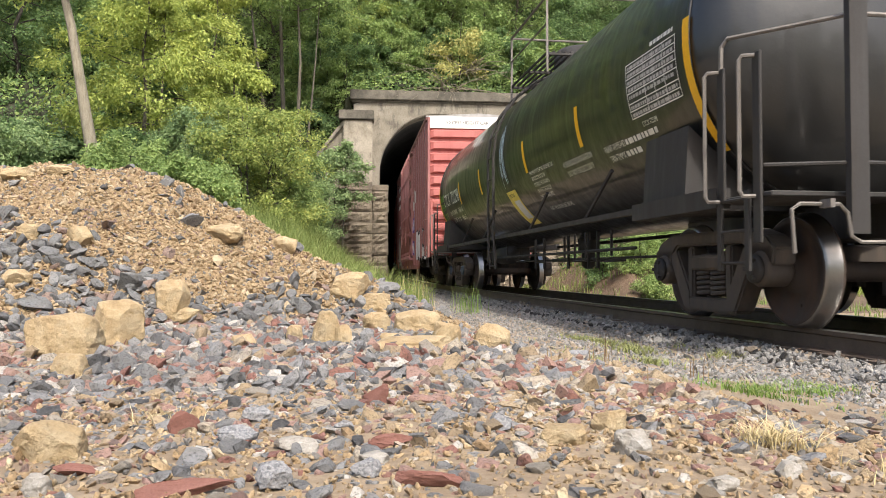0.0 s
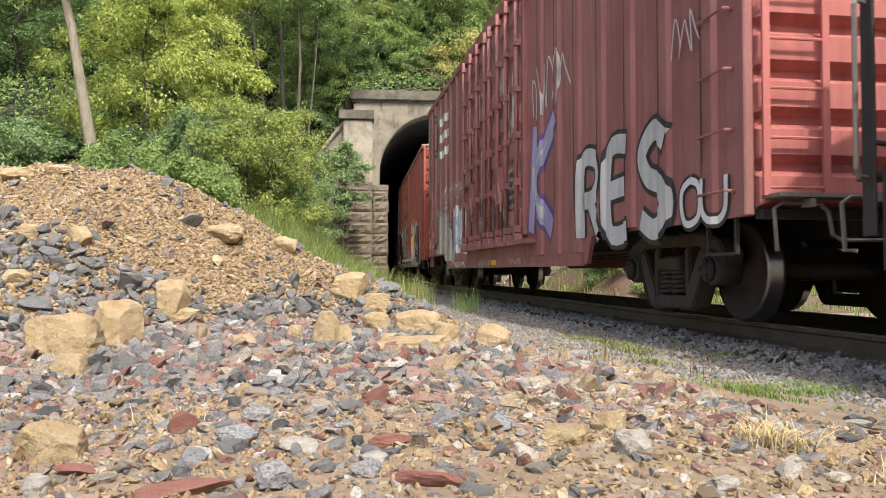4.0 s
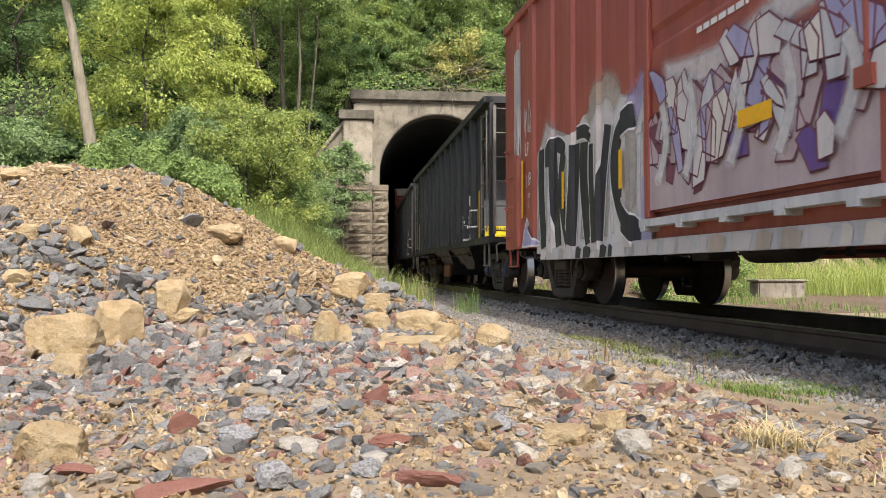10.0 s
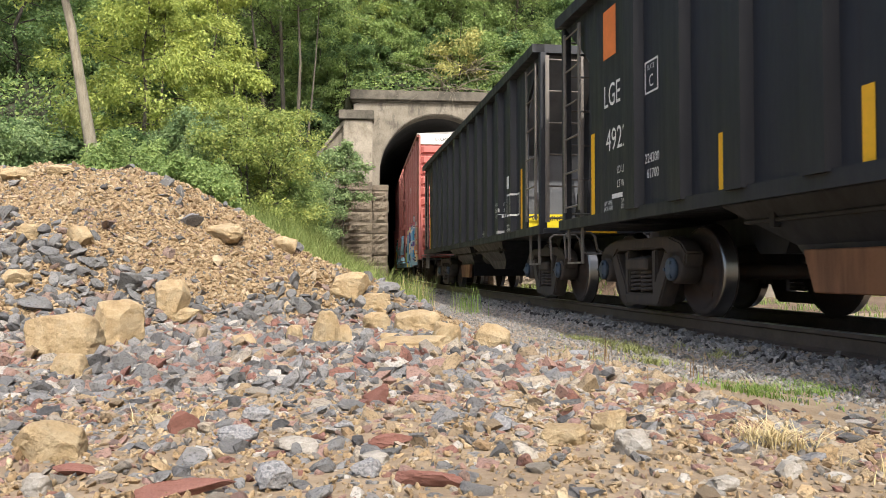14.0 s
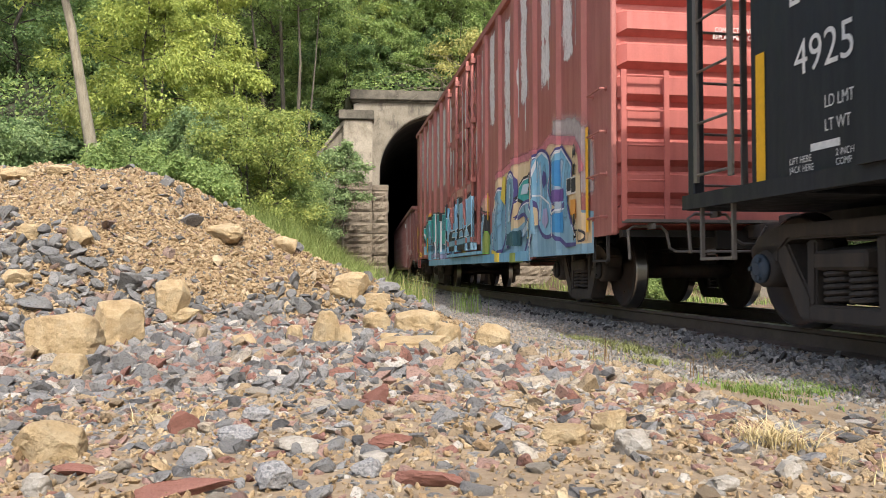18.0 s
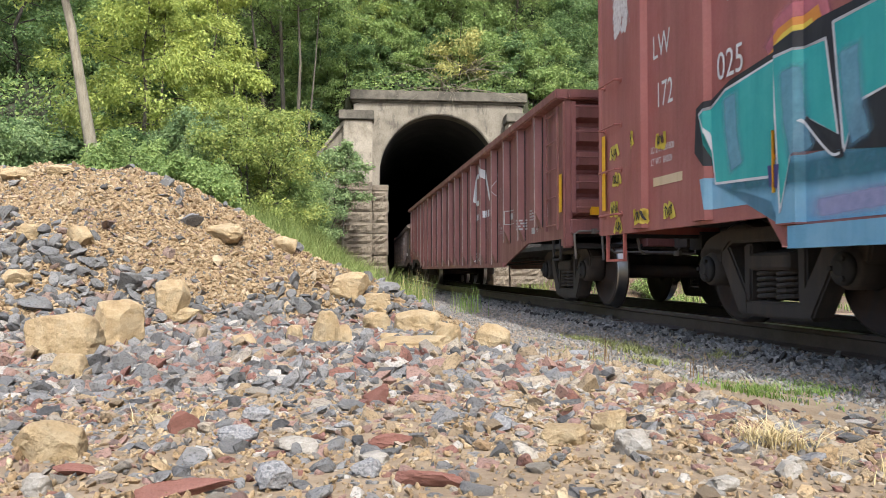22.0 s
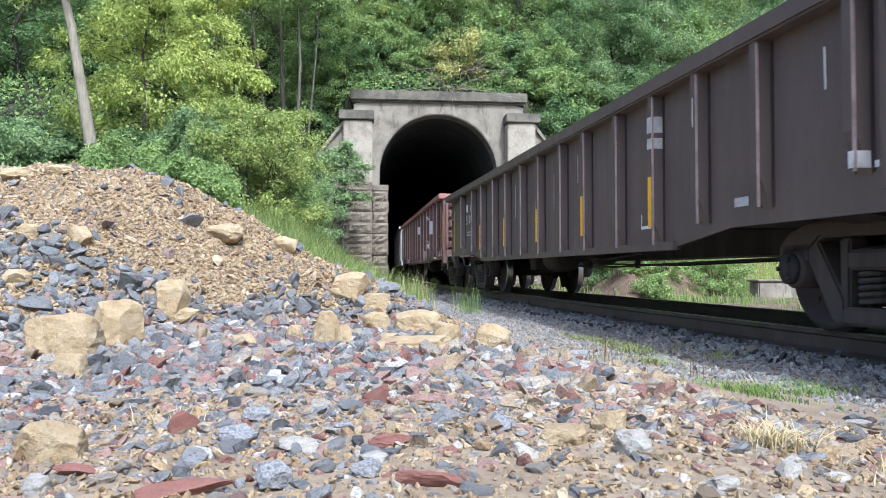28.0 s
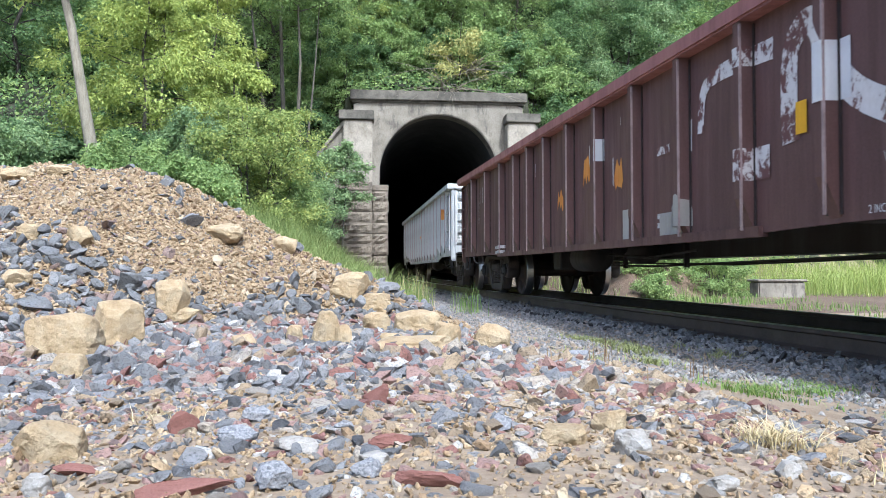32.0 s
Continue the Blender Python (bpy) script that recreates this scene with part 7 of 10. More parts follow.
    patches(car, side, fr, white_mat, 0.006)
    letter(car, side, "PLATE", 4.19, 2.41, 0.05, white_mat)
    letter(car, side, "C", 4.15, 2.24, 0.12, white_mat)
    letter(car, side, "BUILT BY:", -2.44, 1.2, 0.035, white_mat)
    bars(car, side, -2.34, 1.185, 0.34, 0.03, 1, white_mat, 4)
    letter(car, side, "NEW CASTLE PA.", -2.36, 1.105, 0.035, white_mat)
    return car, side


hop_e, side_e = coal_car("black ribbed hopper car with grey end sheet", -5.97, 2.15, 2.55)
hop_f, side_f = coal_car("black ribbed hopper car with orange emblem panel", 8.25, 2.55, 2.5)
for car, side, num, w1, w2 in ((hop_e, side_e, "4922", "224300", "61700"), (hop_f, side_f, "4925", "224400", "61600")):
    letter(car, side, "LGE", 5.3, 2.26, 0.25, white_mat, 0.75)
    letter(car, side, num, 5.24, 1.77, 0.24, white_mat, 0.86)
    letter(car, side, "LD LMT", 4.94, 1.5, 0.08, white_mat, 0.7)
    letter(car, side, "LT WT", 4.94, 1.35, 0.08, white_mat, 0.7)
    letter(car, side, w1, 4.25, 1.51, 0.09, white_mat)
    letter(car, side, w2, 4.21, 1.36, 0.09, white_mat)
    letter(car, side, "LIFT HERE", 5.3, 1.18, 0.045, white_mat)
    letter(car, side, "JACK HERE", 5.3, 1.12, 0.045, white_mat)
    letter(car, side, "2 INCH", 4.84, 1.18, 0.045, white_mat)
    letter(car, side, "COMP", 4.84, 1.12, 0.045, white_mat)
    patches(car, side, [(4.8, 5.08, 1.24, 1.29)], white_mat)

# ---- tank car ----
tank_paint = paint_mat("gloss black tank paint", (0.007, 0.007, 0.0068), (0.018, 0.016, 0.014), 0.35, 0.35, 0, (0.01, 0.01, 0.0095), grain=0.06)
tank_bsdf = tank_paint.node_tree.nodes["Principled BSDF"]
tank_bsdf.inputs["Coat Weight"].default_value = 0.45
tank_bsdf.inputs["Coat Roughness"].default_value = 0.1
TR, TZ = 1.5, 2.5
tank_car = thing("tank_car", "gloss black insulated tank car with yellow stripes", "freight car", "cars of the train")
CARS.append((tank_car, -56.7))
bm = bmesh.new()
prof = []
for i in range(9):
    a = math.pi / 2 * i / 8
    prof.append((max(0.02, TR * math.sin(a)), -7.1 - 0.62 * math.cos(a)))
for y in np.arange(-6.0, 6.1, 1.0):
    prof.append((TR, float(y)))
for i in range(8, -1, -1):
    a = math.pi / 2 * i / 8
    prof.append((max(0.02, TR * math.sin(a)), 7.1 + 0.62 * math.cos(a)))
lathe(bm, prof, "y", 64, (0, 0, TZ))
part("tank", bm, tank_paint, tank_car)
for y in (-7.1, 7.1):
    bm = bmesh.new()
    lathe(bm, [(TR + 0.002, y - 0.02), (TR + 0.012, y - 0.015), (TR + 0.012, y + 0.015), (TR + 0.002, y + 0.02)], "y", 64, (0, 0, TZ))
    part("jacket_band", bm, tank_paint, tank_car)
tank_side = Side(0, (), (TR, TZ))
for sy in (-1, 1):
    # stub sill, saddle, bolster, end platform
    bm = bmesh.new()
    a, b = sorted((sy * 4.6, sy * 8.3))
    box(bm, -0.28, 0.28, a, b, 0.72, 1.06)
    bevelled(bm, 0.015)
    part("stub_sill", bm, frame_mat, tank_car)
    bm = bmesh.new()
    a, b = sorted((sy * 6.0, sy * 6.9))
    prism(bm, [(-1.4, 1.75), (-1.45, 1.0), (1.45, 1.0), (1.4, 1.75), (0.9, 1.3), (0, 1.05), (-0.9, 1.3)], "y", a, b)
    part("saddle", bm, frame_mat, tank_car)
    bm = bmesh.new()
    a, b = sorted((sy * 7.5, sy * 8.3))
    box(bm, -1.48, 1.48, a, b, 0.99, 1.03)
    bevelled(bm, 0.008)
    part("end_platform", bm, frame_mat, tank_car)
    bm = bmesh.new()
    prism(bm, [(sy * 7.6, 0.96), (sy * 5.9, 0.96), (sy * 5.9, 1.12), (sy * 7.6, 1.12)], "x", -1.52, -1.4)
    part("side_brace", bm, frame_mat, tank_car)
    # posts and hand rails at the platform corner
    for x, y, z in ((-1.5, 7.65, 2.05), (-1.5, 8.16, 2.05), (1.5, 7.65, 2.05), (1.5, 8.16, 2.05)):
        bm = bmesh.new()
        box(bm, x - 0.012, x + 0.012, sy * y - 0.05, sy * y + 0.05, 0.66 if y > 8 else 1.0, z)
        bevelled(bm, 0.006)
        part("platform_post", bm, frame_mat, tank_car)
    bm = bmesh.new()
    for yy, z in ((7.65, 2.02), (8.16, 2.02)):
        bent(bm, [(-1.52, sy * yy, z), (-1.6, sy * (yy - 0.03), z), (-1.62, sy * (yy - 0.04), z - 0.03), (-1.62, sy * (yy - 0.04), 1.04), (-1.6, sy * (yy - 0.03), 1.0), (-1.52, sy * yy, 1.0)], 0.016)
    bent(bm, [(-1.5, sy * 7.65, 2.04), (-1.5, sy * 7.66, 2.22), (-1.47, sy * 7.7, 2.28), (-0.9, sy * 8.4, 2.28), (0.9, sy * 8.4, 2.28), (1.47, sy * 7.7, 2.28), (1.5, sy * 7.65, 2.04)], 0.018)
    part("hand_rail", bm, rod_mat, tank_car)
    bm = bmesh.new()
    for x in (-0.9, 0.9):
        box(bm, x - 0.07, x + 0.07, sy * 8.42 - 0.03, sy * 8.42 + 0.03, 0.72, 2.7)
    bent(bm, [(-1.48, sy * 8.2, 1.22), (-0.9, sy * 8.42, 1.22), (0.9, sy * 8.42, 1.22), (1.48, sy * 8.2, 1.22)], 0.016)
    part("end_frame", bm, frame_mat, tank_car)
    a, b = sorted((sy * 7.62, sy * 8.02))
    lad = ladder(tank_car, a, b, -1.5, 0.52, 1.0, 3, frame_mat, "step_ladder", True)
    cut_lever(tank_car, sy * 8.35, sy, rod_mat, 0.86)
    coupler(tank_car, sy * 8.3, sy * 8.95, sy)
    truck(tank_car, sy * 6.62, sy > 0)
brake_wheel(tank_car, 0.6, -8.5, 2.0, rod_mat)
# long side running angle, rods standing in for brace reflections, and bottom fittings
for sx in (-1, 1):
    bm = bmesh.new()
    a, b = sorted((sx * 1.38, sx * 1.46))
    box(bm, a, b, -7.3, 7.3, 1.04, 1.1)
    part("side_angle", bm, frame_mat, tank_car)
for y, ln in ((-4.2, 0.9), (-1.6, 0.9), (1.9, 0.9), (4.2, 0.9)):
    bm = bmesh.new()
    tube(bm, [(-1.42, y, 1.08), (-1.3, y - 0.6, 1.62)], 0.025, 6)
    part("angle_brace", bm, frame_mat, tank_car)
bm = bmesh.new()
lathe(bm, [(0.06, 0.5), (0.12, 0.55), (0.12, 0.78), (0.18, 0.82), (0.18, 1.06)], "z", 20, (0, -0.3, 0))
box(bm, -0.45, 0.45, -0.9, 0.4, 0.62, 0.68)
for y in (-2.3, -1.9, -0.9, 0.5, 1.1):
    box(bm, -0.58, -0.54, y - 0.02, y + 0.02, 0.5, 1.05)
part("bottom_outlet", bm, frame_mat, tank_car)
bm = bmesh.new()
bent(bm, [(-0.85, -4.4, 0.74), (-0.85, 4.4, 0.74)], 0.022)
bent(bm, [(-0.5, -4.4, 0.64), (-0.5, 4.4, 0.66)], 0.018)
for y in (-3.6, -1.6, 2.2):
    box(bm, -0.865, -0.835, y - 0.012, y + 0.012, 0.66, 1.0)
    bent(bm, [(-1.1, y + 0.3, 0.98), (-1.1, y + 0.3, 0.6), (-1.1, y + 0.75, 0.6), (-1.1, y + 0.75, 0.98)], 0.014)
part("brake_rigging", bm, frame_mat, tank_car)
bm = bmesh.new()
lathe(bm, [(0.05, -0.5), (0.19, -0.45), (0.19, 0.45), (0.05, 0.5)], "y", 20, (-0.6, 3.3, 0.8))
part("air_reservoir", bm, frame_mat, tank_car)
# dome, top platform with rails, and the side ladder
bm = bmesh.new()
lathe(bm, [(0.5, TZ + TR - 0.05), (0.5, TZ + TR + 0.35), (0.42, TZ + TR + 0.42), (0.05, TZ + TR + 0.45)], "z", 24)
part("manway_dome", bm, frame_mat, tank_car)
bm = bmesh.new()
for sx in (-1, 1):
    for k in range(5):
        xx = sx * (0.58 + 0.1 * k)
        box(bm, xx - 0.015, xx + 0.015, -1.2, 1.2, TZ + TR + 0.02, TZ + TR + 0.05)
    for yy in (-1.19, 0.0, 1.19):
        box(bm, *sorted((sx * 0.5, sx * 1.0)), yy - 0.02, yy + 0.02, TZ + TR - 0.02, TZ + TR + 0.02)
part("top_platform", bm, frame_mat, tank_car)
for x in (-1.0, 1.0):
    bm = bmesh.new()
    bent(bm, [(x, -1.2, TZ + TR - 0.3), (x, -1.2, TZ + TR + 0.95), (x, 1.2, TZ + TR + 0.95), (x, 1.2, TZ + TR - 0.3)], 0.022)
    bent(bm, [(x, -1.2, TZ + TR + 0.5), (x, 1.2, TZ + TR + 0.5)], 0.016)
    part("top_rail", bm, rod_mat, tank_car)
for y in (-1.2, 1.2):
    bm = bmesh.new()
    bent(bm, [(-1.0, y, TZ + TR + 0.95), (1.0, y, TZ + TR + 0.95)], 0.02)
    part("end_rail", bm, rod_mat, tank_car)
bm = bmesh.new()
for y in (0.19, 0.64):
    pts = [(-math.cos(a) * (TR + 0.09), y, TZ + math.sin(a) * (TR + 0.09)) for a in [math.radians(d) for d in range(75, -1, -15)]] + [(-TR - 0.09, y, 1.1), (-TR - 0.05, y, 0.5)]
    tube(bm, pts, 0.026, 6)
lad = part("side_ladder", bm, frame_mat, tank_car)
for d in list(range(70, -20, -14)):
    a = math.radians(d)
    bm = bmesh.new()
    tube(bm, [(-math.cos(max(a, 0)) * (TR + 0.09), 0.19, TZ + math.sin(a) * (TR + 0.09)), (-math.cos(max(a, 0)) * (TR + 0.09), 0.64, TZ + math.sin(a) * (TR + 0.09))], 0.012, 6)
    part("rung", bm, frame_mat, lad)
for z in (1.75, 1.4, 1.05, 0.8, 0.55):
    bm = bmesh.new()
    tube(bm, [(-TR - 0.07, 0.19, z), (-TR - 0.07, 0.64, z)], 0.013, 6)
    part("rung", bm, frame_mat, lad)
# stripes and lettering
for y in (-4.1, -1.5, 1.96, 4.3):
    patch(tank_car, tank_side, y - 0.06, y + 0.06, 2.0, 2.5, yellow_mat, 0.006)
for sy in (-1, 1):
    patch(tank_car, tank_side, sy * 7.08 - 0.06, sy * 7.08 + 0.06, 1.5, 2.65, yellow_mat, 0.016)
patch(tank_car, tank_side, -0.46, 0.16, 1.28, 1.85, plain_mat("yellow placard", (0.75, 0.6, 0.12), 0.55, 0, 0.25, 5), 0.006, "placard", "peeling yellow and white placard")
patch(tank_car, tank_side, -0.4, -0.05, 1.38, 1.68, white_mat, 0.009, "placard")
letter(tank_car, tank_side, "IMPORTANT", 0.08, 1.74, 0.06, frame_mat, 0.75, 0.009)
letter(tank_car, tank_side, "CTCX  722298", 6.6, 2.1, 0.3, white_mat, 0.8)
letter(tank_car, tank_side, "LD LMT 204 900", 6.05, 1.86, 0.1, white_mat, 0.9)
letter(tank_car, tank_side, "92900 KG", 4.95, 1.86, 0.1, white_mat, 0.9)
letter(tank_car, tank_side, "LT  WT   81 100", 6.0, 1.68, 0.1, white_mat, 0.9)
letter(tank_car, tank_side, "36800 KG", 4.9, 1.68, 0.1, white_mat, 0.9)
for i, w in enumerate(("MAXIMUM OPERATING PRESSURE FOR", "HEATER COILS 150 PSI", "EXTERIOR HEATER PIPES", "NO INLET OR OUTLET", "PIPE CAPS REQUIRED", "", "VENT TANK WHEN UNLOADING")):
    if w:
        letter(tank_car, tank_side, w, -1.6, 1.95 - 0.09 * i, 0.055, white_mat, 0.9)
letter(tank_car, tank_side, "4\" FIBERGLASS INSULATION", -3.2, 1.85, 0.07, white_mat, 0.9)
letter(tank_car, tank_side, "DO NOT EXCEED 300 °F", -3.25, 1.73, 0.07, white_mat, 0.9)
letter(tank_car, tank_side, "PAINT-WMS-HD", -4.72, 1.82, 0.07, white_mat, 0.85)
bars(tank_car, tank_side, -5.35, 1.88, 0.85, 0.055, 1, white_mat, 8)
letter(tank_car, tank_side, "TRN-TMMX", -4.78, 1.71, 0.07, white_mat, 0.85)
bars(tank_car, tank_side, -5.25, 1.77, 0.4, 0.055, 1, white_mat, 9)
letter(tank_car, tank_side, "2 INCH HF COMP SHOES", -6.45, 1.045, 0.06, white_mat, 0.85, 0.03)
# the data table
rects = []
for k in range(8):
    z_ = 2.02 + 0.074 * k + (0.03 if k > 2 else 0)
    rects.append((-6.86, -5.72, z_, z_ + 0.012))
for yy in (-6.86, -6.6, -6.38, -6.16, -5.73):
    rects.append((yy, yy + 0.012, 2.02, 2.58))
patches(tank_car, tank_side, rects, white_mat, 0.006)
for k in range(7):
    bars(tank_car, tank_side, -5.76, 2.075 + 0.074 * k + (0.03 if k > 1 else 0), 1.05, 0.035, 1, dull_white, 30 + k, 0.006)
bars(tank_car, tank_side, -6.3, 2.66, 0.5, 0.04, 1, white_mat, 38)
letter(tank_car, tank_side, "CTCX 722298", -5.9, 1.92, 0.05, white_mat, 0.8)

# ---- graffiti and markings ----
def spray(name, a, b, rough=0.55):
    return paint_mat("spray " + name, a, tuple(c * 0.5 for c in a), 0.35, rough, 0, b, True, 0.1)


SP = {
    "silver": spray("silver", (0.42, 0.43, 0.44), (0.6, 0.6, 0.6)),
    "white": spray("white", (0.6, 0.6, 0.6), (0.74, 0.74, 0.75)),
    "black": spray("black", (0.018, 0.018, 0.022), (0.03, 0.03, 0.034)),
    "grey": spray("primer grey", (0.33, 0.31, 0.275), (0.43, 0.405, 0.36)),
    "rose": spray("rose grey", (0.36, 0.28, 0.29), (0.5, 0.42, 0.43)),
    "lilac": spray("lilac", (0.28, 0.26, 0.42), (0.42, 0.4, 0.56)),
    "purple": spray("purple", (0.1, 0.05, 0.2), (0.16, 0.09, 0.28)),
    "teal": spray("teal", (0.03, 0.34, 0.33), (0.08, 0.46, 0.42)),
    "sky": spray("sky blue", (0.14, 0.36, 0.52), (0.3, 0.5, 0.62)),
    "blue": spray("blue", (0.03, 0.2, 0.45), (0.06, 0.32, 0.58)),
    "pale": spray("pale blue", (0.42, 0.55, 0.64), (0.58, 0.68, 0.74)),
    "cream": spray("cream", (0.62, 0.45, 0.25), (0.68, 0.55, 0.36)),
    "orange": spray("orange", (0.6, 0.2, 0.03), (0.68, 0.33, 0.06)),
    "yellow": spray("yellow", (0.68, 0.5, 0.05), (0.72, 0.58, 0.12)),
    "green": spray("green", (0.16, 0.42, 0.05), (0.24, 0.5, 0.08)),
    "olive": spray("olive", (0.24, 0.3, 0.06), (0.36, 0.42, 0.12)),
    "sand": spray("sand", (0.4, 0.335, 0.275), (0.5, 0.43, 0.36)),
    "bone": spray("bone white", (0.58, 0.54, 0.48), (0.68, 0.64, 0.58)),
    "deepteal": spray("deep teal", (0.015, 0.07, 0.095), (0.03, 0.12, 0.15)),
    "maroon": spray("plum", (0.14, 0.04, 0.06), (0.2, 0.07, 0.1)),
    "steel": spray("steel blue", (0.15, 0.3, 0.4), (0.27, 0.42, 0.5)),
    "navy": spray("navy", (0.05, 0.04, 0.16), (0.09, 0.08, 0.24)),
    "pink": spray("pink", (0.6, 0.17, 0.2), (0.66, 0.26, 0.28)),
    "peach": spray("peach", (0.58, 0.3, 0.22), (0.64, 0.42, 0.3)),
    "chalk": spray("chalk", (0.5, 0.46, 0.45), (0.62, 0.6, 0.58)),
}
GLYPH = {
    "N": [[(0.08, 0), (0.1, 0.95), (0.2, 1.0), (0.8, 0.05), (0.9, 0.0), (0.92, 1.0)]],
    "O": [[(0.5, 0.97), (0.12, 0.8), (0.05, 0.45), (0.2, 0.08), (0.5, 0.02), (0.85, 0.15), (0.95, 0.5), (0.85, 0.85), (0.5, 0.97)]],
    "L": [[(0.2, 1.0), (0.12, 0.1), (0.9, 0.05)]],
    "I": [[(0.45, 1.0), (0.5, 0.0)]],
    "S": [[(0.9, 0.85), (0.5, 1.0), (0.12, 0.8), (0.3, 0.55), (0.75, 0.42), (0.88, 0.18), (0.5, 0.0), (0.08, 0.12)]],
    "8": [[(0.5, 0.52), (0.15, 0.75), (0.45, 1.0), (0.85, 0.78), (0.5, 0.52), (0.08, 0.25), (0.45, 0.0), (0.92, 0.22), (0.5, 0.52)]],
    "A": [[(0.05, 0.0), (0.45, 1.0), (0.95, 0.0)], [(0.25, 0.35), (0.75, 0.35)]],
    "W": [[(0.0, 1.0), (0.2, 0.0), (0.5, 0.8), (0.8, 0.0), (1.0, 1.0)]],
    "E": [[(0.9, 0.95), (0.15, 0.95), (0.12, 0.05), (0.9, 0.02)], [(0.15, 0.5), (0.75, 0.52)]],
    "R": [[(0.1, 0.0), (0.12, 0.95), (0.7, 0.98), (0.85, 0.72), (0.6, 0.5), (0.15, 0.48)], [(0.45, 0.48), (0.9, 0.0)]],
    "K": [[(0.12, 0.0), (0.12, 1.0)], [(0.88, 1.0), (0.2, 0.45), (0.92, 0.0)]],
    "D": [[(0.12, 0.0), (0.12, 0.95), (0.6, 0.92), (0.92, 0.5), (0.62, 0.06), (0.12, 0.04)]],
    "U": [[(0.08, 1.0), (0.12, 0.25), (0.5, 0.0), (0.88, 0.25), (0.92, 1.0)]],
    "C": [[(0.9, 0.85), (0.5, 1.0), (0.1, 0.7), (0.1, 0.25), (0.45, 0.0), (0.9, 0.12)]],
    "T": [[(0.0, 0.93), (1.0, 0.97)], [(0.5, 0.95), (0.5, 0.0)]],
    "M": [[(0.02, 0.0), (0.15, 1.0), (0.5, 0.35), (0.85, 1.0), (0.98, 0.0)]],
    "P": [[(0.15, 0.0), (0.12, 0.95), (0.7, 0.95), (0.88, 0.7), (0.6, 0.45), (0.15, 0.45)]],
    "Z": [[(0.08, 0.95), (0.9, 0.95), (0.1, 0.05), (0.95, 0.05)]],
}


def piece(car, side, word, y0, y1, z0, z1, fill, line, stroke, seed, edge=0.05, lift=0.006, lean=0.0, inner=None, name="graffiti"):
    """Painted letters from y0 towards y1 (y falls along the word): a dark outline with the fill upon it."""
    r = random.Random(seed)
    n = len(word)
    cell = (y1 - y0) / n
    lines = []
    for i, ch in enumerate(word):
        jz, sz = r.uniform(-0.04, 0.06), r.uniform(0.9, 1.1)
        for st in GLYPH[ch]:
            pts = []
            for u, w in st:
                w2 = (w - 0.5) * sz + 0.5 + jz
                pts.append((y0 + cell * (i + 0.06 + 0.86 * u) + lean * (w2 - 0.5) * cell, z0 + (z1 - z0) * w2))
            lines.append(smooth_line(pts, 5))

    for k, pts in enumerate(lines):
        if line:
            decal(car, side, lambda bm, p=pts: add_ribbon(bm, p, stroke + 2 * edge), SP[line], lift + 0.0004 * k, name)
    for k, pts in enumerate(lines):
        decal(car, side, lambda bm, p=pts: add_ribbon(bm, p, stroke), SP[fill], lift + 0.006 + 0.0004 * k, name)
        if inner:
            decal(car, side, lambda bm, p=pts: add_ribbon(bm, p[2:-2], [stroke * 0.15, stroke * 0.5]), SP[inner], lift + 0.012 + 0.0004 * k, name)


def cloud(car, side, y0, y1, z0, z1, color, seed, jag=0.15, lift=0.004, flat_foot=True, name="graffiti"):
    """A sprayed patch with a ragged top."""
    r = random.Random(seed)
    n = max(6, int(abs(y1 - y0) / 0.16))
    top = []
    h = z1 - z0
    for i in range(n + 1):
        t = i / n
        top.append((y0 + (y1 - y0) * t, z1 - h * jag * (r.random() + (abs(t - 0.5) * 2) ** 6)))
    foot = [(y1 - (y1 - y0) * i / 6, z0 + (0 if flat_foot else r.uniform(0, h * jag))) for i in range(7)]
    decal(car, side, lambda bm: add_poly(bm, smooth_line(top, 2) + foot), SP[color], lift, name)


def scribble(car, side, y0, y1, z0, z1, color, seed, loops=7, w=0.025, lift=0.008, name="graffiti_tag"):
    """A quick tag that cannot be read."""
    r = random.Random(seed)
    pts = []
    for i in range(loops * 3 + 1):
        t = i / (loops * 3)
        z = (z0, z1, (z0 + z1) / 2)[i % 3] + r.uniform(-0.15, 0.15) * (z1 - z0)
        pts.append((y0 + (y1 - y0) * t + r.uniform(-0.5, 0.5) * (y1 - y0) / loops, z))
    decal(car, side, lambda bm: add_ribbon(bm, smooth_line(pts, 4), w), SP[color], lift, name)


def streaks(car, side, y0, y1, z0, z1, color, count, seed, w=0.1, lift=0.004, name="peeling_paint"):
    """Long upright flakes of old paint."""
    r = random.Random(seed)

    def draw(bm):
        for _ in range(count):
            y, a = r.uniform(y0, y1), r.uniform(z0, z1)
            ln, ww = r.uniform(0.3, 1.0) * (z1 - z0) * 0.5, w * r.uniform(0.4, 1.2)
            b = min(z1, a + ln)
            k = 5
            lft = [(y - ww / 2 + r.uniform(-0.3, 0.3) * ww, a + (b - a) * i / k) for i in range(k + 1)]
            rgt = [(y + ww / 2 + r.uniform(-0.3, 0.3) * ww, a + (b - a) * i / k) for i in range(k, -1, -1)]
            add_poly(bm, lft + rgt)
    return decal(car, side, draw, SP[color], lift, name)


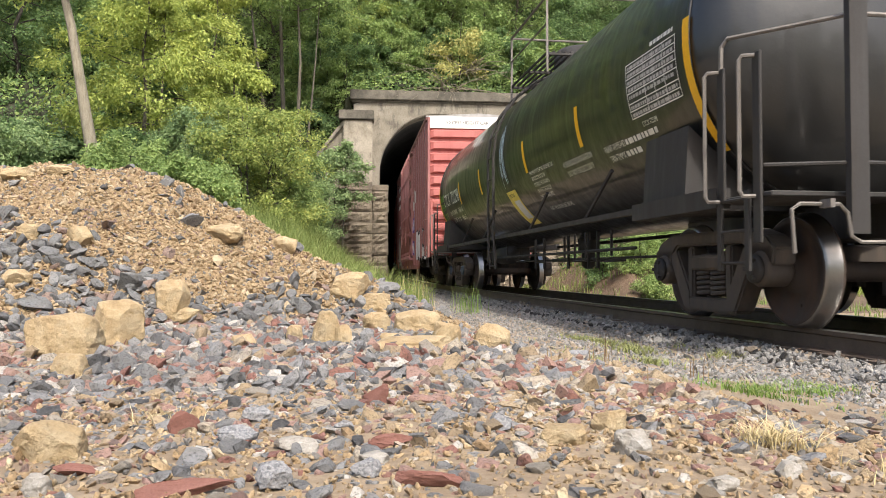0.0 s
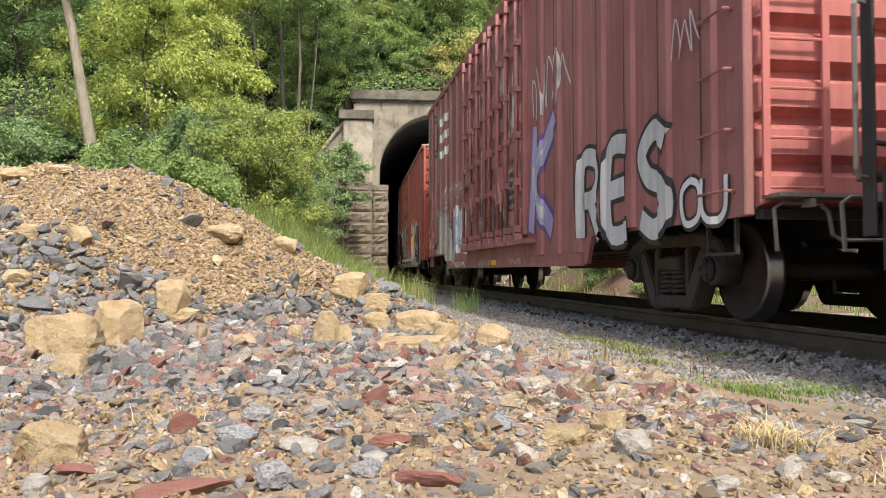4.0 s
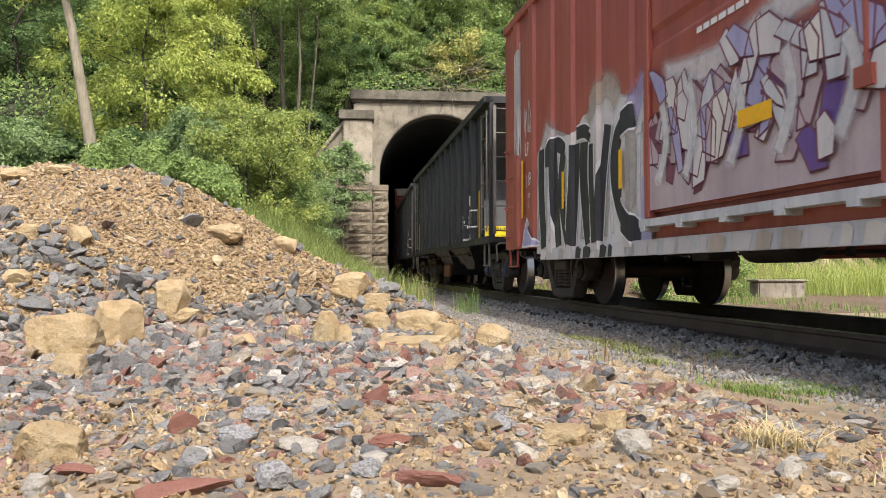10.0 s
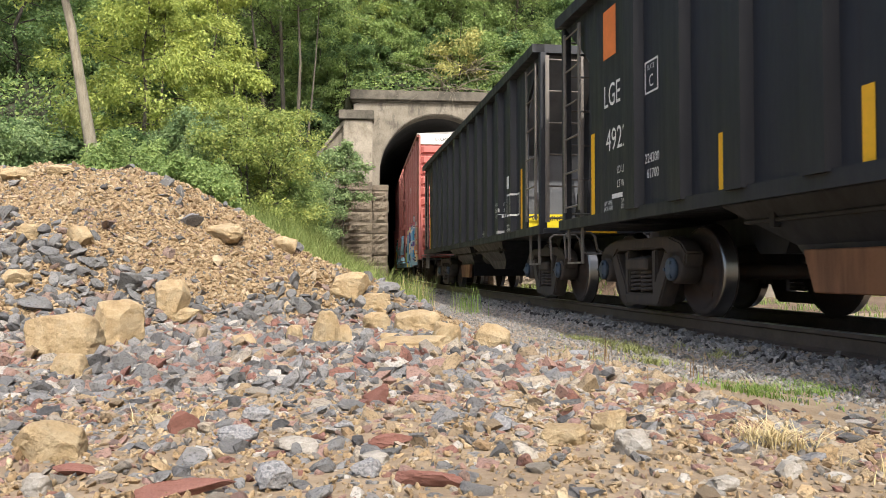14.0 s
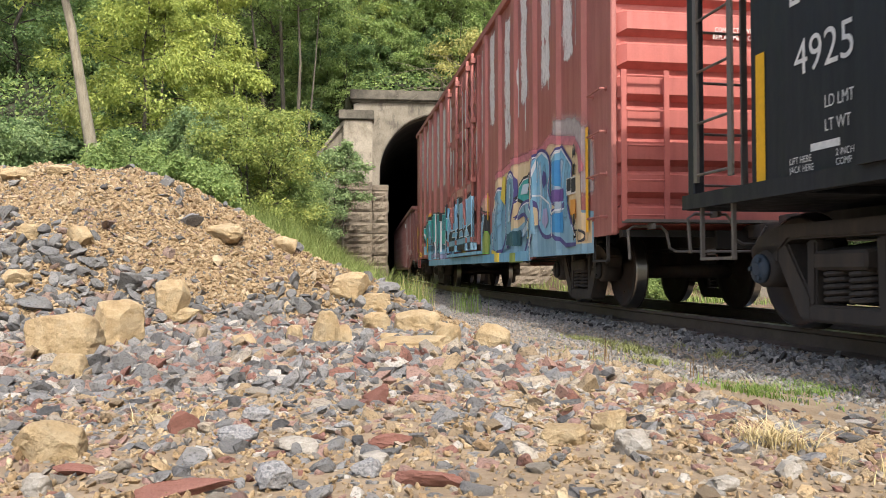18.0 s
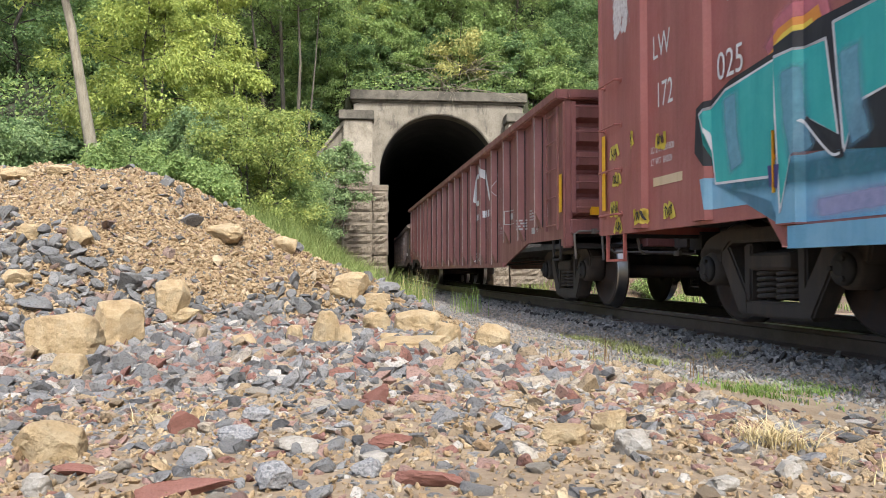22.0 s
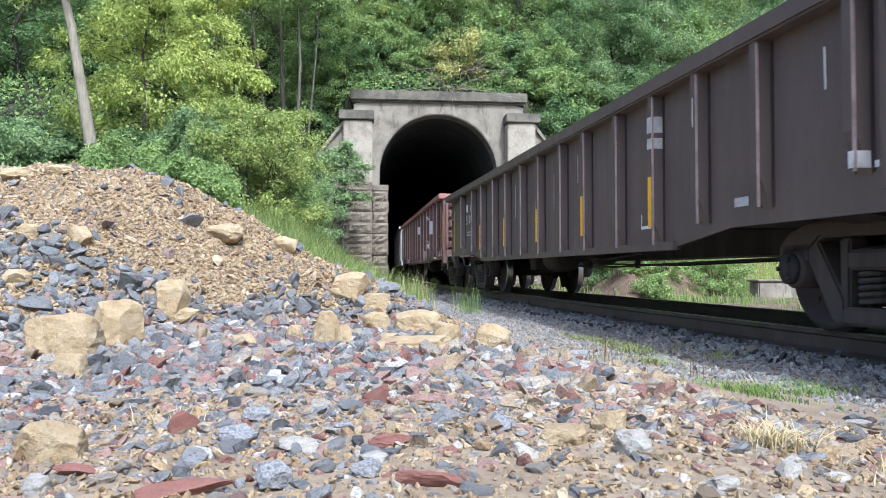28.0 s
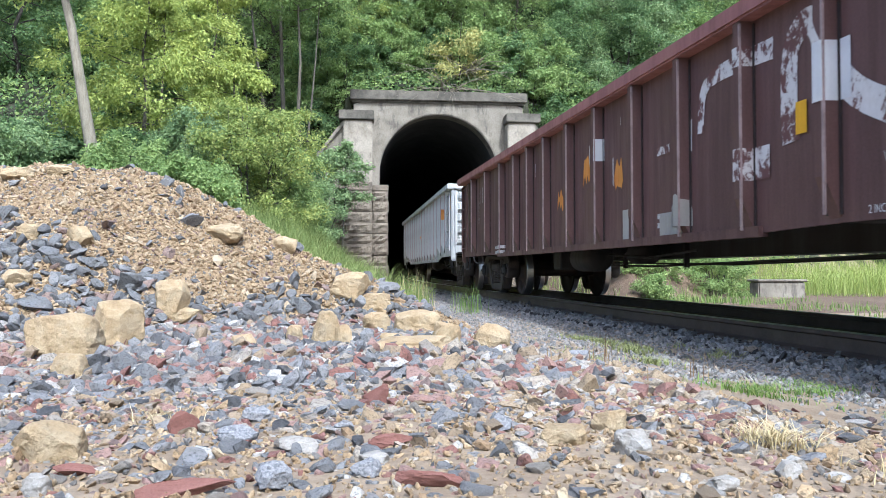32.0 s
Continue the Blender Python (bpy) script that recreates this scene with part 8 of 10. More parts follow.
def shape(car, side, pts, color, lift=0.008, edge=None, ew=0.05, shine=None, curve=0):
    """A painted form: fill, an outline round it and a thin light edge."""
    p = smooth_line(pts, curve, True) if curve else pts
    decal(car, side, lambda bm: add_poly(bm, p), SP[color], lift, "graffiti")
    if edge:
        decal(car, side, lambda bm: add_ribbon(bm, p + p[:2], ew), SP[edge], lift + 0.001, "graffiti")
    if shine:
        k = max(2, len(p) // 2)
        decal(car, side, lambda bm: add_ribbon(bm, [(y * 0.97 + 0.03 * p[0][0], z - 0.02) for y, z in p[:k + 1]], 0.02), SP[shine], lift + 0.002, "graffiti")


def stroke(car, side, pts, w, color, line, shade=None, shine=None, lift=0.008, edge=0.05, drift=(-0.1, -0.03)):
    """One letter of a piece: shadow block, dark outline, fill, highlight."""
    p = smooth_line(pts, 6)
    if shade:
        q = [(y + drift[0], z + drift[1]) for y, z in p]
        decal(car, side, lambda bm: add_ribbon(bm, q, w + edge), SP[shade], lift, "graffiti")
    decal(car, side, lambda bm: add_ribbon(bm, p, w + 2 * edge), SP[line], lift + 0.002, "graffiti")
    decal(car, side, lambda bm: add_ribbon(bm, p, w), SP[color], lift + 0.004, "graffiti")
    if shine:
        decal(car, side, lambda bm: add_ribbon(bm, [(y + w * 0.3, z + w * 0.1) for y, z in p[1:-1]], w * 0.14), SP[shine], lift + 0.006, "graffiti")


def haze(car, side, pts, w, color, lift=0.0035, name="overspray"):
    """Soft spray along a line, thinning out to both sides."""
    bm = bmesh.new()
    soft = bm.verts.layers.float.new("soft")
    p = smooth_line(pts, 4)
    rows = []
    for i, (y, z) in enumerate(p):
        a, b = p[max(0, i - 1)], p[min(len(p) - 1, i + 1)]
        dy, dz = b[0] - a[0], b[1] - a[1]
        k = math.hypot(dy, dz) or 1
        end = 0.0 if i in (0, len(p) - 1) else 1.0
        row = []
        for u, t in ((-0.5, 0.0), (-0.2, 0.8), (0.2, 0.8), (0.5, 0.0)):
            v = bm.verts.new((0, y - dz / k * w * u, z + dy / k * w * u))
            v[soft] = t * end
            row.append(v)
        rows.append(row)
    for a, b in zip(rows, rows[1:]):
        for i in range(3):
            bm.faces.new((a[i], a[i + 1], b[i + 1], b[i]))
    side.lay(bm, lift)
    m = MATS.get("haze " + color)
    if m is None:
        m, n, l, b = nodes_of("haze " + color)
        MATS["haze " + color] = m
        tone = HAZE.get(color, (0.5, 0.5, 0.5))
        b.inputs["Base Color"].default_value = (*tone, 1)
        b.inputs["Roughness"].default_value = 0.6
        at = n.new("ShaderNodeAttribute")
        at.attribute_name = "soft"
        sp = noise_node(n, l, 9, 5, 0.7)
        ad = n.new("ShaderNodeMath")
        ad.operation = "MULTIPLY_ADD"
        l.new(sp, ad.inputs[0])
        ad.inputs[1].default_value = 0.9
        ad.inputs[2].default_value = -0.45
        ad2 = n.new("ShaderNodeMath")
        ad2.use_clamp = True
        l.new(ad.outputs[0], ad2.inputs[0])
        l.new(at.outputs["Fac"], ad2.inputs[1])
        mul = n.new("ShaderNodeMath")
        mul.operation, mul.use_clamp = "MULTIPLY", True
        l.new(ad2.outputs[0], mul.inputs[0])
        l.new(at.outputs["Fac"], mul.inputs[1])
        mx, tr = n.new("ShaderNodeMixShader"), n.new("ShaderNodeBsdfTransparent")
        l.new(mul.outputs[0], mx.inputs[0])
        l.new(tr.outputs[0], mx.inputs[1])
        l.new(b.outputs[0], mx.inputs[2])
        l.new(mx.outputs[0], n["Material Output"].inputs["Surface"])
    return part(name, bm, m, car)


HAZE = {"grey": (0.38, 0.36, 0.32), "sand": (0.42, 0.36, 0.3), "white": (0.66, 0.65, 0.64), "black": (0.02, 0.02, 0.025), "pale": (0.5, 0.6, 0.66), "pink": (0.62, 0.2, 0.24), "peach": (0.62, 0.34, 0.26), "sky": (0.2, 0.4, 0.52), "lilac": (0.4, 0.36, 0.55), "teal": (0.04, 0.16, 0.2), "chalk": (0.52, 0.48, 0.46)}


def shards(car, side, y0, y1, z0, z1, colors, count, seed, lift=0.008, edge="maroon", wide=1.0):
    """Interlocking splinters of a wild-style piece."""
    r = random.Random(seed)
    for k in range(count):
        y, z = y0 + (y1 - y0) * (k + r.random()) / count, r.uniform(z0, z1 - 0.25)
        h, w, lean = r.uniform(0.25, 0.6), r.uniform(0.08, 0.2) * wide, r.uniform(-0.22, 0.22)
        h = min(h, z1 - z)
        pts = [(y, z), (y + w * r.uniform(0.6, 1.0), z + r.uniform(-0.05, 0.08)), (y + w + lean, z + h * r.uniform(0.7, 1)), (y + lean + w * 0.4, z + h), (y + lean * 0.6 - w * 0.2, z + h * 0.6)]
        shape(car, side, pts, r.choice(colors), lift + 0.0004 * k, edge, 0.018)


def ring(car, side, y, z, ry, rz, w, color, lift=0.006, name="emblem"):
    pts = [(y + ry * math.cos(2 * math.pi * i / 32), z + rz * math.sin(2 * math.pi * i / 32)) for i in range(33)]
    decal(car, side, lambda bm: add_ribbon(bm, pts, w), SP[color], lift, name)


# maroon box car
door_b = Side(1.66, shift=0.15)
shape(box_b, side_b, [(6.78, 0.9), (6.91, 1.03), (6.48, 1.21), (6.31, 1.63), (5.94, 1.99), (5.74, 1.77), (5.5, 2.01), (5.28, 2.02), (4.99, 1.78), (4.57, 2.03), (4.54, 1.66), (4.33, 1.54), (4.3, 1.25), (4.14, 0.94), (3.84, 0.84), (3.84, 0.7), (5.11, 0.7), (5.22, 0.88)], "grey", 0.004)
haze(box_b, side_b, [(6.7, 0.95), (6.4, 1.4), (5.95, 1.95), (5.3, 2.03), (4.6, 2.0)], 0.22, "grey", 0.0045)
haze(box_b, side_b, [(6.95, 1.0), (6.6, 1.3)], 0.25, "black", 0.0052)
for q in ([(6.5, 1.2), (6.3, 1.6), (6.1, 1.7)], [(4.98, 1.75), (4.9, 1.4), (4.75, 1.0), (4.7, 0.75)], [(5.6, 1.3), (5.4, 1.6), (5.3, 1.2)], [(4.55, 2.0), (4.52, 1.6), (4.3, 1.5)]):
    decal(box_b, side_b, lambda bm, q=q: add_ribbon(bm, smooth_line(q, 4), [0.02, 0.035]), SP["black"], 0.0065, "graffiti")
for q in ([(4.32, 1.45), (4.25, 1.75), (4.13, 1.85), (4.1, 1.6)], [(4.28, 1.3), (4.15, 1.35), (4.05, 1.45)], [(4.3, 1.2), (4.2, 1.3), (4.05, 1.22)]):
    decal(box_b, side_b, lambda bm, q=q: add_ribbon(bm, smooth_line(q, 4), 0.05), SP["black"], 0.0066, "graffiti")
shape(box_b, side_b, [(4.05, 1.25), (3.95, 0.98), (3.72, 0.98), (3.7, 1.3)], "black", 0.0062)
for i, q in enumerate(([(4.08, 1.95), (3.96, 1.87), (3.7, 1.87), (3.66, 1.41), (3.84, 0.98), (3.98, 0.9), (4.05, 1.48)],
                       [(3.55, 1.87), (3.4, 1.93), (3.28, 1.86), (3.21, 1.76), (3.0, 1.9), (2.88, 1.74), (2.86, 1.15), (2.95, 0.88), (3.38, 0.88), (3.55, 0.95)],
                       [(2.78, 1.86), (2.63, 1.93), (2.45, 1.78), (2.32, 1.9), (2.2, 1.8), (2.2, 0.9), (2.74, 0.88), (2.8, 1.4)])):
    shape(box_b, side_b, q, "white", 0.0072, curve=2)
    haze(box_b, side_b, [(q[0][0] - 0.1, 1.75), (q[0][0] - 0.2, 1.4), (q[0][0] - 0.15, 1.0)], 0.3, "pale", 0.0082)
    haze(box_b, side_b, [(q[0][0] - 0.3, 1.2), (q[0][0] - 0.35, 0.95)], 0.2, "lilac", 0.0084)
streaks(box_b, side_b, 4.05, 2.25, 0.95, 1.85, "pale", 22, 312, 0.03, 0.0095, "graffiti")
streaks(box_b, side_b, 4.0, 2.3, 0.95, 1.3, "grey", 16, 315, 0.03, 0.01, "graffiti")
for i, (a, b, z0, z1) in enumerate(((6.74, 6.24, 2.24, 2.5), (5.95, 5.47, 2.2, 2.5), (5.28, 4.65, 2.2, 2.52), (4.4, 3.85, 2.2, 2.52), (3.66, 3.06, 2.18, 2.48), (2.98, 2.4, 2.2, 2.46))):
    for part_no in range(4):
        y_ = a + (b - a) * (part_no + 0.1) / 4
        scribble(box_b, side_b, y_, y_ + (b - a) / 4.4, z0 + 0.04, z1, "white", 20 + 4 * i + part_no, 1, 0.014)
    decal(box_b, side_b, lambda bm, a=a, b=b, z0=z0: add_ribbon(bm, smooth_line([(a, z0 + 0.03), ((a + b) / 2, z0 - 0.06), (b, z0 + 0.06)], 4), 0.014), SP["chalk"], 0.008, "graffiti_tag")
# pale, sun-bleached paint at the end of the car
for y_ in (8.3, 7.95, 7.25, 6.5):
    haze(box_b, side_b, [(y_, 4.95), (y_ - 0.05, 3.8), (y_, 2.6)], 0.6, "sand", 0.0036, "faded_paint")
# narrow dark haze strips along the same edge of each post
for y_ in steps_b:
    haze(box_b, side_b, [(y_ + 0.1, 4.9), (y_ + 0.12, 3.0), (y_ + 0.1, 1.0)], 0.16, "black", 0.0034, "grime")
piece(box_b, side_b, "RES", -5.0, -7.6, 0.85, 1.7, "silver", "black", 0.2, 5, 0.05)
piece(box_b, side_b, "OU", -7.65, -8.5, 0.84, 1.2, "white", "black", 0.06, 6, 0.03)
piece(box_b, side_b, "K", -2.75, -4.3, 0.98, 2.6, "lilac", "purple", 0.3, 7, 0.07, 0.006, 0.2, "silver")
scribble(box_b, side_b, -2.9, -4.6, 2.7, 3.3, "chalk", 40, 6, 0.04)
for y, z, s in ((0.5, 1.2, 41), (-0.2, 2.1, 42), (-0.9, 1.6, 43), (-1.9, 2.6, 44), (-1.3, 3.4, 45), (1.3, 3.0, 46), (0.9, 2.2, 47)):
    scribble(box_b, door_b, y, y - 0.35, z, z + 0.25, "chalk", s, 4, 0.016)
streaks(box_b, door_b, -2.5, 2.0, 1.1, 3.8, "chalk", 26, 48, 0.05)
streaks(box_b, door_b, -2.5, 2.0, 1.0, 2.2, "black", 12, 49, 0.16, 0.003, "grease_streaks")
for i, w in enumerate(("IMPORTANT", "DO NOT", "OPERATE", "DOOR ON", "ROLLERS")):
    letter(box_b, door_b, w, -1.85, 2.0 - 0.14 * i, 0.07, dull_white, 0.8)
for i, w in enumerate(("UP TO", "TO CLOSE", "DOOR")):
    letter(box_b, door_b, w, -1.9, 1.2 - 0.12 * i, 0.06, dull_white, 0.8)
letter(box_b, door_b, "OPEN", -0.85, 0.97, 0.06, white_mat, 0.8)
letter(box_b, side_b, "CP", 7.48, 2.34, 0.19, white_mat, 0.72)
letter(box_b, side_b, "218", 7.5, 1.91, 0.2, white_mat, 0.66)
letter(box_b, side_b, "046", 6.75, 1.91, 0.21, white_mat, 0.72)
letter(box_b, side_b, "210300", 6.66, 1.76, 0.07, white_mat)
letter(box_b, side_b, "75700", 6.6, 1.65, 0.07, white_mat)
letter(box_b, side_b, "Ld Lmt", 7.46, 1.77, 0.065, white_mat)
letter(box_b, side_b, "Lt Wt", 7.46, 1.65, 0.065, white_mat)
ring(box_b, side_b, 6.95, 4.1, 0.42, 0.55, 0.06, "black")
ring(box_b, side_b, 6.95, 4.1, 0.3, 0.42, 0.05, "black", 0.007)
for i in range(3):
    bars(box_b, side_b, 6.0, 4.4 - 0.42 * i, 1.5, 0.2, 1, white_mat, 50 + i)
for a, b, z0, z1 in ((5.4, 5.78, 1.07, 1.18), (2.25, 2.67, 1.07, 1.17), (7.08, 7.48, 1.1, 1.2), (7.08, 7.48, 1.4, 1.51), (7.92, 8.09, 1.08, 1.29), (7.7, 7.78, 1.08, 1.29)):
    patch(box_b, side_b, a, b, z0, z1, yellow_mat, 0.009)
for i in range(6):
    patch(box_b, side_b, 8.16, 8.28, 1.0 + 0.1 * i, 1.1 + 0.1 * i, white_mat if i % 2 else plain_mat("red reflective sheet", (0.4, 0.02, 0.02), 0.45, 0, 0.08, 20), 0.008)
sill_b = Side(1.59, shift=0.15)
patch(box_b, sill_b, -0.66, -0.24, 0.565, 0.655, yellow_mat, 0.012)
scribble(box_b, sill_b, 1.0, -0.3, 0.57, 0.65, "chalk", 60, 7, 0.015)
scribble(box_b, sill_b, -1.6, -2.4, 0.57, 0.65, "chalk", 61, 5, 0.015)
scribble(box_b, sill_b, 4.0, 2.4, 0.57, 0.66, "white", 62, 5, 0.03)
scribble(box_b, Side(1.58, shift=0.15), -7.6, -8.2, 2.3, 2.6, "chalk", 63, 4, 0.02)

# dark red box car
door_d = Side(1.64, shift=0.3)
shape(box_d, side_d, [(5.25, 2.1), (5.0, 2.26), (4.81, 2.42), (4.43, 2.22), (3.74, 2.13), (3.4, 2.3), (3.0, 2.3), (2.6, 2.5), (2.3, 2.32), (2.0, 2.2), (1.69, 2.15), (1.5, 2.25), (1.5, 0.7), (5.3, 0.7)], "chalk", 0.0042)
haze(box_d, side_d, [(5.0, 2.1), (4.75, 2.35), (4.4, 2.15)], 0.45, "chalk", 0.0052)
haze(box_d, side_d, [(3.3, 2.1), (2.7, 2.5), (2.3, 2.2)], 0.5, "sand", 0.0052)
haze(box_d, side_d, [(2.0, 2.0), (1.7, 2.3), (1.52, 2.2)], 0.45, "lilac", 0.0052)
for y_ in (5.2, 4.75, 3.95, 3.4, 2.7, 2.0, 1.7):
    haze(box_d, side_d, [(y_, 2.0), (y_ - 0.04, 1.4), (y_ + 0.05, 0.75)], 0.26, "grey", 0.0055)
    haze(box_d, side_d, [(y_ - 0.18, 1.9), (y_ - 0.15, 1.3), (y_ - 0.2, 0.8)], 0.16, "white", 0.0058)
for k, (w_, q) in enumerate(((0.27, [(5.04, 2.15), (5.05, 1.53), (4.93, 0.78)]), (0.24, [(4.47, 2.05), (4.42, 1.5), (4.3, 0.78)]), (0.2, [(4.65, 1.85), (4.6, 2.08), (4.3, 2.1), (4.05, 1.98)]),
                             (0.22, [(4.1, 1.95), (4.2, 1.6), (4.12, 1.2), (3.92, 0.78)]), (0.26, [(3.62, 2.0), (3.64, 1.6), (3.78, 0.78)]), (0.26, [(3.34, 1.98), (3.36, 1.5), (3.2, 0.78)]),
                             (0.16, [(3.6, 2.12), (3.3, 2.1), (3.04, 1.95)]), (0.15, [(3.0, 1.9), (2.98, 1.4), (2.92, 0.78)]), (0.2, [(2.6, 2.05), (2.75, 1.5), (2.86, 0.8)]),
                             (0.24, [(1.9, 2.02), (2.3, 1.9), (2.42, 1.5), (2.2, 1.05), (1.75, 0.8)]))):
    stroke(box_d, side_d, q, w_, "black", "white", None, None, 0.0085 + 0.0007 * k, 0.022)
shape(box_d, side_d, [(6.0, 0.82), (5.91, 1.02), (5.74, 1.25), (5.62, 1.08), (5.32, 0.91), (5.1, 0.86), (5.11, 0.82)], "lilac", 0.02, "white", 0.03)
shape(box_d, side_d, [(1.74, 0.68), (1.5, 0.68), (1.5, 1.35), (1.72, 1.37)], "lilac", 0.03)
cloud(box_d, door_d, 1.4, -1.55, 1.02, 2.2, "rose", 72, 0.3)
shards(box_d, door_d, 1.25, -1.6, 1.05, 2.05, ["rose", "maroon", "purple", "rose", "lilac"], 30, 73, 0.006, "maroon", 1.7)
shards(box_d, door_d, 1.2, -1.7, 1.1, 2.3, ["bone", "chalk", "silver", "rose", "chalk", "lilac"], 34, 74, 0.018, "maroon", 1.5)
for y_, z_ in ((1.1, 2.0), (0.6, 2.1), (-0.1, 1.9), (-0.7, 2.0), (-1.3, 1.9)):
    haze(box_d, door_d, [(y_, z_), (y_ - 0.1, 1.6), (y_ + 0.1, 1.2)], 0.2, "white", 0.036)
haze(box_d, door_d, [(1.2, 2.2), (0.2, 2.1), (-0.8, 2.25), (-1.4, 2.3)], 0.4, "white", 0.006)
# beige ground of the large letters, with a ragged upper edge
cloud(box_d, side_d, -1.9, -5.95, 0.66, 2.2, "sand", 71, 0.1)
streaks(box_d, side_d, -2.0, -5.9, 1.7, 2.3, "sand", 40, 305, 0.07, 0.0042, "graffiti")
haze(box_d, side_d, [(-1.9, 1.4), (-2.3, 1.9), (-2.7, 1.5)], 0.7, "lilac", 0.0055)
streaks(box_d, side_d, -1.8, -2.75, 0.9, 2.1, "white", 14, 306, 0.05, 0.006, "graffiti")
streaks(box_d, side_d, -1.8, -2.75, 0.9, 2.0, "maroon", 8, 307, 0.05, 0.0065, "graffiti")
for q in ([(-2.7, 2.0), (-2.66, 1.2), (-2.84, 0.72), (-3.02, 1.3)], [(-3.3, 1.6), (-3.3, 0.9), (-3.62, 0.9), (-3.5, 1.7)], [(-4.18, 1.95), (-4.16, 0.9), (-4.3, 0.9), (-4.3, 1.8)], [(-4.46, 1.65), (-4.44, 1.0), (-4.7, 0.95), (-4.6, 1.6)], [(-4.8, 1.85), (-4.86, 0.95), (-5.12, 0.95), (-5.1, 1.6)], [(-5.28, 1.7), (-5.28, 1.4), (-5.56, 1.25), (-5.46, 1.6)], [(-5.72, 1.9), (-5.74, 0.75), (-5.96, 0.8), (-5.95, 2.0)]):
    shape(box_d, side_d, q, "deepteal", 0.007, "black", 0.04)
    shape(box_d, side_d, [(q[0][0] - 0.04, q[0][1] - 0.2), (q[0][0] - 0.05, q[0][1] - 0.45), (q[2][0] + 0.06, q[2][1] + 0.2), (q[2][0] + 0.04, q[2][1] + 0.4)], "steel", 0.0085)
stroke(box_d, side_d, [(-2.95, 0.72), (-2.98, 1.4), (-3.1, 1.78), (-3.42, 1.9), (-3.68, 1.65), (-3.78, 0.72)], 0.19, "bone", "black", None, "white", 0.01, 0.045)
stroke(box_d, side_d, [(-3.99, 1.98), (-3.98, 1.3), (-3.99, 0.72)], 0.2, "bone", "black", None, "white", 0.017, 0.04)
stroke(box_d, side_d, [(-4.34, 0.72), (-4.35, 1.7), (-4.52, 1.95), (-4.7, 1.75), (-4.82, 0.74)], 0.15, "bone", "black", None, "white", 0.024, 0.04)
stroke(box_d, side_d, [(-5.5, 1.6), (-5.6, 1.38), (-5.73, 1.5), (-5.68, 1.85), (-5.48, 1.98), (-5.25, 1.83), (-5.17, 1.5), (-5.36, 1.22), (-5.6, 1.04), (-5.66, 0.84), (-5.48, 0.72), (-5.27, 0.82), (-5.2, 1.08)], 0.15, "bone", "black", None, "white", 0.031, 0.045)
cloud(box_d, side_d, -6.05, -6.7, 1.25, 2.2, "sand", 78, 0.35, 0.0045)
cloud(box_d, side_d, -6.1, -6.8, 0.72, 1.15, "sand", 79, 0.4, 0.0045)
haze(box_d, side_d, [(-6.2, 1.8), (-6.5, 1.9)], 0.4, "pale", 0.006)
for i, w in enumerate(("W", "I", "N", "R")):
    piece(box_d, door_d, w, 0.45 - 0.25 * i, 0.22 - 0.25 * i, 2.9, 3.3, "white", None, 0.03, 90 + i)
bars(box_d, door_d, 0.5, 2.45, 0.8, 0.05, 1, white_mat, 5)
letter(box_d, side_d, "LRS", 5.9, 2.18, 0.2, white_mat, 0.75)
letter(box_d, side_d, "1059", 5.85, 1.7, 0.2, white_mat, 0.75)
letter(box_d, side_d, "LD LMT", 5.75, 1.52, 0.07, white_mat)
letter(box_d, side_d, "LT WT", 5.75, 1.4, 0.07, white_mat)
scribble(box_d, side_d, 6.3, 6.1, 2.3, 3.8, "chalk", 92, 8, 0.02)
scribble(box_d, side_d, 5.9, 5.4, 2.5, 2.9, "chalk", 93, 5, 0.02)
for y, z0, z1 in ((5.93, 1.25, 2.12), (4.05, 1.25, 1.72), (2.1, 1.3, 1.7), (-4.03, 1.25, 1.8), (-6.4, 1.2, 2.1)):
    patch(box_d, side_d, y - 0.045, y + 0.045, z0, z1, yellow_mat, 0.04)
patch(box_d, door_d, -0.15, -0.58, 1.5, 1.63, yellow_mat, 0.04)
for i in range(5):
    bars(box_d, side_d, -6.15, 1.6 - 0.09 * i, 0.4, 0.04, 1, white_mat, 95 + i, 0.008)
letter(box_d, side_d, "2 INCH TREAD COMP. SHOES", -5.9, 0.68, 0.045, white_mat)
end_letter(box_d, "NO RE", 0.5, -h_d - 0.11, 2.72, 0.1, white_mat)

# feet of the letters on the sill
foot_d = Side(1.59, shift=0.3)
fr_ = random.Random(77)
y_ = 5.0
while y_ > -4.9:
    w_ = fr_.uniform(0.12, 0.3)
    shape(box_d, foot_d, [(y_, 0.615), (y_ - 0.03, 0.74), (y_ - w_ * 0.5, 0.755), (y_ - w_, 0.72), (y_ - w_ * 0.8, 0.615)], fr_.choice(["chalk", "black", "bone", "sand", "chalk", "grey"]), 0.006)
    y_ -= w_ + fr_.uniform(0.0, 0.1)

# red box car with blue work
door_g = Side(1.65, shift=0.225)
shape(box_g, side_g, [(6.56, 1.2), (5.17, 1.22), (4.12, 1.1), (3.24, 1.15), (2.21, 1.15), (1.1, 1.15), (1.1, 0.78), (5.6, 0.78), (5.7, 0.95), (6.5, 0.95)], "sky", 0.004)
haze(box_g, side_g, [(6.4, 1.15), (5.0, 1.1), (3.0, 1.1), (1.2, 1.1)], 0.3, "teal", 0.0043)
haze(box_g, side_g, [(5.4, 0.85), (4.0, 0.9), (2.6, 0.82), (1.3, 0.9)], 0.22, "lilac", 0.0044)
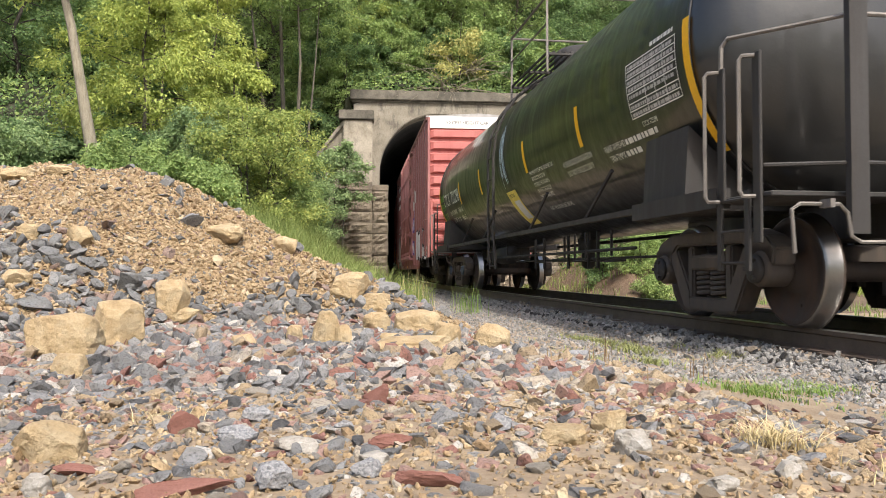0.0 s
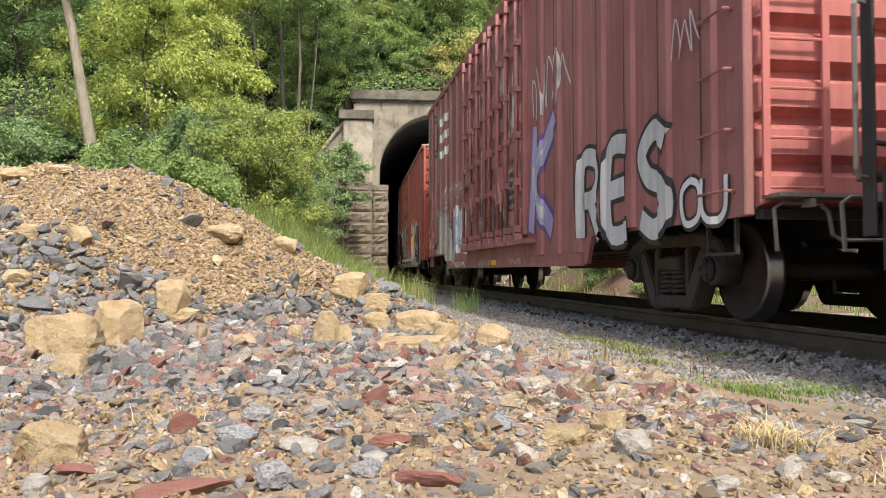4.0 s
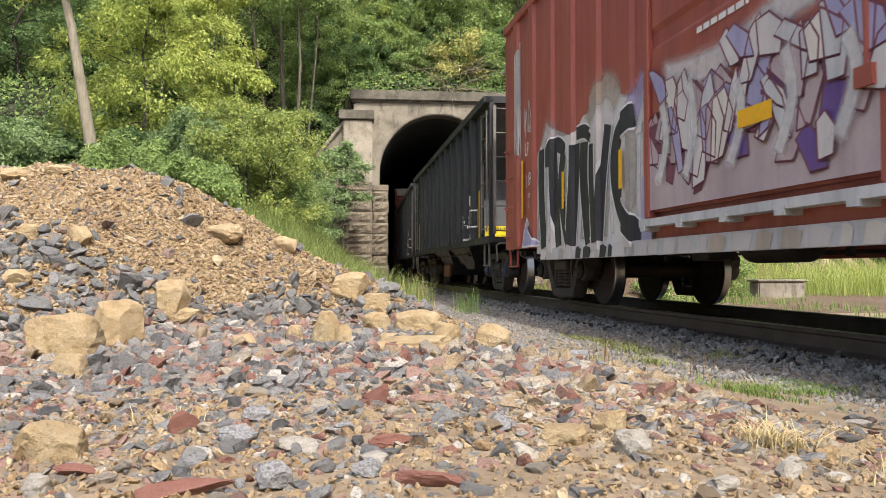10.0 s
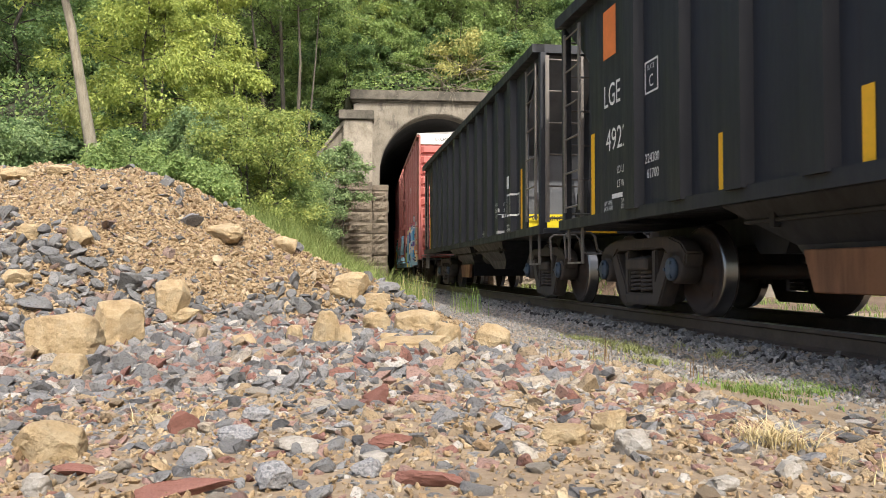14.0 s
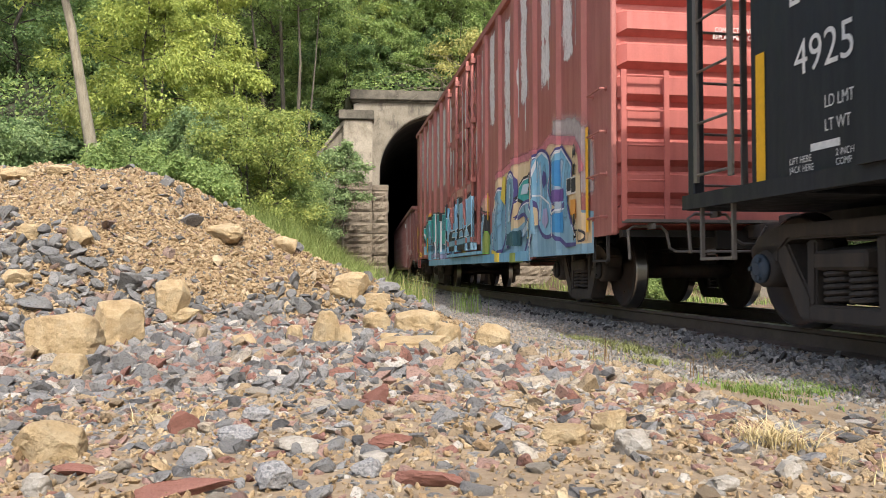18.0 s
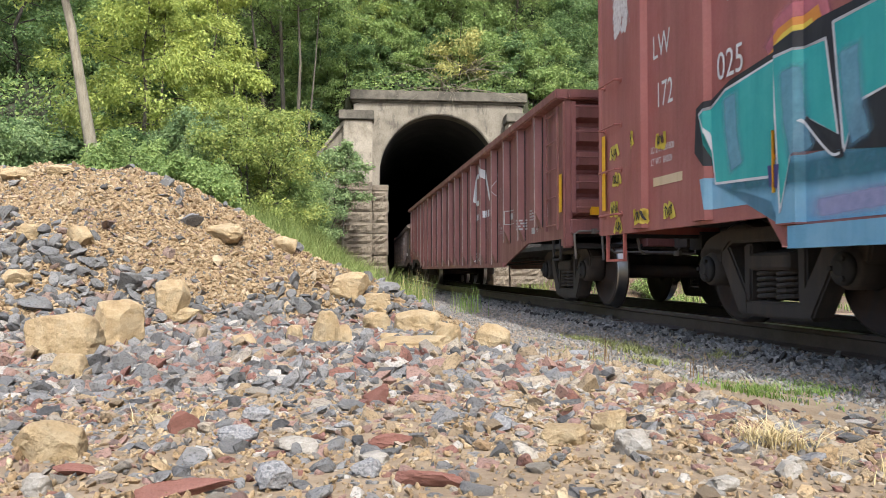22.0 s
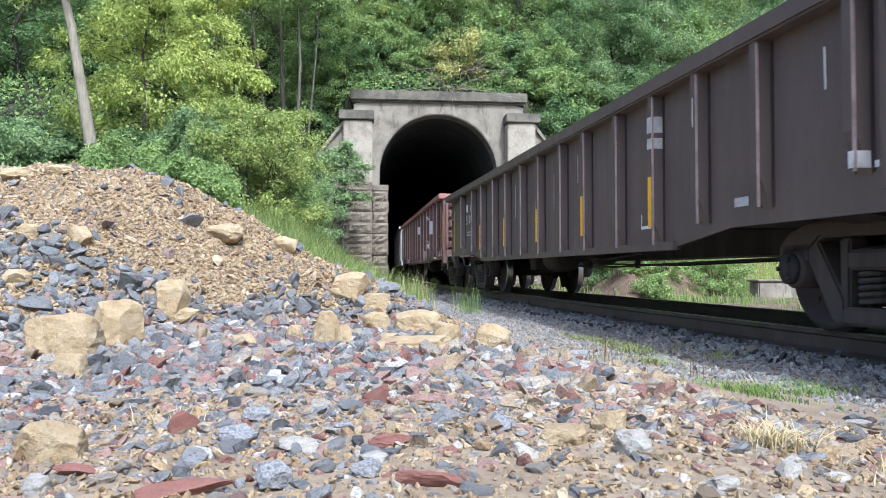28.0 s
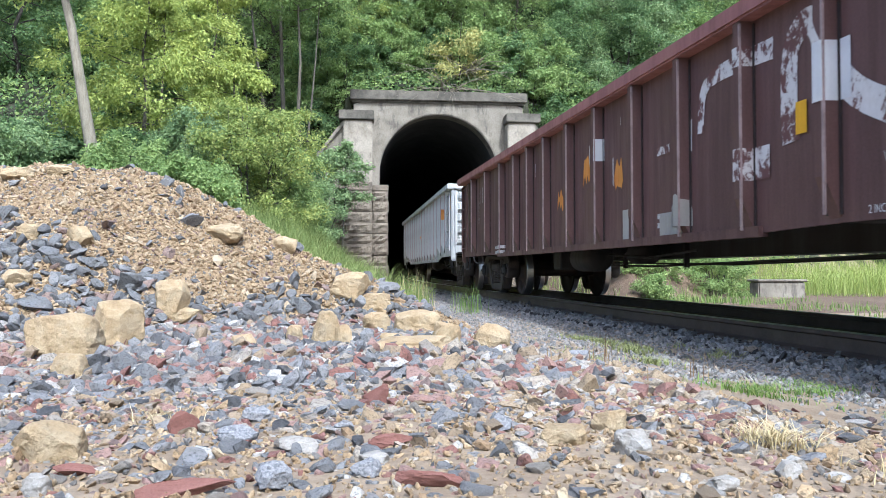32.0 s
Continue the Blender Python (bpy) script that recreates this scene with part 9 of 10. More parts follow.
# flames behind the letters
for q in ([(5.75, 1.95), (5.5, 2.1), (5.17, 2.16), (5.1, 1.95)], [(4.7, 2.0), (4.5, 2.2), (4.4, 2.0)], [(3.85, 2.04), (3.5, 2.2), (3.34, 2.14), (3.34, 1.95)], [(2.85, 1.92), (2.6, 2.06), (2.41, 2.14), (2.36, 1.95)], [(1.95, 1.78), (1.9, 2.08), (1.6, 2.02), (1.5, 2.1), (1.48, 1.75)], [(1.5, 1.1), (1.5, 1.8), (1.2, 1.75), (1.2, 1.1)]):
    m_ = (sum(u for u, _ in q) / len(q), sum(w for _, w in q) / len(q))
    haze(box_g, side_g, [(u, w + 0.03) for u, w in q], 0.2, "pink", 0.0046)
    shape(box_g, side_g, q, "orange", 0.005)
    shape(box_g, side_g, [(m_[0] + (u - m_[0]) * 0.7, m_[1] - 0.03 + (w - m_[1]) * 0.7) for u, w in q], "yellow", 0.006)
# black outline of the row of letters, then the letters
shape(box_g, side_g, [(6.63, 1.42), (6.6, 1.78), (6.2, 1.92), (5.59, 1.99), (5.17, 2.07), (4.54, 2.08), (4.12, 2.07), (3.83, 2.06), (3.34, 1.99), (3.04, 1.98), (2.51, 1.96), (2.38, 2.05), (1.91, 2.11), (1.95, 1.85), (1.8, 1.76), (1.55, 1.78), (1.52, 1.2), (3.0, 1.2), (4.1, 1.1), (5.4, 1.25), (6.5, 1.3)], "black", 0.0072)
for k, q in enumerate(([(6.56, 1.72), (6.26, 1.86), (5.64, 1.93), (5.6, 1.36), (5.7, 1.12), (6.41, 1.15), (6.48, 1.56)], [(5.57, 1.92), (5.1, 1.92), (5.0, 1.3), (5.31, 1.47), (5.5, 0.85)],
                       [(5.03, 2.0), (4.58, 2.02), (4.56, 1.51), (4.84, 1.46), (4.95, 1.18)], [(4.48, 2.05), (4.17, 2.03), (4.17, 1.26), (4.42, 1.25)],
                       [(4.1, 1.7), (3.91, 2.01), (3.37, 1.95), (3.33, 1.05), (3.6, 1.35), (3.83, 1.19), (4.1, 0.98)], [(3.27, 1.76), (3.03, 1.75), (3.03, 0.96), (3.27, 0.96)],
                       [(2.99, 1.93), (2.55, 1.91), (2.62, 1.46), (2.42, 1.16), (2.46, 1.13), (2.98, 1.17)],
                       [(2.36, 2.0), (2.11, 2.05), (2.02, 2.03), (1.93, 1.76), (1.76, 1.68), (1.55, 1.72), (1.53, 1.18), (1.93, 1.22), (1.98, 1.44), (2.07, 1.4), (2.44, 1.47)])):
    shape(box_g, side_g, q, "teal", 0.0085 + 0.0004 * k, "white", 0.022)
    m_ = sum(u for u, _ in q) / len(q)
    haze(box_g, side_g, [(m_ + 0.1, 1.85), (m_ + 0.08, 1.5), (m_, 1.2)], 0.3, "sky", 0.0125)
for q in ([(3.6, 1.35), (3.45, 1.05), (3.17, 0.86), (3.17, 0.78)], [(2.6, 1.46), (2.51, 1.18), (2.26, 0.95), (2.21, 0.78)], [(4.15, 1.25), (4.13, 0.79)], [(5.3, 1.45), (5.05, 1.2), (4.95, 1.18)]):
    decal(box_g, side_g, lambda bm, q=q: add_ribbon(bm, smooth_line(q, 4), 0.05), SP["black"], 0.013, "graffiti")
    decal(box_g, side_g, lambda bm, q=q: add_ribbon(bm, [(u + 0.03, w) for u, w in smooth_line(q, 4)], 0.018), SP["white"], 0.0135, "graffiti")
shape(box_g, side_g, [(1.93, 1.0), (1.71, 0.79), (1.91, 0.79)], "black", 0.013)
for y_ in (5.62, 4.36, 3.2, 2.06):
    shape(box_g, side_g, [(y_ + 0.1, 1.2), (y_ - 0.12, 1.18), (y_ - 0.1, 1.02), (y_ + 0.08, 1.05)], "navy", 0.013)
shape(box_g, side_g, [(1.96, 1.45), (1.66, 1.42), (1.66, 1.22), (1.92, 1.24)], "black", 0.014)
patch(box_g, side_g, 2.01, 2.1, 0.95, 1.41, SP["white"], 0.015, "plate")
bm = bmesh.new()
box(bm, -1.575, -1.54, 2.5, 3.14, 1.16, 1.5)
bevelled(bm, 0.008)
part("access_plate", bm, SP["teal"], box_g, "bolted plate painted over in teal")
# the doors: blue letters over black
shape(box_g, door_g, [(1.0, 1.2), (0.9, 1.75), (0.5, 1.95), (-0.1, 1.95), (-0.25, 2.08), (-0.6, 2.05), (-1.2, 1.95), (-1.5, 1.98), (-1.99, 2.05), (-2.2, 1.75), (-2.2, 0.9), (1.0, 0.92)], "black", 0.05)
for k, q in enumerate(([(0.92, 1.5), (0.72, 1.72), (0.55, 1.4), (0.85, 1.3)], [(0.55, 1.83), (0.07, 1.9), (-0.06, 1.69), (-0.39, 1.6), (-0.43, 1.38), (0.55, 1.36)], [(-0.27, 2.03), (-0.5, 2.02), (-0.5, 1.68), (-0.31, 1.74)],
                       [(-0.62, 1.89), (-1.05, 1.9), (-1.0, 1.35), (-0.62, 1.35)], [(-1.06, 1.6), (-1.42, 1.6), (-1.42, 1.4), (-1.09, 1.32)], [(-1.53, 1.9), (-2.01, 1.97), (-2.1, 1.64), (-2.08, 1.43), (-1.87, 1.38), (-1.56, 1.36)],
                       [(0.3, 1.32), (-0.4, 1.3), (-0.3, 1.2), (0.4, 1.22)], [(-0.65, 1.3), (-0.95, 1.32), (-1.1, 1.18), (-0.6, 1.18)], [(-1.3, 1.3), (-1.6, 1.3), (-1.8, 1.18), (-1.2, 1.16)])):
    shape(box_g, door_g, q, "sky", 0.056 + 0.0003 * k, "white", 0.018)
shape(box_g, door_g, [(0.9, 1.14), (-2.15, 1.16), (-2.15, 1.03), (0.9, 1.01)], "steel", 0.057, "deepteal", 0.02)
for y_, z_ in ((0.35, 1.55), (0.3, 1.45), (-0.2, 1.5), (-0.15, 1.42), (-1.75, 1.78), (-1.8, 1.7), (-1.82, 1.6), (-0.8, 1.55), (-0.8, 1.45)):
    shape(box_g, door_g, [(y_ + 0.035, z_), (y_, z_ + 0.045), (y_ - 0.035, z_), (y_, z_ - 0.045)], "steel", 0.061, curve=2)
patch(box_g, door_g, -1.41, -1.06, 1.57, 1.83, SP["chalk"], 0.062, "notice", "paper notice stuck to the door")
for i in range(4):
    bars(box_g, door_g, -1.1, 1.78 - 0.045 * i, 0.26, 0.018, 1, SP["rose"], 330 + i, 0.064)
patch(box_g, Side(1.6, shift=0.225), -0.9, -0.46, 0.85, 0.91, yellow_mat, 0.012)
haze(box_g, door_g, [(0.9, 1.95), (0.3, 2.12), (-0.4, 2.14), (-1.2, 2.1), (-1.6, 2.12), (-2.1, 2.1)], 0.3, "peach", 0.052)
haze(box_g, side_g, [(1.4, 2.0), (1.2, 1.9)], 0.3, "peach", 0.0062)
# between the door and the letters beyond it
shape(box_g, side_g, [(-2.15, 1.75), (-2.6, 1.77), (-2.9, 1.86), (-3.05, 1.8), (-3.05, 1.5), (-2.23, 1.6)], "peach", 0.0052, "pink", 0.05)
shape(box_g, side_g, [(-2.15, 1.72), (-2.66, 1.6), (-3.0, 1.55), (-3.1, 0.95), (-2.15, 0.9)], "black", 0.0062)
shape(box_g, side_g, [(-2.2, 1.38), (-2.43, 1.44), (-2.77, 1.52), (-2.82, 1.46), (-2.58, 1.12), (-2.5, 1.03), (-2.45, 0.92), (-2.23, 0.92)], "sky", 0.008, "white", 0.025)
shape(box_g, side_g, [(-2.58, 1.0), (-2.85, 1.2), (-3.05, 1.1), (-3.0, 0.79), (-2.65, 0.79)], "olive", 0.009, "green", 0.03)
shape(box_g, side_g, [(-2.2, 0.9), (-2.55, 0.92), (-2.6, 0.79), (-2.2, 0.79)], "sky", 0.0085)
# letters beyond the door
cloud(box_g, side_g, -3.0, -8.7, 0.66, 1.3, "steel", 110, 0.2)
shape(box_g, side_g, [(-3.27, 1.48), (-3.66, 2.01), (-4.10, 2.13), (-5.18, 2.19), (-6.11, 2.14), (-6.64, 2.15), (-6.97, 2.22), (-7.59, 2.10), (-8.09, 2.00), (-8.33, 1.88), (-8.40, 1.56), (-8.44, 1.14), (-8.64, 1.04), (-8.64, 0.78), (-8.21, 0.77), (-6.71, 0.78), (-3.35, 0.84)], "cream", 0.0045)
haze(box_g, side_g, [(-3.43, 1.99), (-4.10, 2.13), (-5.18, 2.19), (-6.11, 2.14), (-6.64, 2.15), (-6.97, 2.22), (-7.59, 2.11), (-8.09, 2.01), (-8.36, 1.85), (-8.42, 1.56)], 0.22, "pink", 0.006)
haze(box_g, side_g, [(-7.21, 2.29), (-7.83, 2.21), (-8.25, 2.11), (-8.54, 1.82), (-8.57, 1.27)], 0.5, "chalk", 0.004)
shape(box_g, side_g, [(-3.18, 0.68), (-3.27, 1.54), (-4.36, 0.99), (-5.58, 1.20), (-6.27, 0.98), (-6.71, 1.16), (-7.32, 0.93), (-8.09, 0.79), (-8.19, 0.75), (-6.71, 0.71)], "steel", 0.0065)
shape(box_g, side_g, [(-3.35, 0.84), (-3.43, 1.52), (-4.03, 1.87), (-4.30, 1.61), (-4.43, 1.22), (-4.10, 0.81)], "steel", 0.0090, "navy", 0.06, "white", 3)
shape(box_g, side_g, [(-4.43, 0.86), (-4.36, 1.56), (-4.49, 2.01), (-4.85, 2.06), (-5.13, 1.94), (-5.18, 1.63), (-5.02, 1.39), (-4.74, 1.06)], "steel", 0.0110, "navy", 0.06, "white", 3)
shape(box_g, side_g, [(-5.18, 1.58), (-5.29, 1.78), (-5.58, 1.86), (-6.15, 1.86), (-6.05, 1.69), (-5.72, 1.67), (-5.95, 1.51), (-5.58, 1.49)], "teal", 0.0130, "black", 0.06, "white", 0)
shape(box_g, side_g, [(-5.18, 1.28), (-5.44, 1.46), (-5.95, 1.48), (-6.27, 1.24), (-6.23, 0.95), (-5.95, 0.75), (-5.58, 0.67), (-5.82, 0.90), (-5.86, 1.17), (-5.58, 1.32)], "steel", 0.0150, "navy", 0.06, "white", 3)
shape(box_g, side_g, [(-6.27, 1.47), (-6.21, 1.78), (-6.31, 2.09), (-6.64, 2.12), (-6.94, 1.99), (-7.00, 1.76), (-6.91, 1.57), (-7.12, 1.34), (-7.24, 1.10), (-7.09, 0.94), (-6.74, 0.93), (-6.46, 1.08), (-6.43, 1.30)], "sky", 0.0170, "navy", 0.06, "white", 3)
shape(box_g, side_g, [(-7.32, 1.34), (-7.27, 1.96), (-7.54, 2.04), (-7.96, 1.76), (-7.94, 1.58), (-7.78, 1.53), (-7.76, 1.33), (-7.54, 1.28)], "sky", 0.0190, "navy", 0.06, "white", 0)
shape(box_g, side_g, [(-7.30, 0.93), (-7.32, 1.23), (-7.56, 1.26), (-7.78, 1.27), (-7.96, 1.02), (-8.19, 0.78), (-7.73, 0.78)], "steel", 0.0210, "navy", 0.06, "white", 0)
for q in ([(-3.6, 1.0), (-3.8, 1.4), (-4.0, 1.7)], [(-4.6, 1.2), (-4.7, 1.6), (-4.8, 1.95)], [(-5.5, 1.0), (-6.0, 1.2)], [(-6.5, 1.1), (-6.6, 1.6), (-6.5, 2.0)], [(-7.5, 1.1), (-7.5, 1.6), (-7.6, 1.9)]):
    haze(box_g, side_g, q, 0.2, "pale", 0.0245)
    haze(box_g, side_g, [(u - 0.22, w - 0.05) for u, w in q], 0.22, "sky", 0.0242)
shape(box_g, side_g, [(-6.64, 1.73), (-6.71, 1.84), (-6.84, 1.79), (-6.88, 1.65), (-6.71, 1.59)], "navy", 0.0265)
shape(box_g, side_g, [(-6.64, 1.13), (-6.71, 1.31), (-6.88, 1.31), (-6.96, 1.13), (-6.81, 1.03)], "lilac", 0.0265)
shape(box_g, side_g, [(-7.32, 1.59), (-7.32, 1.86), (-7.51, 1.88), (-7.54, 1.52)], "blue", 0.0265)
shape(box_g, side_g, [(-7.30, 1.35), (-7.30, 1.50), (-7.64, 1.50), (-7.64, 1.34)], "purple", 0.0265)
shape(box_g, side_g, [(-4.68, 1.66), (-4.74, 1.83), (-4.97, 1.84), (-5.02, 1.61)], "pale", 0.0265)
shape(box_g, side_g, [(-7.32, 0.96), (-7.32, 1.18), (-7.61, 1.21), (-7.64, 0.94)], "blue", 0.0265)
shape(box_g, side_g, [(-4.03, 1.70), (-4.23, 2.06), (-4.43, 2.02), (-4.36, 1.56)], "yellow", 0.0265)
shape(box_g, side_g, [(-5.95, 1.05), (-5.99, 1.24), (-6.13, 1.22), (-6.11, 0.92)], "yellow", 0.0265)
shape(box_g, side_g, [(-4.43, 0.89), (-4.49, 1.07), (-5.44, 1.09), (-5.44, 0.84)], "deepteal", 0.0265)
shape(box_g, side_g, [(-5.44, 1.63), (-5.58, 1.77), (-5.95, 1.75), (-5.86, 1.61)], "pale", 0.0265)
shape(box_g, side_g, [(-6.23, 0.99), (-6.21, 1.47), (-6.31, 1.50), (-6.33, 0.98)], "sky", 0.0265)
shape(box_g, side_g, [(-8.29, 1.06), (-7.92, 1.15), (-7.92, 1.33), (-8.29, 1.30)], "orange", 0.0265)
shape(box_g, side_g, [(-3.27, 0.63), (-3.27, 0.84), (-4.23, 0.75), (-4.23, 0.61)], "yellow", 0.0265)
shape(box_g, side_g, [(-4.62, 0.60), (-4.74, 0.74), (-5.58, 0.75), (-5.58, 0.59)], "olive", 0.0265)
decal(box_g, side_g, lambda bm: add_ribbon(bm, [(-6.27, 1.69), (-6.35, 2.06), (-6.64, 2.10), (-6.91, 1.98)], 0.025), SP["white"], 0.028, "graffiti")
decal(box_g, side_g, lambda bm: add_ribbon(bm, [(-7.32, 1.91), (-7.55, 2.01), (-7.94, 1.76)], 0.025), SP["white"], 0.028, "graffiti")
decal(box_g, side_g, lambda bm: add_ribbon(bm, [(-3.43, 1.52), (-4.03, 1.85)], 0.025), SP["white"], 0.028, "graffiti")
decal(box_g, side_g, lambda bm: add_ribbon(bm, [(-4.52, 1.96), (-4.85, 2.03), (-5.10, 1.92)], 0.025), SP["white"], 0.028, "graffiti")
decal(box_g, side_g, lambda bm: add_ribbon(bm, [(-6.31, 1.53), (-6.57, 1.51), (-7.00, 1.36), (-7.18, 1.10)], 0.025), SP["white"], 0.028, "graffiti")
decal(box_g, side_g, lambda bm: add_ribbon(bm, [(-7.96, 1.02), (-8.17, 0.81)], 0.025), SP["white"], 0.028, "graffiti")
decal(box_g, side_g, lambda bm: add_ribbon(bm, [(-7.30, 0.93), (-7.32, 1.21), (-7.54, 1.25)], 0.025), SP["white"], 0.028, "graffiti")
decal(box_g, side_g, lambda bm: add_ribbon(bm, [(-6.19, 0.95), (-6.18, 0.61)], 0.025), SP["white"], 0.028, "graffiti")
decal(box_g, side_g, lambda bm: add_ribbon(bm, [(-6.43, 2.01), (-6.39, 1.71)], 0.025), SP["white"], 0.028, "graffiti")
patch(box_g, side_g, -8.15, -7.77, 1.39, 1.60, SP["bone"], 0.029, "placard")
patch(box_g, side_g, -7.95, -7.79, 1.44, 1.59, SP["black"], 0.031, "placard")
patch(box_g, side_g, -8.14, -7.97, 1.41, 1.58, SP["black"], 0.031, "placard")
for k, (w, y, y2, z) in enumerate((("WCA", -8.03, -8.33, 1.82), ("UTI", -8.15, -8.34, 1.59), ("PU", -8.15, -8.31, 0.99), ("RTD", -8.19, -8.51, 0.80))):
    piece(box_g, side_g, w, y, y2, z, z + 0.13, "black", None, 0.022, 130 + k, 0, 0.03, name="graffiti_tag")
PEEL, _n, _l, _b = nodes_of("flaking chalky paint")
_f = noise_node(_n, _l, 5.0, 8, 0.8, stretch=(1, 1.6, 0.7))
_c = noise_node(_n, _l, 26.0, 5, 0.7)
_l.new(ramp_node(_n, _l, _c, [(0.35, (0.5, 0.44, 0.41)), (0.6, (0.68, 0.63, 0.6))]), _b.inputs["Base Color"])
_b.inputs["Roughness"].default_value = 0.75
_mx, _tr = _n.new("ShaderNodeMixShader"), _n.new("ShaderNodeBsdfTransparent")
_at = _n.new("ShaderNodeAttribute")
_at.attribute_name = "soft"
_ad = _n.new("ShaderNodeMath")
_ad.operation = "MULTIPLY_ADD"
_l.new(_at.outputs["Fac"], _ad.inputs[0])
_ad.inputs[1].default_value = 0.42
_l.new(_f, _ad.inputs[2])
_l.new(ramp_node(_n, _l, _ad.outputs[0], [(0.72, (0, 0, 0)), (0.76, (1, 1, 1))]), _mx.inputs[0])
_l.new(_tr.outputs[0], _mx.inputs[1])
_l.new(_b.outputs[0], _mx.inputs[2])
_l.new(_mx.outputs[0], _n["Material Output"].inputs["Surface"])
for y, z0, z1 in ((7.2, 2.9, 4.7), (6.1, 2.7, 4.8), (4.9, 2.6, 4.8), (3.75, 2.6, 4.8), (2.65, 2.5, 4.8), (1.6, 2.9, 4.8), (8.2, 2.8, 4.2), (-2.5, 2.6, 4.8), (-3.3, 3.0, 4.9), (-4.5, 2.4, 4.8), (-5.6, 2.9, 4.9), (-6.8, 2.9, 4.8), (-7.8, 3.0, 4.6)):
    o_ = haze(box_g, side_g, [(y, z0), (y + 0.04, (z0 + z1) / 2), (y, z1)], 0.62, "chalk", 0.0045, "peeling_paint")
    o_.data.materials[0] = PEEL
streaks(box_g, side_g, -8.3, -3.2, 2.5, 4.85, "chalk", 9, 141, 0.08)
streaks(box_g, side_g, 1.3, 8.4, 2.4, 4.85, "chalk", 16, 142, 0.08)
streaks(box_g, door_g, -2.6, 0.8, 2.2, 4.4, "chalk", 12, 144, 0.08)
letter(box_g, side_g, "LW", 7.5, 2.42, 0.22, white_mat, 0.72)
letter(box_g, side_g, "172", 7.44, 1.96, 0.23, white_mat, 0.68)
letter(box_g, side_g, "025", 6.36, 1.95, 0.22, white_mat, 0.8, 0.02)
fr = [(3.63, 3.9, 2.12, 2.13), (3.63, 3.9, 2.35, 2.36), (3.63, 3.64, 2.12, 2.36), (3.89, 3.9, 2.12, 2.36)]
patches(box_g, side_g, fr, dull_white, 0.006)
letter(box_g, side_g, "PLATE", 3.87, 2.29, 0.04, dull_white, 0.8)
letter(box_g, side_g, "F", 3.8, 2.15, 0.09, dull_white, 0.8)
letter(box_g, side_g, "LD LMT 201800", 7.55, 1.55, 0.06, white_mat)
letter(box_g, side_g, "LT WT  84200", 7.55, 1.44, 0.06, white_mat)
patches(box_g, side_g, [(6.95, 7.5, 1.24, 1.32)], SP["cream"], 0.006)
for i, (y, z) in enumerate(((8.4, 1.7), (8.35, 1.4), (7.9, 1.75), (7.35, 1.65), (8.4, 1.1), (7.7, 0.98), (7.2, 1.0), (8.3, 0.92))):
    scribble(box_g, side_g, y + 0.08, y - 0.1, z - 0.06, z + 0.06, "yellow", 160 + i, 3, 0.05)
    scribble(box_g, side_g, y + 0.06, y - 0.08, z - 0.04, z + 0.04, "black", 170 + i, 3, 0.012, 0.012)
for y, z0, z1 in ((-8.55, 0.9, 2.1), (8.62, 1.1, 1.9), (5.6, 1.0, 1.42), (-2.97, 1.4, 1.9)):
    patch(box_g, side_g, y - 0.045, y + 0.045, z0, z1, yellow_mat, 0.03)
end_letter(box_g, "CONTACT OWNER BEFORE ANY REPAIR", -0.4, -h_g - 0.11, 3.02, 0.05, white_mat, 0.8)
end_letter(box_g, "REPLACEMENT OF THE CUSHION UNIT", -0.42, -h_g - 0.11, 2.94, 0.05, white_mat, 0.8)
patches(box_g, door_g, [(1.02, 1.12, 2.3, 2.85)], white_mat, 0.004)

# brown gondola: a looped white emblem with an address line under it
decal(gon_h, side_h, lambda bm: add_ribbon(bm, [(-4.19, 2.45), (-4.2, 1.86), (-4.16, 1.82), (-3.7, 1.82), (-3.65, 1.87), (-3.67, 2.3), (-3.74, 2.36), (-4.22, 2.36)], 0.1), SP["white"], 0.006, "emblem", "white looped emblem on the side")
decal(gon_h, side_h, lambda bm: add_ribbon(bm, smooth_line([(-4.15, 2.41), (-4.45, 2.43), (-4.57, 2.38), (-4.83, 2.06), (-4.98, 1.86), (-5.08, 1.82), (-5.15, 1.9), (-5.16, 2.2), (-5.16, 2.55)], 4), 0.11), SP["white"], 0.0075, "emblem")
bars(gon_h, side_h, -3.7, 1.6, 0.62, 0.12, 1, SP["white"], 3)
bars(gon_h, side_h, -4.62, 1.61, 0.66, 0.13, 1, SP["white"], 4)
for k, q in enumerate(([(1.5, 1.69), (1.22, 1.9), (0.95, 1.97), (0.86, 1.57), (1.05, 1.06), (1.4, 1.3), (1.5, 1.69)], [(2.3, 1.1), (2.1, 1.7), (1.95, 1.9), (1.9, 1.4), (2.1, 1.0)], [(-0.1, 1.8), (0.2, 1.75), (0.1, 1.6), (-0.2, 1.7)], [(-5.75, 2.2), (-5.65, 1.9), (-5.8, 1.7), (-6.0, 1.9), (-6.1, 1.5)], [(-4.75, 1.35), (-4.9, 1.1), (-5.1, 1.0), (-5.2, 1.3), (-5.0, 1.45)], [(-3.2, 1.4), (-3.1, 1.1), (-3.3, 1.05)], [(3.3, 1.2), (3.1, 1.6), (3.0, 1.2)])):
    decal(gon_h, side_h, lambda bm, q=q: add_ribbon(bm, smooth_line(q, 5), 0.008), SP["rose"], 0.005, "graffiti_tag")
for y_, z0, z1 in ((-6.35, 1.13, 1.44), (-0.34, 1.08, 1.52)):
    patch(gon_h, side_h, y_ - 0.045, y_ + 0.045, z0, z1, yellow_mat, 0.009)
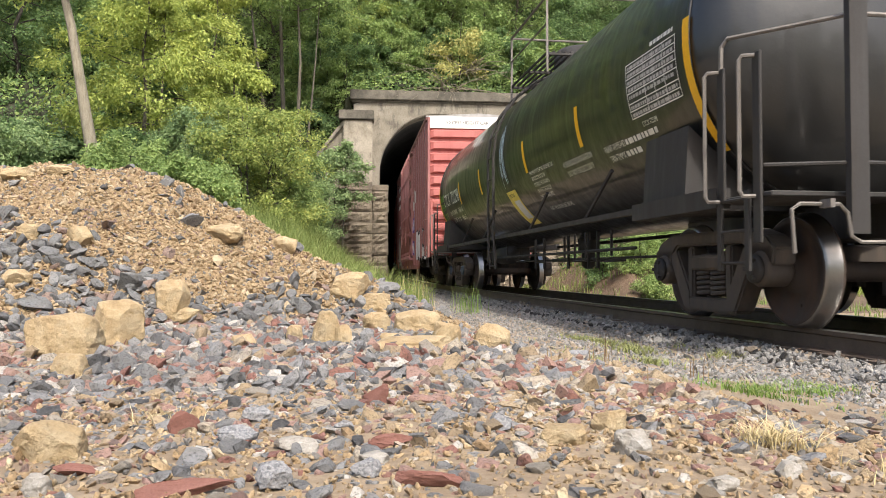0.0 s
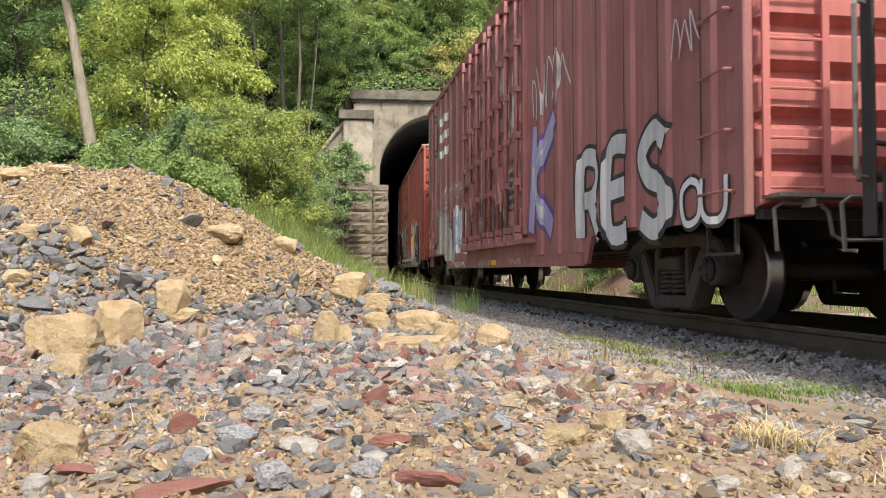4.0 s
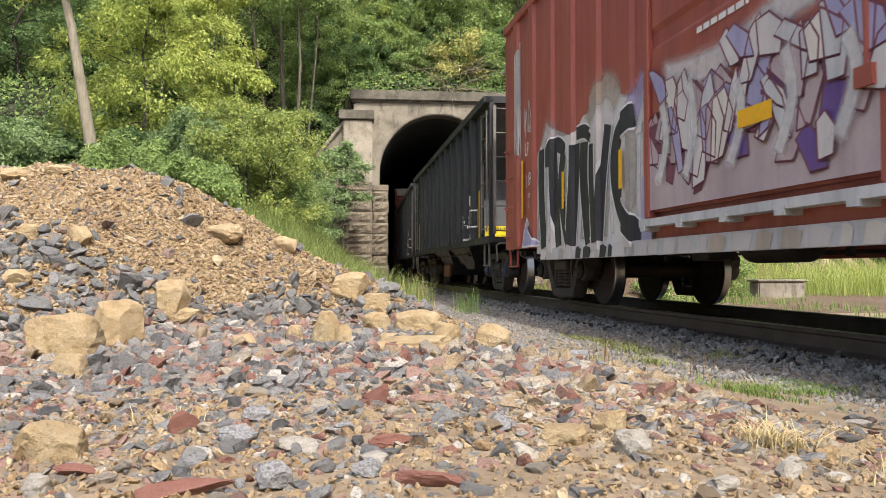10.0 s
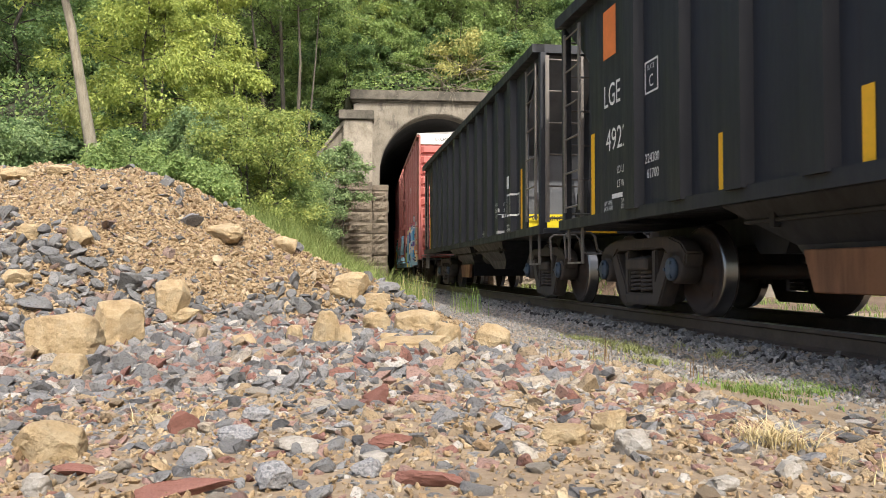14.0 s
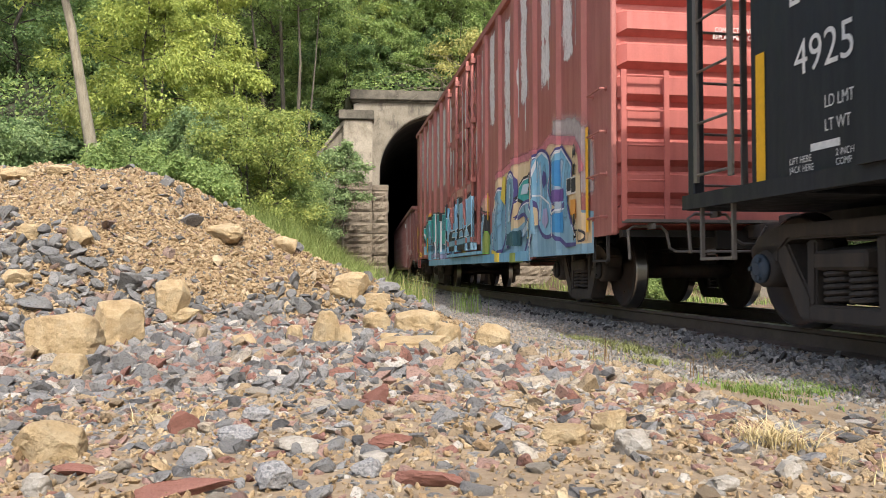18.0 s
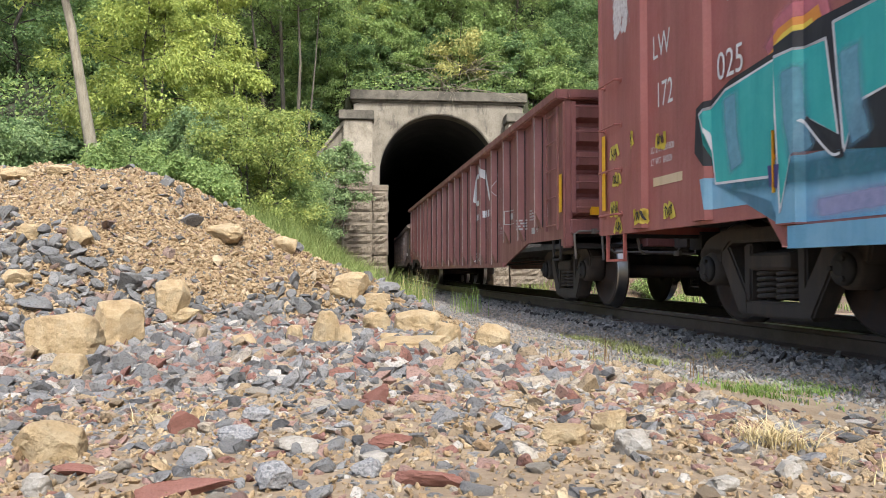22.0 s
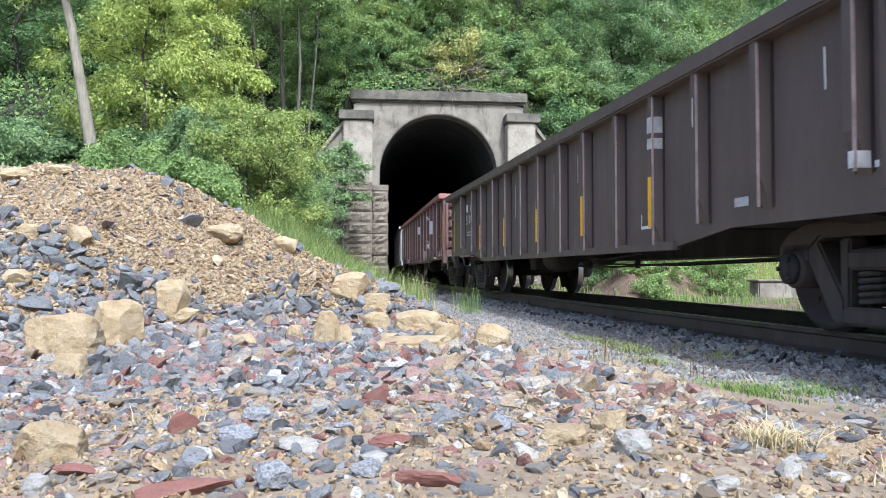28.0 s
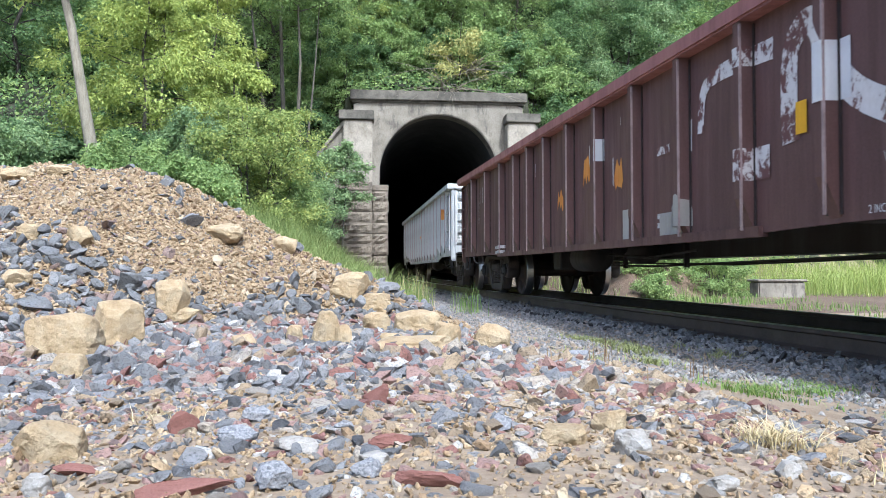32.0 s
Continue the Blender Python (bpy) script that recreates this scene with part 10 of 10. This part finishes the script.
letter(gon_h, side_h, "IL 65-6", -5.76, 1.25, 0.05, dull_white)
letter(gon_h, side_h, "CU. FT. 3243", -5.76, 1.175, 0.05, dull_white)
letter(gon_h, side_h, "STEEL FLOOR", -5.76, 1.1, 0.05, dull_white)
for y, z in ((-7.56, 1.24), (-7.98, 1.36)):
    bars(gon_h, side_h, y, z, 0.28, 0.026, 4, dull_white, int(y * 10))
fr = [(-6.98, -6.65, 1.22, 1.232), (-6.98, -6.65, 1.44, 1.452), (-6.98, -6.968, 1.22, 1.45), (-6.662, -6.65, 1.22, 1.45), (-6.9, -6.75, 1.3, 1.4)]
patches(gon_h, side_h, fr, dull_white, 0.006)
patches(gon_h, side_h, [(-8.28, -8.1, 1.0, 1.09)], dull_white, 0.006)
letter(gon_h, side_h, "PULL", -8.35, 1.02, 0.05, dull_white)
scribble(gon_h, side_h, -3.67, -4.4, 0.64, 0.82, "chalk", 181, 5, 0.014)
scribble(gon_h, side_h, -8.84, -9.0, 1.2, 1.38, "white", 182, 4, 0.012)
patch(gon_h, Side(1.54), -9.625, -9.5, 1.2, 1.68, yellow_mat, 0.006)
patches(gon_h, side_h, [(7.24, 7.3, 2.14, 2.34), (7.0, 7.16, 2.14, 2.18), (7.0, 7.16, 2.3, 2.34), (7.11, 7.16, 2.14, 2.34)], white_mat, 0.006)
letter(gon_h, side_h, "9", 7.3, 1.69, 0.21, white_mat, 0.7)
letter(gon_h, side_h, "42", 6.5, 1.69, 0.21, white_mat, 0.7)
patches(gon_h, side_h, [(5.13, 5.6, 1.6, 1.95)], SP["black"], 0.006)
patches(gon_h, side_h, [(5.3, 5.34, 1.7, 1.85), (5.4, 5.46, 1.7, 1.85)], SP["teal"], 0.008)
bars(gon_h, side_h, 7.25, 1.4, 0.4, 0.05, 2, dull_white, 9)
bars(gon_h, side_h, 6.4, 1.42, 0.4, 0.05, 2, dull_white, 10)

# dark gondola
for y in (-3.85, -1.95, -0.03, 1.92, 3.85):
    patch(gon_i, side_i, y - 0.04, y + 0.04, 0.87, 1.34, yellow_mat, 0.008)
for y, z0, z1 in ((7.3, 0.9, 1.86), (-6.9, 1.33, 2.03)):
    patch(gon_i, side_i, y - 0.05, y + 0.05, z0, z1, yellow_mat, 0.008)
patches(gon_i, side_i, [(5.62, 5.78, 1.72, 1.88), (5.3, 5.36, 1.7, 1.86), (5.16, 5.22, 1.7, 1.86)], white_mat, 0.006)
letter(gon_i, side_i, "51108", 5.82, 1.46, 0.2, white_mat, 1.05)
bars(gon_i, side_i, 5.75, 1.3, 0.8, 0.035, 2, dull_white, 12)
patches(gon_i, side_i, [(-6.72, -6.62, 1.06, 1.1), (-6.66, -6.6, 1.06, 1.16)], white_mat, 0.006)
patches(gon_i, side_i, [(-5.35, -5.15, 0.95, 1.02)], dull_white, 0.006)
fr = [(-3.75, -3.4, 0.87, 0.9), (-3.42, -3.4, 0.88, 1.02)]
patches(gon_i, side_i, fr, white_mat, 0.006)
patches(gon_i, side_i, [(-3.92, -3.8, 1.75, 1.9), (-3.92, -3.8, 1.6, 1.7)], dull_white, 0.008)
streaks(gon_i, side_i, -6.5, 6.5, 0.8, 1.9, "chalk", 10, 210, 0.02)

# rusty maroon gondola: worn white emblem
FLAKE, _n, _l, _b = nodes_of("flaking white paint")
_f = noise_node(_n, _l, 7.0, 7, 0.75, stretch=(1, 1, 0.7))
_l.new(ramp_node(_n, _l, _f, [(0.46, (0.13, 0.058, 0.052)), (0.5, (0.6, 0.57, 0.55)), (0.8, (0.72, 0.7, 0.69))]), _b.inputs["Base Color"])
_b.inputs["Roughness"].default_value = 0.7
decal(gon_j, side_j, lambda bm: add_ribbon(bm, smooth_line([(-3.2, 1.62), (-3.24, 1.92), (-3.4, 2.04), (-3.85, 2.06), (-4.26, 2.05)], 5), [0.1, 0.16]), FLAKE, 0.006, "emblem", "flaking white emblem on the side")
decal(gon_j, side_j, lambda bm: add_ribbon(bm, smooth_line([(-4.46, 1.34), (-4.44, 1.6), (-4.46, 1.95), (-4.58, 2.1), (-4.72, 2.09), (-4.82, 1.9), (-4.95, 1.7), (-5.15, 1.52), (-5.42, 1.38)], 5), 0.19), FLAKE, 0.006, "emblem")
decal(gon_j, side_j, lambda bm: add_ribbon(bm, [(-5.62, 1.5), (-5.6, 1.8), (-5.6, 2.1)], 0.16), FLAKE, 0.006, "emblem")
patch(gon_j, side_j, -5.07, -4.83, 1.52, 1.9, SP["white"], 0.009, "emblem")
patch(gon_j, side_j, -4.21, -3.87, 1.13, 1.37, FLAKE, 0.009, "emblem")
patch(gon_j, side_j, -2.62, -2.36, 1.55, 1.63, FLAKE, 0.009, "emblem")
patch(gon_j, side_j, -1.0, -0.94, 1.7, 1.95, SP["white"], 0.009, "emblem")
patch(gon_j, side_j, -4.64, -4.52, 1.38, 1.6, yellow_mat, 0.011)
patch(gon_j, side_j, -5.57, -5.37, 0.94, 1.02, dull_white, 0.006, "plate")
letter(gon_j, side_j, "WT - UK", -5.33, 1.09, 0.06, dull_white)
patch(gon_j, side_j, -1.67, -1.51, 0.78, 1.1, SP["grey"], 0.006, "primer_patch")
patch(gon_j, side_j, -2.9, -2.4, 0.76, 1.0, SP["grey"], 0.006, "primer_patch")
for y in (-6.95, -2.95):
    cloud(gon_j, side_j, y + 0.3, y - 0.1, 0.85, 1.15, "grey", int(230 - y), 0.3, 0.006)
patch(gon_j, Side(1.52), -7.44, -7.36, 1.0, 1.98, yellow_mat, 0.01)
letter(gon_j, side_j, "2 INCH HF COMP SHOES", -5.2, 0.8, 0.05, white_mat)
for y, z in ((-2.35, 1.0), (3.9, 0.9), (4.4, 0.9)):
    bars(gon_j, side_j, y, z, 0.3, 0.05, 2, dull_white, int(y * 20))
for y, z, s in ((-1.4, 1.5, 1), (0.6, 1.4, 2), (-0.4, 1.65, 3)):
    cloud(gon_j, side_j, y + 0.12, y - 0.12, z - 0.2, z + 0.25, "orange", 240 + s, 0.5, 0.005, False, "rust_patch")
streaks(gon_j, side_j, -6.5, 6.5, 0.85, 2.1, "chalk", 14, 250, 0.02)
streaks(gon_k, side_k, -7.2, 7.0, 0.85, 2.3, "orange", 40, 260, 0.03, 0.004, "rust_streaks")

# green tag on the tank
for i, w in enumerate(("ZUMZ", "TSPIT")):
    piece(tank_car, tank_side, w, 7.0, 6.45, 2.25 - 0.24 * i, 2.42 - 0.24 * i, "green", None, 0.022, 270 + i, 0, 0.008, name="graffiti_tag")
scribble(tank_car, tank_side, 6.95, 6.45, 1.72, 1.95, "green", 272, 4, 0.02)
scribble(tank_car, tank_side, 0.1, -0.25, 2.0, 2.9, "pale", 273, 4, 0.02)



def motions():
    for car, s16 in CARS:
        rows = []
        for t in range(0, 33):
            x, y, a = track(s16 - run(t))
            rows.append((float(t), pose(x, y, 0, 0, 0, math.degrees(a))))
        walk(car, rows)
    # wheels roll: under 75 degrees from row to row
    times = [32.0 * i / 256 for i in range(257)]
    turns = [math.degrees((run(t) - run(0)) / WHEEL_R) for t in times]
    for wheels, y in WHEELSETS:
        walk(wheels, [(t, pose(0, y, WHEEL_R, a)) for t, a in zip(times, turns)])


motions()
